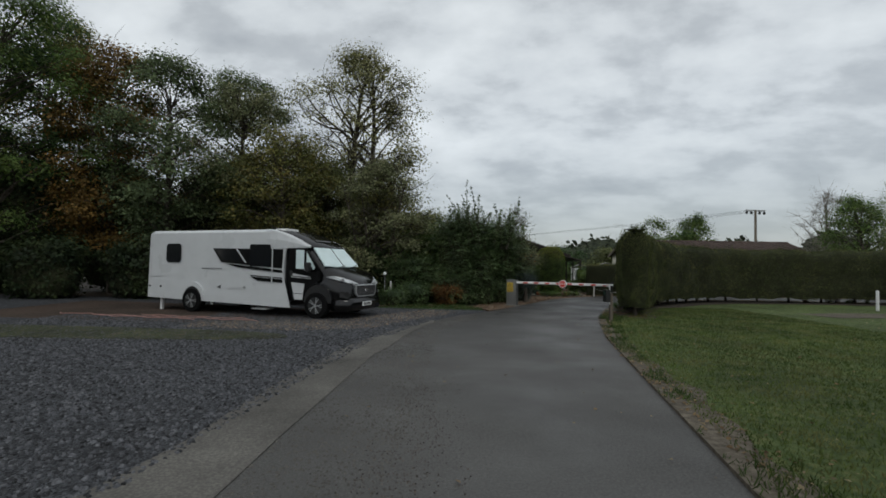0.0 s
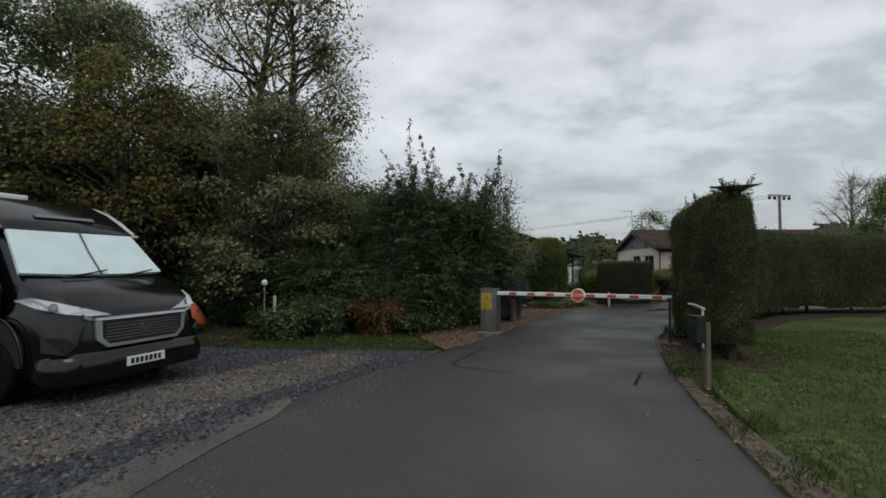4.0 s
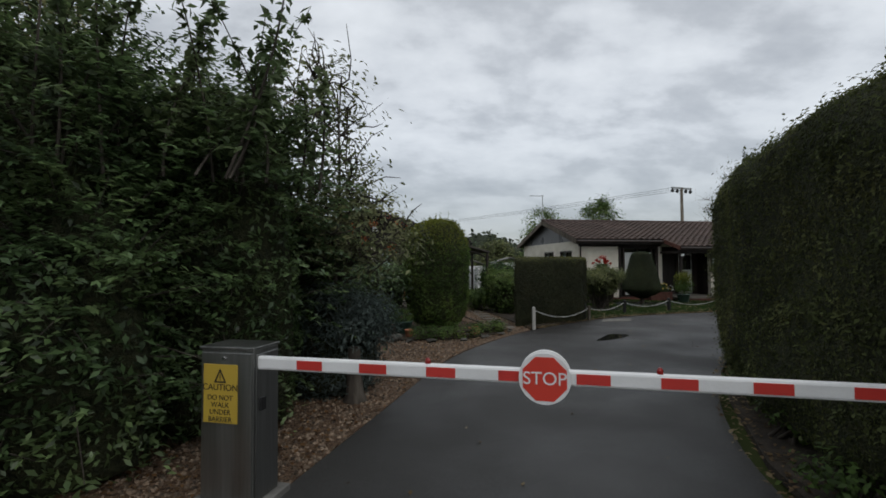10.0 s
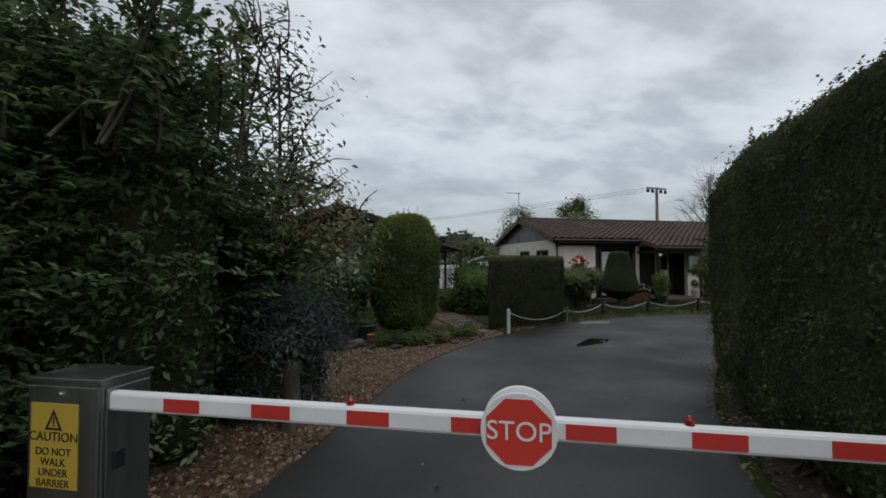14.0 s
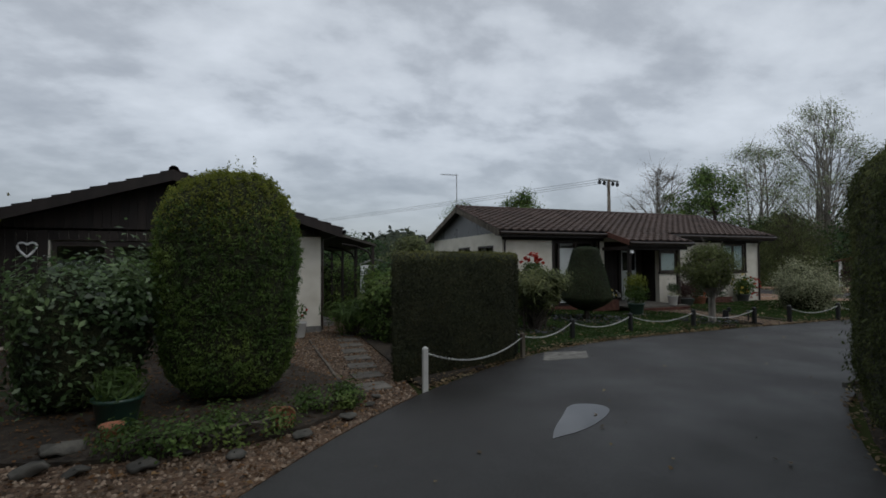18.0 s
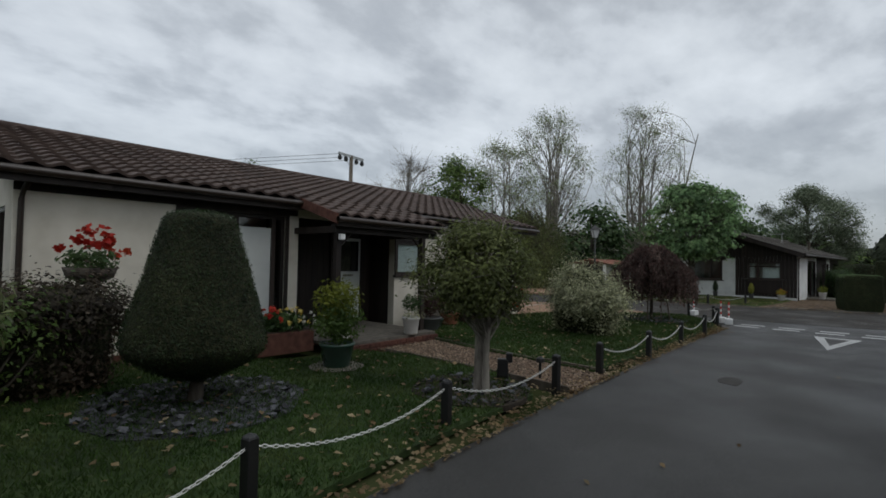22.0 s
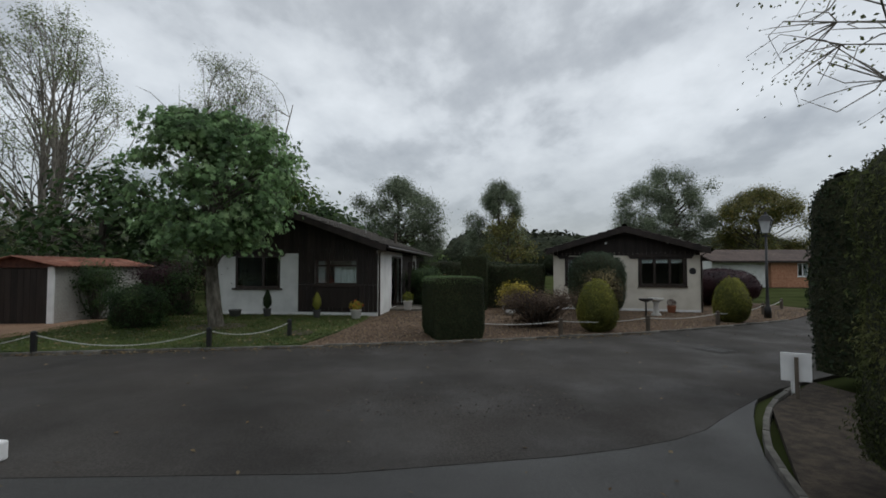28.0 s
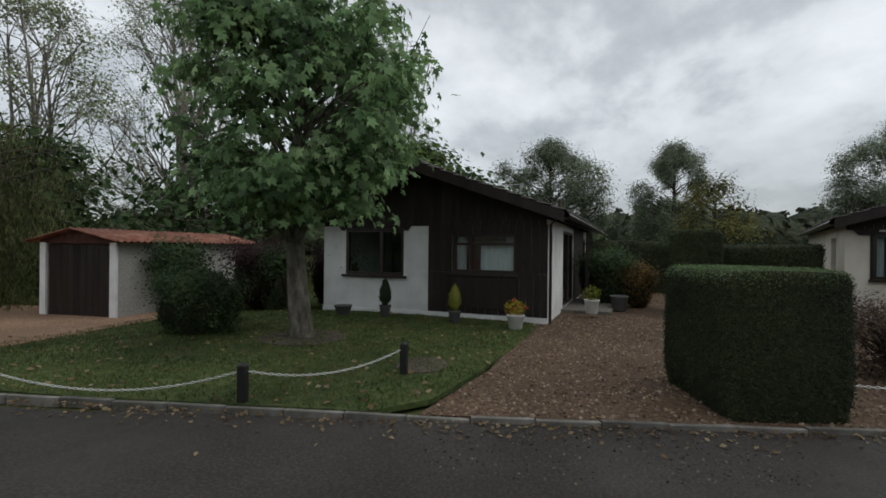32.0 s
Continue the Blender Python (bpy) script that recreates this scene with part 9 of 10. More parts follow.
    part("wash_wiper", turned([(0.02, 0), (0.02, 0.03)], 10), M["black_paint"], h).matrix_basis = pose(-0.005, -0.05, 1.1, 0, -90, 0)
    for s in (-1, 1):
        mesh_np("roof_rail", *tube_np([(0.4, s * 0.6, 1.88), (0.6, s * 0.6, 1.93), (2.2, s * 0.6, 1.92), (2.4, s * 0.6, 1.86)], 0.02, 6), M["mh_grey"], h)


parked_van()


def parked_car(x, y, rz, paint, label):
    ob = thing("parked_car", label, "car", (x, y, 0.0), rz)
    h = new("body"); h.parent = ob
    part("shell", lofted([(0.0, 0.72, 0.70, 0.45, 0.78), (0.1, 0.82, 0.80, 0.32, 0.92), (0.8, 0.86, 0.83, 0.25, 0.95), (3.0, 0.86, 0.83, 0.25, 0.92), (3.9, 0.82, 0.74, 0.26, 0.8), (4.1, 0.7, 0.6, 0.34, 0.66)]), M[paint], h, smooth=True)
    part("cabin", lofted([(0.15, 0.76, 0.58, 0.9, 1.3), (0.6, 0.8, 0.62, 0.9, 1.46), (2.0, 0.8, 0.62, 0.9, 1.48), (2.9, 0.8, 0.72, 0.9, 0.98)]), M["dark_glass"], h, "dark glasshouse", True)
    part("roof_panel", lofted([(0.4, 0.6, 0.56, 1.42, 1.47), (1.2, 0.63, 0.6, 1.45, 1.51), (2.05, 0.6, 0.56, 1.43, 1.48)]), M[paint], h, smooth=True)
    for s in (-1, 1):
        part("lamp", B(-0.02, 0.1, s * 0.62 - 0.12, s * 0.62 + 0.12, 0.68, 0.84, 0.02), M["lamp_red"], h)
        part("headlamp", B(3.95, 4.08, s * 0.5 - 0.13, s * 0.5 + 0.13, 0.6, 0.72, 0.02), M["lamp_clear"], h)
        for wx in (0.75, 3.3):
            wheel(h, wx, s * 0.76, 0.3, 0.2, s, M["galv"])
    for x0 in (0.35, 1.35, 2.25):
        for s in (-1, 1):
            mesh_np("pillar", *tube_np([(x0, s * 0.8, 0.93), (x0 + 0.1 * (x0 < 1) - 0.45 * (x0 > 2), s * 0.63, 1.45)], 0.03, 5), M[paint], h)


parked_car(28.6, 37.6, 70, "car_red", "red hatchback parked on the gravel drive")
parked_car(9.6, 42.5, 80, "car_silver", "silver car parked behind the gardens")

# ---- pots, ornaments and small things ----
def pot(name, label, x, y, z, r, h, material, plant=None, rz=0, category="plant pot"):
    ob = thing(name, label, category, (x, y, z), rz)
    part("pot", turned([(r * 0.7, 0), (r * 0.78, h * 0.1), (r * 0.97, h * 0.85), (r * 1.06, h * 0.9), (r * 1.06, h), (r * 0.92, h), (r * 0.88, h * 0.9)], 22), material, ob, smooth=True)
    part("soil", turned([(0.01, h * 0.86), (r * 0.9, h * 0.86), (0.01, h * 0.9)], 16), M["earth"], ob)
    return ob


def sprays(parent, seed, c, radii, leaf, n, size, aspect=0.5, name="foliage", droop=0.0, shell=0.6):
    """Leaves or petals in a rough ball, as a part."""
    rng = rng_of(seed)
    u = unit(rng.normal(size=(n, 3))) * rng.uniform(shell, 1, (n, 1)) * np.array(radii)
    at = np.array(c) + u
    return mesh_np(name, *leaf_np(rng, at, size, unit(u), 0.9, aspect, droop), leaf, parent)


def petals(parent, seed, c, radii, leaf, heads, per=16, size=0.035, head=0.035, name="flower", top=False):
    rng = rng_of(seed)
    for _ in range(heads):
        u = unit(rng.normal(size=3))
        if top:
            u[2] = abs(u[2])
        p = np.array(c) + u * np.array(radii)
        mesh_np(name, *leaf_np(rng, p + rng.normal(size=(per, 3)) * head * 0.32, size, np.tile(u, (per, 1)), 0.8, 0.9), leaf, parent)


rowan = tree("rowan", "small rowan with yellow berries arching over the drive", "tree", (3.85, 23.0, 0), 2.8, (0.95, 1.75, 2.7), M["bark"], M["l_hazel"], 269, 0.05, clumps=44, per=75, leaf_size=0.085, clump_r=0.3, aspect=0.42, twigs=1, sag=0.4)
petals(rowan, 270, (0.1, -0.1, 2.1), (0.75, 0.75, 0.3), M["f_orange"], 16, per=20, size=0.022, head=0.09, name="berry_cluster")
bush("pergola_climber", "yellowing climber over the pergola", (3.1, 28.75, 0.0), (0.6, 0.4, 0.5), M["l_autumn"], 271, clumps=16, per=110, leaf_size=0.085, clump_r=0.26, lift=2.0, flat=0.9)


# by bungalow B
def garden_bench():
    ob = thing("garden_bench", "varnished slatted bench with black iron ends against the wall", "bench", (5.75, 33.1, 0.05), 0)
    for x in (0.05, 1.38):
        e = new("iron_end"); e.parent = ob
        for y0, y1, z0, z1 in ((0.0, 0.05, 0, 0.62), (0.48, 0.53, 0, 0.85)):
            part("leg", B(x - 0.025, x + 0.025, y0, y1, z0, z1, 0.006), M["black_paint"], e)
        part("arm", B(x - 0.03, x + 0.03, 0.0, 0.5, 0.6, 0.64, 0.008), M["black_paint"], e)
    for k in range(5):
        part("seat_slat", B(0, 1.43, 0.02 + k * 0.09, 0.02 + k * 0.09 + 0.075, 0.42, 0.445, 0.006), M["bench_wood"], ob)
    for k in range(4):
        part("back_slat", B(0, 1.43, 0.465 + k * 0.012, 0.485 + k * 0.012, 0.5 + k * 0.095, 0.58 + k * 0.095, 0.005), M["bench_wood"], ob)


garden_bench()
p = pot("white_pot", "tall white pot with a small red-flowered rose", 7.72, 33.1, 0.01, 0.14, 0.36, M["stone_white"])
sprays(p, 1, (0, 0, 0.6), (0.16, 0.16, 0.2), M["l_mid"], 90, 0.07)
petals(p, 2, (0, 0, 0.62), (0.15, 0.15, 0.18), M["f_red"], 4)
p = pot("blue_pot", "glazed blue pot on the gravel", 6.85, 30.4, 0.05, 0.2, 0.27, M["pot_blue"])
p = pot("grey_bucket", "dark grey pot with a dead twiggy plant", 4.19, 27.25, 0.05, 0.15, 0.27, M["pot_grey"])
sprays(p, 3, (0, 0, 0.46), (0.18, 0.18, 0.24), M["l_brown"], 420, 0.06, 0.15, shell=0.2)
p = pot("green_pot", "dark green pot with strap leaves", 5.3, 27.65, 0.05, 0.22, 0.3, M["pot_green"])
sprays(p, 4, (0, 0, 0.38), (0.24, 0.24, 0.2), M["l_mid"], 240, 0.22, 0.1)
p = pot("terracotta_pot", "terracotta pot lying on its side among stones", 6.75, 27.05, 0.12, 0.11, 0.22, M["terracotta"])
p.matrix_basis = pose(6.75, 27.05, 0.15, 90, 0, 30)
p = pot("terracotta_pot", "small terracotta pot in the bed", 5.35, 27.15, 0.05, 0.1, 0.16, M["terracotta"])
bath = thing("bird_table", "white cast-stone bird bath with potted plant", "bird bath", (3.3, 31.9, 0.05))
part("pedestal", turned([(0.2, 0), (0.2, 0.06), (0.12, 0.1), (0.09, 0.3), (0.12, 0.45), (0.16, 0.5)], 20), M["stone_white"], bath, smooth=True)
part("bowl", turned([(0.1, 0.48), (0.3, 0.56), (0.32, 0.62), (0.28, 0.6)], 24), M["stone_white"], bath, smooth=True)
sprays(bath, 6, (0, 0, 0.74), (0.2, 0.2, 0.14), M["l_mid"], 160, 0.06)
lan = thing("stone_lantern", "small white stone lantern in the bed", "ornament", (3.57, 30.5, 0.05))
part("base", turned([(0.12, 0), (0.1, 0.2)], 4), M["stone_white"], lan)
part("roof", turned([(0.15, 0.2), (0.12, 0.24), (0.02, 0.38)], 4), M["stone_white"], lan)
rng = rng_of(77)
for k in range(8):
    s = thing("stepping_stone", "pale worn stepping slab in the gravel path", "paving slab", (8.1 + 0.09 * k, 28.2 + 0.68 * k, 0.0), rng.uniform(-8, 8), "stepping stones", kind="structure")
    part("slab", B(-0.22, 0.22, -0.19, 0.19, 0.0, 0.035, 0.01), M["slab"], s)
edging("path_edging", "dark timber edge along the gravel path", smooth_line([(7.75, 27.7), (7.75, 30), (7.9, 33.4)]), (0.04, -0.03, 0.05), M["timber"], 1.2)
for k, (x, y, s) in enumerate(((4.9, 26.65, 0.16), (5.25, 26.5, 0.12), (5.7, 26.4, 0.14), (6.4, 26.35, 0.1), (7.0, 26.6, 0.13), (7.5, 27.0, 0.12), (7.85, 27.35, 0.1), (5.0, 27.0, 0.2), (8.0, 27.65, 0.09), (6.0, 26.6, 0.1))):
    v, q = revolved_np([(0.2, 0), (0.9, 0.15), (1.0, 0.45), (0.75, 0.75), (0.1, 0.9)], 12)
    v = rough(v * np.array([s * 0.8, s * 0.62, s * 0.5]), s * 0.4, 8, k) + np.array([x, y, 0.03])
    tagged(mesh_np("rockery_stone", v, q, M["rock"], None, "mossy grey stone edging the bed", True), category="stone", group="rockery stones")


def pergola():
    ob = thing("pergola", "rustic timber pergola in front of the dark wall", "pergola", (-1.35, 31.35, 0.03))
    for x in (0.0, 1.5, 3.0):
        for y in (0.0, 1.8):
            part("post", B(x - 0.045, x + 0.045, y - 0.045, y + 0.045, 0, 2.0), M["dark_wood"], ob)
    for y in (0.0, 1.8):
        part("beam", B(-0.2, 3.2, y - 0.04, y + 0.04, 2.0, 2.1), M["dark_wood"], ob)
    for k in range(8):
        part("rafter", B(-0.1 + k * 0.44, -0.05 + k * 0.44, -0.25, 2.05, 2.1, 2.17), M["dark_wood"], ob)
    for k in range(7):
        part("lattice_bar", B(1.55 + k * 0.2, 1.58 + k * 0.2, 1.78, 1.8, 0.2, 1.7), M["dark_wood"], ob)
    for k in range(6):
        part("lattice_bar", B(1.55, 2.95, 1.76, 1.78, 0.3 + k * 0.25, 0.33 + k * 0.25), M["dark_wood"], ob)


pergola()
stump = thing("tree_stump", "weathered grey tree stump by the drive", "stump", (3.85, 22.35, 0.0))
v, q = revolved_np([(0.16, -0.02), (0.1, 0.12), (0.085, 0.4), (0.075, 0.66), (0.02, 0.68)], 14)
mesh_np("stump_wood", rough(v, 0.03, 5, 3), q, M["bark"], stump, smooth=True)
fence = thing("rail_fence", "low weathered rail fence behind the shrubs", "fence", (2.3, 23.6, 0.0), -25)
for k in range(3):
    part("fence_post", B(k * 0.9 - 0.05, k * 0.9 + 0.05, -0.05, 0.05, 0, 0.8), M["timber"], fence)
for z in (0.35, 0.65):
    part("rail", B(-0.05, 1.9, -0.07, -0.05, z, z + 0.1), M["timber"], fence)

# before bungalow A
p = pot("green_pot", "dark green glazed pot with a yellow-green shrub", 17.85, 33.2, 0.05, 0.25, 0.36, M["pot_green"])
sprays(p, 10, (0, 0, 0.66), (0.42, 0.42, 0.34), M["l_mid"], 1300, 0.085, 0.4, shell=0.2)
sprays(p, 11, (0, 0, 0.98), (0.38, 0.38, 0.36), M["l_lime"], 900, 0.08, 0.4, shell=0.3)
part("saucer", turned([(0.36, -0.01), (0.4, 0.015), (0.3, 0.02)], 20), M["slab"], p)
tr = thing("flower_trough", "red-brown trough filled with red and yellow begonias", "planter", (17.45, 34.75, 0.05), -5)
part("trough", B(-0.1, 0.95, -0.2, 0.2, 0.0, 0.36, 0.015), M["brick_red"], tr)
part("soil", B(-0.07, 0.92, -0.17, 0.17, 0.36, 0.37), M["earth"], tr)
sprays(tr, 12, (0.42, 0, 0.5), (0.52, 0.26, 0.22), M["l_dark"], 700, 0.09, 0.7, shell=0.3)
petals(tr, 13, (0.15, 0, 0.52), (0.3, 0.28, 0.24), M["f_red"], 12, head=0.06, size=0.05, top=True)
petals(tr, 14, (0.6, 0, 0.5), (0.32, 0.28, 0.24), M["f_yellow"], 12, head=0.05, size=0.04, top=True)
petals(tr, 15, (0.9, 0, 0.45), (0.15, 0.26, 0.22), M["f_white"], 12, head=0.04, size=0.04, top=True)
p = pot("pedestal_urn", "pale stone urn with a small clipped bush on the porch step", 20.35, 34.0, 0.18, 0.17, 0.34, M["stone_white"])
sprays(p, 16, (0, 0, 0.62), (0.22, 0.22, 0.18), M["l_dark"], 500, 0.05, 0.5, shell=0.4)
sprays(p, 17, (0, -0.08, 0.4), (0.28, 0.22, 0.12), M["l_var"], 160, 0.05)
p = pot("porch_pot", "grey pot with a white-flowered daisy bush", 18.75, 34.2, 0.18, 0.17, 0.3, M["stone_white"])
sprays(p, 18, (0, 0, 0.45), (0.28, 0.28, 0.2), M["l_mid"], 300, 0.06)
petals(p, 19, (0, 0, 0.47), (0.29, 0.29, 0.2), M["f_white"], 40, per=8, size=0.03, head=0.03)
p = pot("wide_pot", "wide dark pot with red spiky cordyline", 21.75, 34.75, 0.05, 0.32, 0.3, M["pot_grey"])
sprays(p, 20, (0, 0, 0.62), (0.38, 0.38, 0.4), M["l_red"], 420, 0.26, 0.07, shell=0.1)
p = pot("heather_pot", "low pot of brown heather by the wall", 22.1, 34.9, 0.05, 0.26, 0.22, M["pot_green"])
sprays(p, 21, (0.05, -0.1, 0.62), (0.66, 0.42, 0.62), M["l_brown"], 2600, 0.06, 0.2, shell=0.1)
p = pot("begonia_pot", "pot of red begonias with dark leaves", 22.9, 35.0, 0.05, 0.25, 0.28, M["terracotta"])
sprays(p, 22, (0, 0, 0.6), (0.55, 0.36, 0.45), M["l_dark"], 800, 0.09, 0.7, shell=0.3)
petals(p, 23, (0.1, -0.05, 0.66), (0.5, 0.36, 0.42), M["f_orange"], 14, head=0.06, size=0.05)
p = pot("begonia_pot", "pot of yellow and red begonias under the window", 25.5, 35.05, 0.05, 0.25, 0.3, M["pot_grey"])
sprays(p, 24, (0.1, 0, 0.62), (0.66, 0.32, 0.5), M["l_mid"], 800, 0.09, 0.7, shell=0.3)
petals(p, 25, (-0.25, -0.08, 0.7), (0.36, 0.3, 0.42), M["f_yellow"], 13, head=0.06, size=0.05)
petals(p, 26, (0.48, -0.08, 0.6), (0.32, 0.28, 0.44), M["f_red"], 22, head=0.06, size=0.05)


def wall_basket():
    ob = thing("hanging_basket", "hanging basket of red and yellow flowers on the cream wall", "hanging basket", (23.6, 35.2, 1.76), -2.3)
    part("basket", turned([(0.05, -0.25), (0.16, -0.2), (0.22, -0.05), (0.22, 0)], 18), M["bark"], ob, smooth=True)
    part("bracket", B(-0.01, 0.01, 0.0, 0.26, 0.25, 0.27), M["black_paint"], ob)
    mesh_np("hanger", *join_np([tube_np([(0, 0.02, 0.27), (0.2 * math.cos(a), 0.2 * math.sin(a), 0.0)], 0.004, 4) for a in (0, 2.1, 4.2)]), M["black_paint"], ob)
    sprays(ob, 27, (0, -0.05, -0.08), (0.56, 0.34, 0.42), M["l_dark"], 2300, 0.085, 0.6, shell=0.3)
    petals(ob, 28, (-0.14, -0.12, 0.02), (0.42, 0.3, 0.42), M["f_red"], 13, head=0.1, size=0.075)
    petals(ob, 29, (0.36, -0.12, -0.04), (0.18, 0.26, 0.24), M["f_yellow"], 8, head=0.055, size=0.045)


wall_basket()


def fan_trellis():
    ob = thing("fan_trellis", "black fan trellis in a brick planter against the wall", "trellis", (24.0, 35.05, 0.05), -2.3)
    for i in range(9):
        part("planter_brick", B(-0.55 + i * 0.125, -0.55 + i * 0.125 + 0.115, -0.22, -0.12, 0.0, 0.075, 0.004), M["brick_red"], ob)
        part("planter_brick", B(-0.6 + i * 0.125, -0.6 + i * 0.125 + 0.115, -0.22, -0.12, 0.085, 0.16, 0.004), M["brick_red"], ob)
        part("planter_brick", B(-0.55 + i * 0.125, -0.55 + i * 0.125 + 0.115, -0.22, -0.12, 0.17, 0.245, 0.004), M["brick_red"], ob)
    part("soil", B(-0.58, 0.56, -0.12, 0.16, 0.0, 0.22), M["earth"], ob)
    for k in range(8):
        f = k / 3.5 - 1
        mesh_np("upright_bar", *tube_np([(0.3 * f, 0.1, 0.28), (0.86 * f, 0.1, 1.3 - 0.14 * f * f)], 0.021, 4), M["black_paint"], ob)
    for r in (0.12, 0.3, 0.48, 0.66, 0.84, 0.99):
        pts = [((0.3 + 0.56 * r) * f, 0.09, 0.28 + (1.02 - 0.14 * f * f) * r) for f in np.linspace(-1, 1, 8)]
        mesh_np("cross_bar", *tube_np(pts, 0.019, 4), M["black_paint"], ob)
    sprays(ob, 30, (0, 0, 0.33), (0.55, 0.16, 0.14), M["l_dark"], 400, 0.06)


fan_trellis()
bas = thing("flower_stand", "stand of red flowers rising from a dark shrub", "flower stand", (15.25, 35.0, 0.05))
part("stand_post", turned([(0.05, 0), (0.05, 1.25)], 8), M["timber"], bas)
part("stand_bowl", turned([(0.08, 1.2), (0.26, 1.3), (0.3, 1.42), (0.26, 1.4)], 18), M["bark"], bas, smooth=True)
sprays(bas, 31, (0, 0, 1.5), (0.36, 0.36, 0.2), M["l_dark"], 400, 0.08, 0.6, shell=0.3)
petals(bas, 32, (0, 0, 1.6), (0.42, 0.36, 0.3), M["f_red"], 12, head=0.1, size=0.085, top=True)
sprays(bas, 33, (-0.05, -0.1, 0.75), (0.5, 0.4, 0.7), M["l_dark"], 2200, 0.065, shell=0.2)
p = pot("strap_pot", "dark pot with arching white-edged leaves", 12.2, 33.0, 0.05, 0.2, 0.26, M["pot_grey"])
sprays(p, 34, (0, 0, 0.38), (0.34, 0.34, 0.2), M["l_var"], 160, 0.22, 0.12)
orn = thing("animal_ornament", "black metal animal ornament by the little tree", "ornament", (18.85, 30.95, 0.06), 30)
orn.scale = (0.8, 0.8, 0.8)
bm = bmesh.new()
for s in ((-0.06, 0.06, -0.09, 0.09, 0.05, 0.36), (-0.05, 0.05, -0.16, -0.05, 0.3, 0.46), (-0.04, 0.04, 0.06, 0.1, 0.0, 0.2), (-0.04, 0.04, -0.1, -0.06, 0.0, 0.2)):
    cube(bm, *s, 0.02)
part("figure", bm, M["black_paint"], orn)
lg = thing("garden_light", "small black bollard light by the path", "garden light", (19.35, 30.65, 0.05))
part("stem", turned([(0.02, 0), (0.02, 0.22)], 8), M["black_paint"], lg)
part("hood", turned([(0.06, 0.22), (0.05, 0.27), (0.01, 0.3)], 12), M["black_paint"], lg)
for k in range(3):
    st = thing("shrub_stem", "bare stem under the round-headed shrub", "stem", (13.05 + 0.3 * (k - 1), 31.65 + 0.12 * (k % 2), 0.06), 0, "stems of the round-headed shrub")
    part("stem", turned([(0.03, 0), (0.025, 0.7)], 7), M["bark"], st)

# sheds behind bungalow A
for x, y, w, d, h, m, lab in ((12.9, 48.6, 1.6, 1.5, 1.6, "white_paint", "pale corrugated garden shed"), (15.2, 48.4, 2.2, 1.6, 1.8, "white_paint", "low pale greenhouse roof")):
    sh = thing("garden_shed", lab + " behind the gardens", "shed", (x, y, 0.0), -10)
    part("shed_wall", B(0, w, 0, d, 0, h), M[m], sh)
    part("shed_roof", extrude_xz([(-0.1, h), (w / 2, h + 0.35), (w + 0.1, h), (w + 0.1, h + 0.05), (w / 2, h + 0.42), (-0.1, h + 0.05)], -0.1, d + 0.1), M["concrete"], sh)
    part("shed_door", B(0.3, 1.0, -0.02, 0.0, 0.05, h - 0.2), M["galv"], sh)

# before bungalows C and D
for k, (x, y, h) in enumerate(((43.05, 32.2, 0.55), (42.6, 30.5, 0.5))):
    p = pot("conifer_pot", "dark pot with a slim dwarf conifer", x, y, 0.05, 0.13, 0.26, M["pot_grey"])
    rng = rng_of(400 + k)
    v, q = revolved_np([(0.03, 0.24), (0.13, 0.4), (0.12, 0.6), (0.05, 0.26 + h), (0.01, 0.32 + h)], 14)
    mesh_np("conifer", *join_np([(v, q), surface_leaves(rng, v, q, 2500, 0.035)]), M["l_hedge_dark" if k == 0 else "l_yew_gold"], p)
p = pot("white_pot", "white pot with a yellow-leaved plant", 42.2, 29.2, 0.05, 0.17, 0.28, M["stone_white"])
sprays(p, 40, (0, 0, 0.42), (0.26, 0.24, 0.16), M["l_gold"], 260, 0.06)
petals(p, 41, (0, 0, 0.42), (0.24, 0.24, 0.16), M["f_orange"], 8)
p = pot("stone_urn", "white stone urn with pale flowers on the step", 44.4, 27.6, 0.12, 0.17, 0.34, M["stone_white"])
sprays(p, 42, (0, 0, 0.48), (0.22, 0.22, 0.2), M["l_lime"], 260, 0.06)
p = pot("stone_bowl", "grey stone bowl by the wall", 43.1, 33.25, 0.05, 0.2, 0.22, M["pot_grey"])
p = pot("grey_bucket", "dark tub on the patio", 45.9, 26.8, 0.03, 0.22, 0.4, M["pot_grey"])
bt = thing("bird_bath", "white stone bird bath on the gravel", "bird bath", (42.9, 19.1, 0.03))
part("pedestal", turned([(0.18, 0), (0.16, 0.06), (0.09, 0.12), (0.08, 0.4), (0.13, 0.49)], 20), M["stone_white"], bt, smooth=True)
part("bowl", turned([(0.1, 0.48), (0.24, 0.54), (0.26, 0.61), (0.22, 0.58)], 22), M["stone_white"], bt, smooth=True)
sd = thing("bird_feeder", "black dish on a thin stand", "bird feeder", (41.1, 20.35, 0.03))
part("stand", turned([(0.1, 0), (0.025, 0.04), (0.025, 0.6)], 10), M["black_paint"], sd)
part("dish", turned([(0.05, 0.6), (0.2, 0.66), (0.21, 0.7), (0.17, 0.68)], 16), M["black_paint"], sd)
p = pot("terracotta_pot", "terracotta pot with a red plant by the wall", 43.9, 18.0, 0.03, 0.16, 0.26, M["terracotta"])
sprays(p, 43, (0, 0, 0.36), (0.18, 0.18, 0.14), M["l_red"], 160, 0.06)
p = pot("tub", "dark wooden tub under the yellow shrub", 44.0, 23.75, 0.03, 0.3, 0.36, M["bark"])
sw = thing("swan_planter", "white swan-shaped planter on the gravel", "planter", (43.3, 24.08, 0.03), 60)
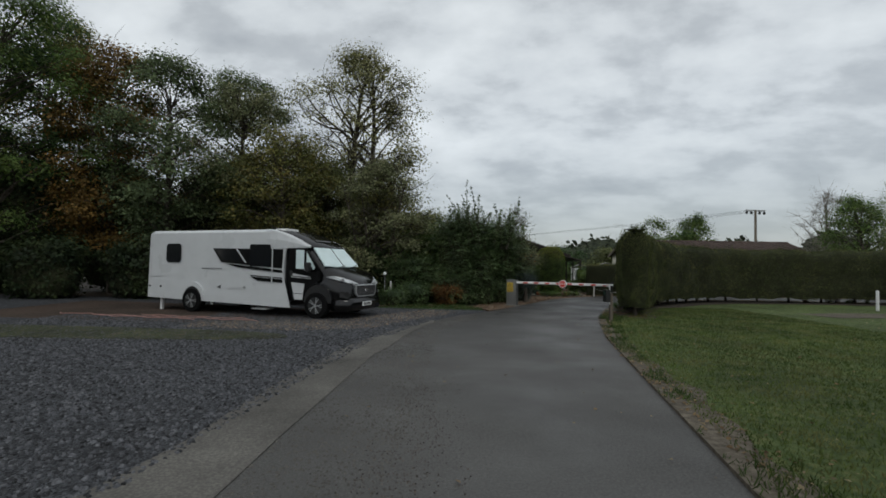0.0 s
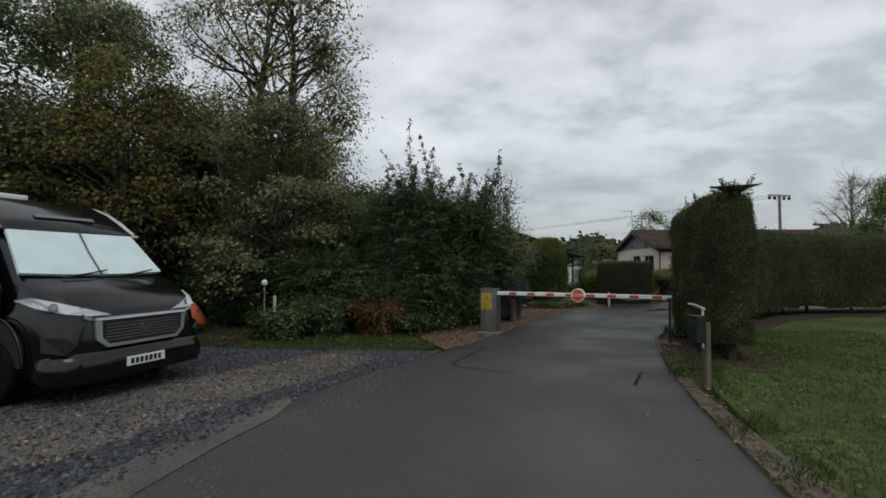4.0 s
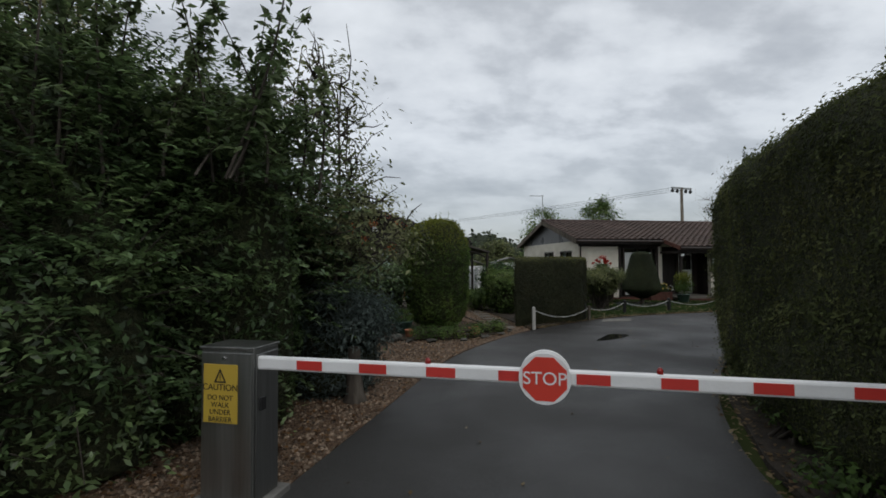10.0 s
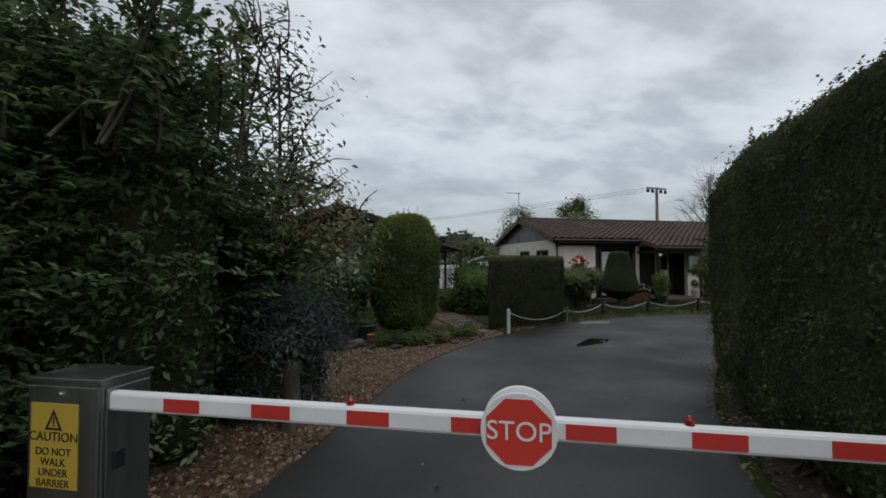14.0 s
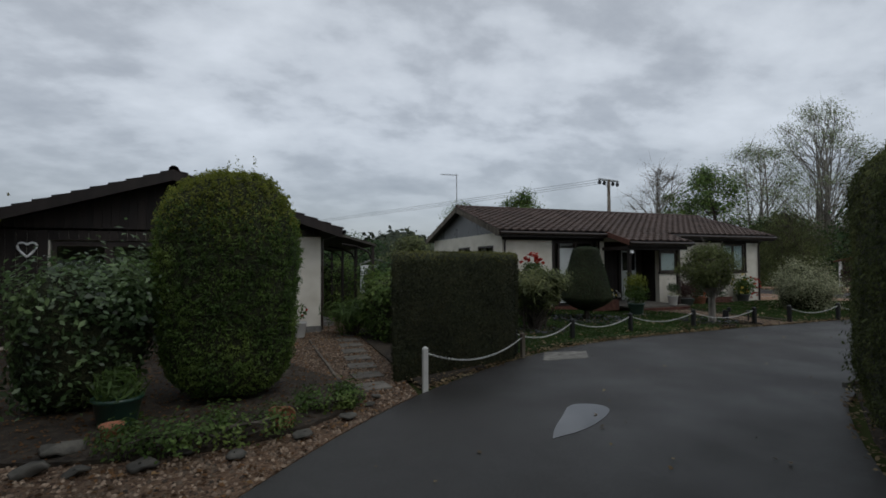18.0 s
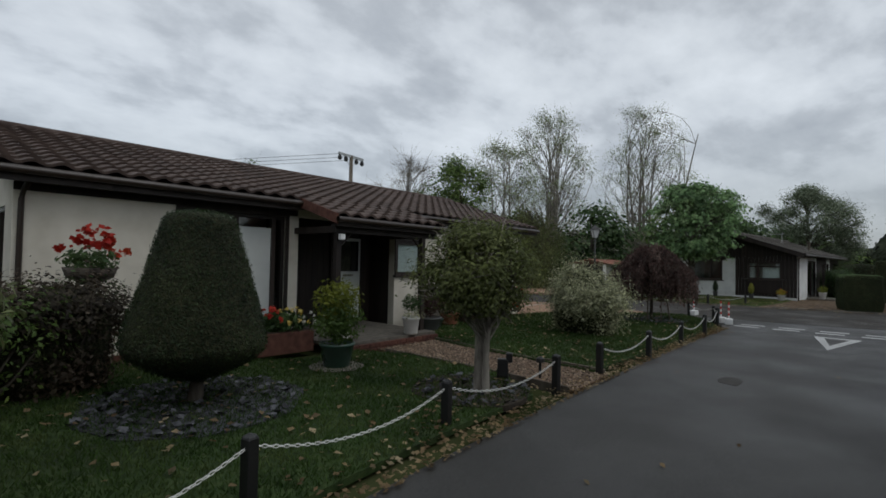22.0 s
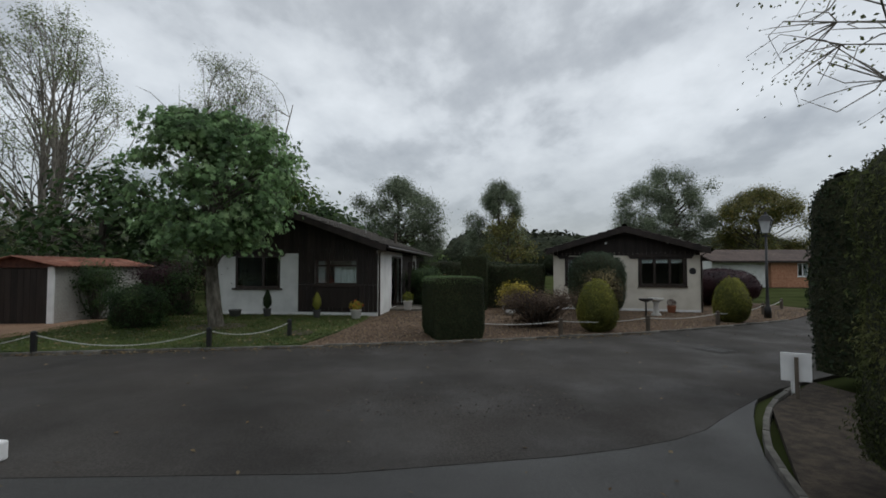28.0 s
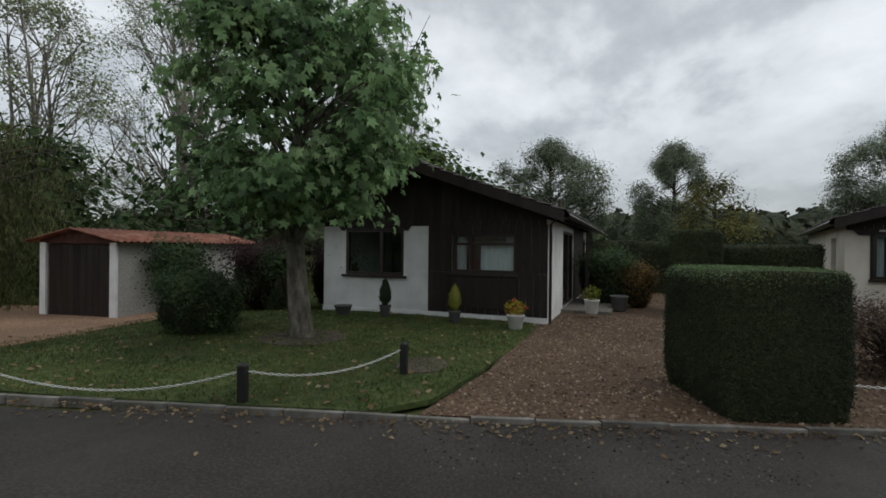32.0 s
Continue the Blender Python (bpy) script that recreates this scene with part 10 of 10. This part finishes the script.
part("planter_body", turned([(0.05, 0), (0.16, 0.05), (0.2, 0.13), (0.15, 0.18)], 16), M["stone_white"], sw, smooth=True)
mesh_np("neck", *tube_np([(0.17, 0, 0.12), (0.26, 0, 0.22), (0.2, 0, 0.34), (0.26, 0, 0.36)], [0.04, 0.03, 0.025, 0.015], 8), M["stone_white"], sw, smooth=True)
tre = thing("wall_trellis", "dark trellis beside the patio", "trellis", (46.2, 27.6, 0.0), -9)
for k in range(5):
    part("trellis_bar", B(k * 0.22, k * 0.22 + 0.03, 0, 0.03, 0, 1.9), M["dark_wood"], tre)
for k in range(7):
    part("trellis_bar", B(0, 0.95, 0.03, 0.05, 0.2 + k * 0.26, 0.23 + k * 0.26), M["dark_wood"], tre)
cb = thing("notice_board", "small white board at the end of the hedge", "sign", (32.7, 22.6, 0.0), 60)
part("board", B(-0.16, 0.16, -0.012, 0.012, 0.25, 0.6, 0.004), M["white_paint"], cb)
part("leg", B(-0.02, 0.02, 0.012, 0.04, 0.0, 0.55), M["timber"], cb)


def lamp_post(x, y, h, label):
    ob = thing("street_lamp", label, "street lamp", (x, y, 0.0))
    part("column", turned([(0.11, 0), (0.1, 0.35), (0.06, 0.42), (0.045, 0.9), (0.035, h - 0.62)], 14), M["black_paint"], ob, smooth=True)
    part("ladder_bar", B(-0.22, 0.22, -0.012, 0.012, h - 0.8, h - 0.775), M["black_paint"], ob)
    ln = new("lantern"); ln.parent = ob
    part("lantern_glass", turned([(0.13, h - 0.68), (0.24, h - 0.28)], 4), M["lamp_clear"], ln)
    for k in range(4):
        a = math.pi / 2 * k
        mesh_np("lantern_bar", *tube_np([(0.135 * math.cos(a), 0.135 * math.sin(a), h - 0.69), (0.25 * math.cos(a), 0.25 * math.sin(a), h - 0.27)], 0.014, 4), M["black_paint"], ln)
    part("lantern_roof", turned([(0.3, h - 0.28), (0.17, h - 0.12), (0.07, h - 0.07), (0.02, h + 0.04)], 4), M["black_paint"], ln)


lamp_post(42.0, 15.8, 3.5, "black Victorian-style street lamp at the bend")
lamp_post(38.2, 37.1, 3.75, "black Victorian-style street lamp by the garage drive")


def power_pole(x, y, h, rz):
    ob = thing("power_pole", "wooden power pole with a steel crossarm and insulators", "power pole", (x, y, 0.0), rz)
    part("pole", turned([(0.16, 0), (0.11, h)], 12), M["timber"], ob, smooth=True)
    part("crossarm", B(-1.15, 1.15, -0.06, 0.06, h - 0.12, h + 0.02), M["galv"], ob)
    for k in (-1.05, -0.5, 0.5, 1.05):
        part("insulator", turned([(0.05, h - 0.45), (0.13, h - 0.38), (0.13, h - 0.25), (0.05, h - 0.12)], 10, at=(k, 0.0, 0)), M["black_paint"], ob)
    mesh_np("brace", *join_np([tube_np([(s * 0.7, 0, h - 0.1), (0, 0, h - 0.75)], 0.02, 5) for s in (-1, 1)]), M["galv"], ob)
    return ob


power_pole(32.6, 50.4, 8.05, 10)
power_pole(14.0, 120.0, 9.0, 0)
for dx in (-1.0, 0.0, 1.0):
    v, q = tube_np([(32.6 + dx, 50.4, 8.0), (26 + dx, 62, 7.5), (14.0 + dx, 120, 9.0)], 0.012, 4)
    tagged(mesh_np("power_line", v, q, M["black_paint"], None, "thin overhead power line"), category="power line", group="power lines")
cn = thing("timber_fence", "close-boarded fence between house and garage", "fence", (43.7, 35.0, 0.0), 78)
for k in range(12):
    part("fence_board", B(k * 0.15, k * 0.15 + 0.14, 0, 0.02, 0.03, 1.6), M["timber"], cn)
for z in (0.4, 1.3):
    part("rail", B(0, 1.8, 0.02, 0.06, z, z + 0.08), M["timber"], cn)
# red flowers and labels in the planted bed
for k, (x, y) in enumerate(((28.45, 24.45), (27.6, 24.95), (27.0, 24.9))):
    f = thing("bedding_plant", "low bedding plant with red flowers", "flower", (x, y, 0.04), 0, "bedding plants")
    sprays(f, 500 + k, (0, 0, 0.07), (0.13, 0.13, 0.07), M["l_mid"], 60, 0.05)
    petals(f, 510 + k, (0, 0, 0.1), (0.1, 0.1, 0.06), M["f_red"], 4, head=0.04, size=0.035, top=True)
rng = rng_of(520)
for k in range(12):
    x = rng.uniform(19, 30.5)
    bush("bed_plant", "small dark plant in the hedge bed", (x, np.interp(x, [18, 25.7, 30.2], [25.5, 25.25, 24.5]) - rng.uniform(0, 0.4), 0.04), (0.2, 0.16, 0.2), M["l_red" if k % 3 else "l_mid"], 530 + k, clumps=8, per=30, leaf_size=0.05, clump_r=0.09, group="plants in the hedge bed", category="plant")

gf = thing("garden_fence", "tall dark-stained board fence behind the pergola", "fence", (-6.5, 33.95, 0.0))
for k in range(56):
    part("fence_board", B(k * 0.15, k * 0.15 + 0.142, 0, 0.022, 0.02, 2.05 + 0.02 * (k % 3)), M["dark_wood"], gf)
for z in (0.4, 1.6):
    part("rail", B(0, 8.4, 0.022, 0.07, z, z + 0.08), M["dark_wood"], gf)
ht = thing("heart_ornament", "white heart ornament on the dark boards", "ornament", (2.55, 33.85, 2.02))
pts = [(0.12 * math.sin(a) ** 3, 0, 0.1 * math.cos(a) - 0.038 * math.cos(2 * a) - 0.015 * math.cos(3 * a)) for a in np.linspace(0, 2 * math.pi, 26)]
mesh_np("heart_ring", *tube_np([(x * 1.3, y, z * 1.4) for x, y, z in pts], 0.022, 6), M["white_paint"], ht)

# ---- loose stones, grass blades and fallen leaves ----
def pebbles_np(rng, at, size, z):
    """Small five-faced stones."""
    n = len(at)
    s = size * rng.uniform(0.5, 1.4, (n, 1))
    a = rng.uniform(0, 6.28, n)
    ca, sa = np.cos(a)[:, None], np.sin(a)[:, None]
    base = np.array([(-1, -1), (1, -1), (1, 1), (-1, 1)], float)
    asp = rng.uniform(0.55, 1.0, (n, 1))
    out = np.zeros((n, 8, 3))
    for k in range(4):
        bx, by = base[k, 0] * s[:, 0], base[k, 1] * s[:, 0] * asp[:, 0]
        j = rng.uniform(0.75, 1.2, n)
        x, y = (bx * ca[:, 0] - by * sa[:, 0]) * j, (bx * sa[:, 0] + by * ca[:, 0]) * j
        out[:, k] = np.stack([at[:, 0] + x, at[:, 1] + y, np.full(n, z) - 0.004], 1)
        out[:, 4 + k] = np.stack([at[:, 0] + x * 0.55, at[:, 1] + y * 0.55, z + s[:, 0] * rng.uniform(0.5, 0.9, n)], 1)
    f = np.array([(0, 1, 5, 4), (1, 2, 6, 5), (2, 3, 7, 6), (3, 0, 4, 7), (4, 5, 6, 7)])
    return out.reshape(-1, 3), (np.arange(n)[:, None, None] * 8 + f[None]).reshape(-1, 4)


def stones(name, outline, count, size, z, material, label, seed, keep=None):
    rng = rng_of(seed)
    at = strewn(rng, outline, count, keep)
    tagged(mesh_np(name, *pebbles_np(rng, at, size, z), material, None, label), category="stones", kind="stuff")


def blades(outline, count, z, label, seed, keep=None, tall=0.034, material=None):
    rng = rng_of(seed)
    at = strewn(rng, outline, count, keep)
    n = len(at)
    a = rng.uniform(0, 6.28, n)
    h = tall * rng.uniform(0.5, 1.5, n)
    w = 0.0055
    dx, dy = np.cos(a) * w, np.sin(a) * w
    lx, ly = rng.normal(size=n) * h * 0.5, rng.normal(size=n) * h * 0.5
    x, y = at.T
    v = np.stack([np.stack([x - dx, y - dy, np.full(n, z)], 1), np.stack([x + dx, y + dy, np.full(n, z)], 1),
                  np.stack([x + dx * 0.6 + lx, y + dy * 0.6 + ly, z + h], 1), np.stack([x - dx * 0.6 + lx, y - dy * 0.6 + ly, z + h], 1)], 1).reshape(-1, 3)
    tagged(mesh_np("grass_blades", v, np.arange(4 * n).reshape(n, 4), material or M["blade"], None, label), category="grass", kind="stuff")


def litter(outline, count, z, label, seed, size=0.06, material=None, keep=None, tilt=0.45):
    rng = rng_of(seed)
    at = strewn(rng, outline, count, keep)
    n = len(at)
    v, q = leaf_np(rng, np.c_[at, z + rng.uniform(0.004, 0.02, n)], size, np.tile([0, 0, 1.0], (n, 1)), tilt, 0.75)
    tagged(mesh_np("leaf_litter", v, q, material or M["fallen"], None, label), category="fallen leaves", kind="stuff")


near_start = lambda p: (p[:, 1] < 14) & (p[:, 0] > -11) & (p[:, 1] > 1.5) & ((p[:, 0] < -2.4 + 0.11 * (p[:, 1] - 1.5)) | (p[:, 1] > 11))
stones("slate_stones", PARK, 42000, 0.018, 0.008, M["slate_bits"], "loose slate stones on the parking area", 601, near_start)
stones("slate_stones", PARK, 12000, 0.018, 0.008, M["slate_bits"], "loose slate stones on the parking area", 602, lambda p: (p[:, 1] >= 13) & (p[:, 0] > -7))
stones("gravel_stones", GRAVEL_B, 34000, 0.016, 0.014, M["stone_bits"], "loose brown gravel beside the drive", 603, lambda p: (p[:, 0] > 0) & ~inside(BED_B, p))
stones("gravel_stones", PATH_A, 3500, 0.016, 0.022, M["stone_bits"], "loose brown gravel on the path", 604)
stones("gravel_stones", GRAVEL_C, 15000, 0.016, 0.032, M["stone_bits"], "loose brown gravel in the front gardens", 605, lambda p: p[:, 0] < 45)
litter(GRAVEL_B, 13000, 0.018, "brown leaf litter over the gravel", 606, 0.05, M["leaf_rust"], keep=lambda p: p[:, 0] > 0)
litter([(5.2, 15.8), (6.6, 15.4), (7.3, 17.2), (6.4, 18.4)], 420, 0.045, "dead leaves at the end of the hedge", 629, 0.05, M["leaf_rust"])
litter(BED_B, 5000, 0.05, "brown leaf litter on the bed", 607, 0.045, M["leaf_rust"])
litter(GRAVEL_C, 5000, 0.034, "scattered leaves on the gravel", 608, 0.05, keep=lambda p: p[:, 0] < 45)
litter(LAWN_A1, 420, 0.075, "fallen leaves on the lawn", 609, 0.08)
litter(LAWN_A2, 420, 0.075, "fallen leaves on the lawn", 610, 0.08)
litter(LAWN_C, 900, 0.06, "fallen sycamore leaves on the lawn", 611, 0.075, keep=lambda p: p[:, 1] < 38)
blades(LAWN_A1, 60000, 0.05, "short mown grass of the lawn", 612)
blades(LAWN_A2, 56000, 0.05, "short mown grass of the lawn", 613)
blades(LAWN_C, 26000, 0.05, "short mown grass under the sycamore", 614, lambda p: p[:, 1] < 37, 0.032, M["field_blade"])
blades(FIELD, 90000, 0.03, "mown grass at the edge of the field", 615, lambda p: (p[:, 0] < 12) & (p[:, 1] > 1) & (p[:, 1] < 20), 0.032, M["field_blade"])
blades(VERGE2, 12000, 0.025, "grass blades of the verge", 616, None, 0.045)
ragged = lambda p: np.sin(p[:, 1] * 2.1) + np.sin(p[:, 1] * 5.3 + 1) + np.sin(p[:, 0] * 3.7) > -0.2
blades([(2.25, 0), (2.6, 0), (3.3, 6.6), (4.25, 11), (5.6, 15), (7.2, 17.4), (6.3, 18.4), (5.1, 15.6), (3.9, 11.2), (3.0, 6.6), (2.4, 3.5)], 3000, 0.034, "straggling grass at the tarmac's edge", 617, ragged, 0.05)


def beside(line, width, side, seed, count, z, label, size=0.055, material=None):
    """Leaves drifted along a road edge."""
    rng = rng_of(seed)
    line = smooth_line(line)
    seg = np.r_[0, np.cumsum(np.linalg.norm(np.diff(line, axis=0), axis=1))]
    s = rng.uniform(0, seg[-1], count)
    p = np.stack([np.interp(s, seg, line[:, i]) for i in (0, 1)], 1)
    t = unit(np.stack([np.interp(s, seg, np.gradient(line[:, i])) for i in (0, 1)], 1))
    nrm = np.stack([-t[:, 1], t[:, 0]], 1) * side
    at = p + nrm * (np.abs(rng.normal(size=(count, 1))) * width - 0.08)
    v, q = leaf_np(rng, np.c_[at, z + rng.uniform(0.004, 0.02, count)], size, np.tile([0, 0, 1.0], (count, 1)), 0.5, 0.75)
    tagged(mesh_np("leaf_drift", v, q, material or M["fallen"], None, label), category="fallen leaves", kind="stuff")


beside([(8.7, 27.8), (10.9, 29.1), (13, 29.9), (16.6, 30.1), (23, 29.95), (28.2, 29.6)], 0.18, 1, 620, 2600, 0.01, "brown leaves drifted along the lawn's edge")
beside([(8.7, 27.8), (10.9, 29.1), (13, 29.9), (16.6, 30.1), (23, 29.95), (28.2, 29.6)], 0.5, 1, 621, 700, 0.06, "scattered leaves along the lawn")
beside([(30.2, 24.8), (25.7, 25.6), (18, 25.9), (13.8, 25.6), (11.8, 24.5), (10.1, 23.2), (8.2, 21.4), (6.9, 19.7), (6.3, 18.4)], 0.35, 1, 622, 3000, 0.045, "dead leaves in the bed below the hedge", 0.05)
beside([(2.4, 1.0), (3.0, 6.6), (3.9, 11.2), (5.1, 15.6), (6.3, 18.4)], 0.3, -1, 623, 900, 0.035, "leaves along the field's edge", 0.05)
beside([(36.3, 37), (36.8, 31.4), (37.0, 29.7), (37.43, 27.1), (38.08, 23.9), (38.73, 21.45)], 0.2, -1, 624, 1200, 0.008, "leaves swept against the kerb", 0.05)
litter(road_line, 420, 0.006, "single fallen leaves on the tarmac", 625, 0.05, keep=lambda p: (p[:, 1] > 3) & (p[:, 0] < 40))
litter([(-7, 20.2), (-3.6, 18.1), (0.2, 17.7), (1.75, 17.75), (1.1, 19.3), (-3, 21.5)], 420, 0.05, "fallen leaves on the verge", 626, 0.06)
litter(FIELD, 500, 0.06, "fallen leaves on the grass field", 627, 0.06, keep=lambda p: (p[:, 0] < 16) & (p[:, 1] > 2))

# damp and worn patches of the side road
def patch(name, outline, z, material, label):
    rng = rng_of(int(abs(outline[0][0]) * 10))
    line = smooth_line(list(outline) + [outline[0]], rounds=2)[:-1]
    line = line + rng.normal(size=line.shape) * 0.03
    flat(name, [tuple(p) for p in line], z, material, label, "road patch", 0.0015)


stones("road_grit", [(33.6, 28.6), (34.0, 26.7), (33.2, 25.1), (32.1, 25.5), (32.5, 28.3)], 500, 0.009, 0.005, M["grit"], "loose brown grit on the side road", 640)
stones("road_grit", [(36.9, 29.6), (37.6, 26.6), (36.6, 26.4), (36.0, 29.4)], 700, 0.009, 0.005, M["grit"], "loose grit swept off the gravel", 641)
stones("road_grit", [(-1.5, 3), (-0.3, 3), (0.0, 12), (1.4, 16), (0.6, 16), (-1.1, 11)], 3500, 0.01, 0.002, M["dust"], "dusty grit along the tarmac's edge", 642)
stones("road_grit", [(-0.85, 2.4), (0.3, 2.4), (0.4, 4.8), (0.3, 7.5), (-0.1, 9.5), (-0.5, 7.5), (-0.95, 4.8)], 900, 0.006, 0.001, M["grit"], "scattered grit along a wheel track", 644)
stones("road_grit", [(-0.5, 2.6), (-0.1, 2.6), (0.1, 4.6), (0.0, 6.4), (-0.2, 6.6), (-0.55, 4.4)], 700, 0.0065, 0.001, M["grit"], "scattered grit along a wheel track", 645)
patch("tan_track", [(-6.5, 11.9), (-3.4, 11.5), (-1.7, 12.3), (-0.9, 14.2), (0.1, 15.8), (0.6, 17.0), (-0.6, 17.4), (-1.6, 16.0), (-2.9, 13.9), (-6.5, 13.3)], 0.0115, M["dust"], "dusty tan track worn across the gravel")
patch("tan_track", [(-2.35, 1.5), (-1.5, 1.5), (-1.3, 6.5), (-1.0, 10), (-0.1, 14.4), (-0.45, 14.4), (-1.65, 10.4), (-2.1, 7), (-2.3, 4)], 0.0095, M["dust"], "dusty strip beside the tarmac")
stones("slate_stones", [(-6.5, 11.9), (-3.4, 11.5), (-1.7, 12.3), (-0.9, 14.2), (0.1, 15.8), (0.6, 17.0), (-0.6, 17.4), (-1.6, 16.0), (-2.9, 13.9), (-6.5, 13.3)], 2600, 0.016, 0.012, M["stone_bits"], "loose stones on the tan track", 643)
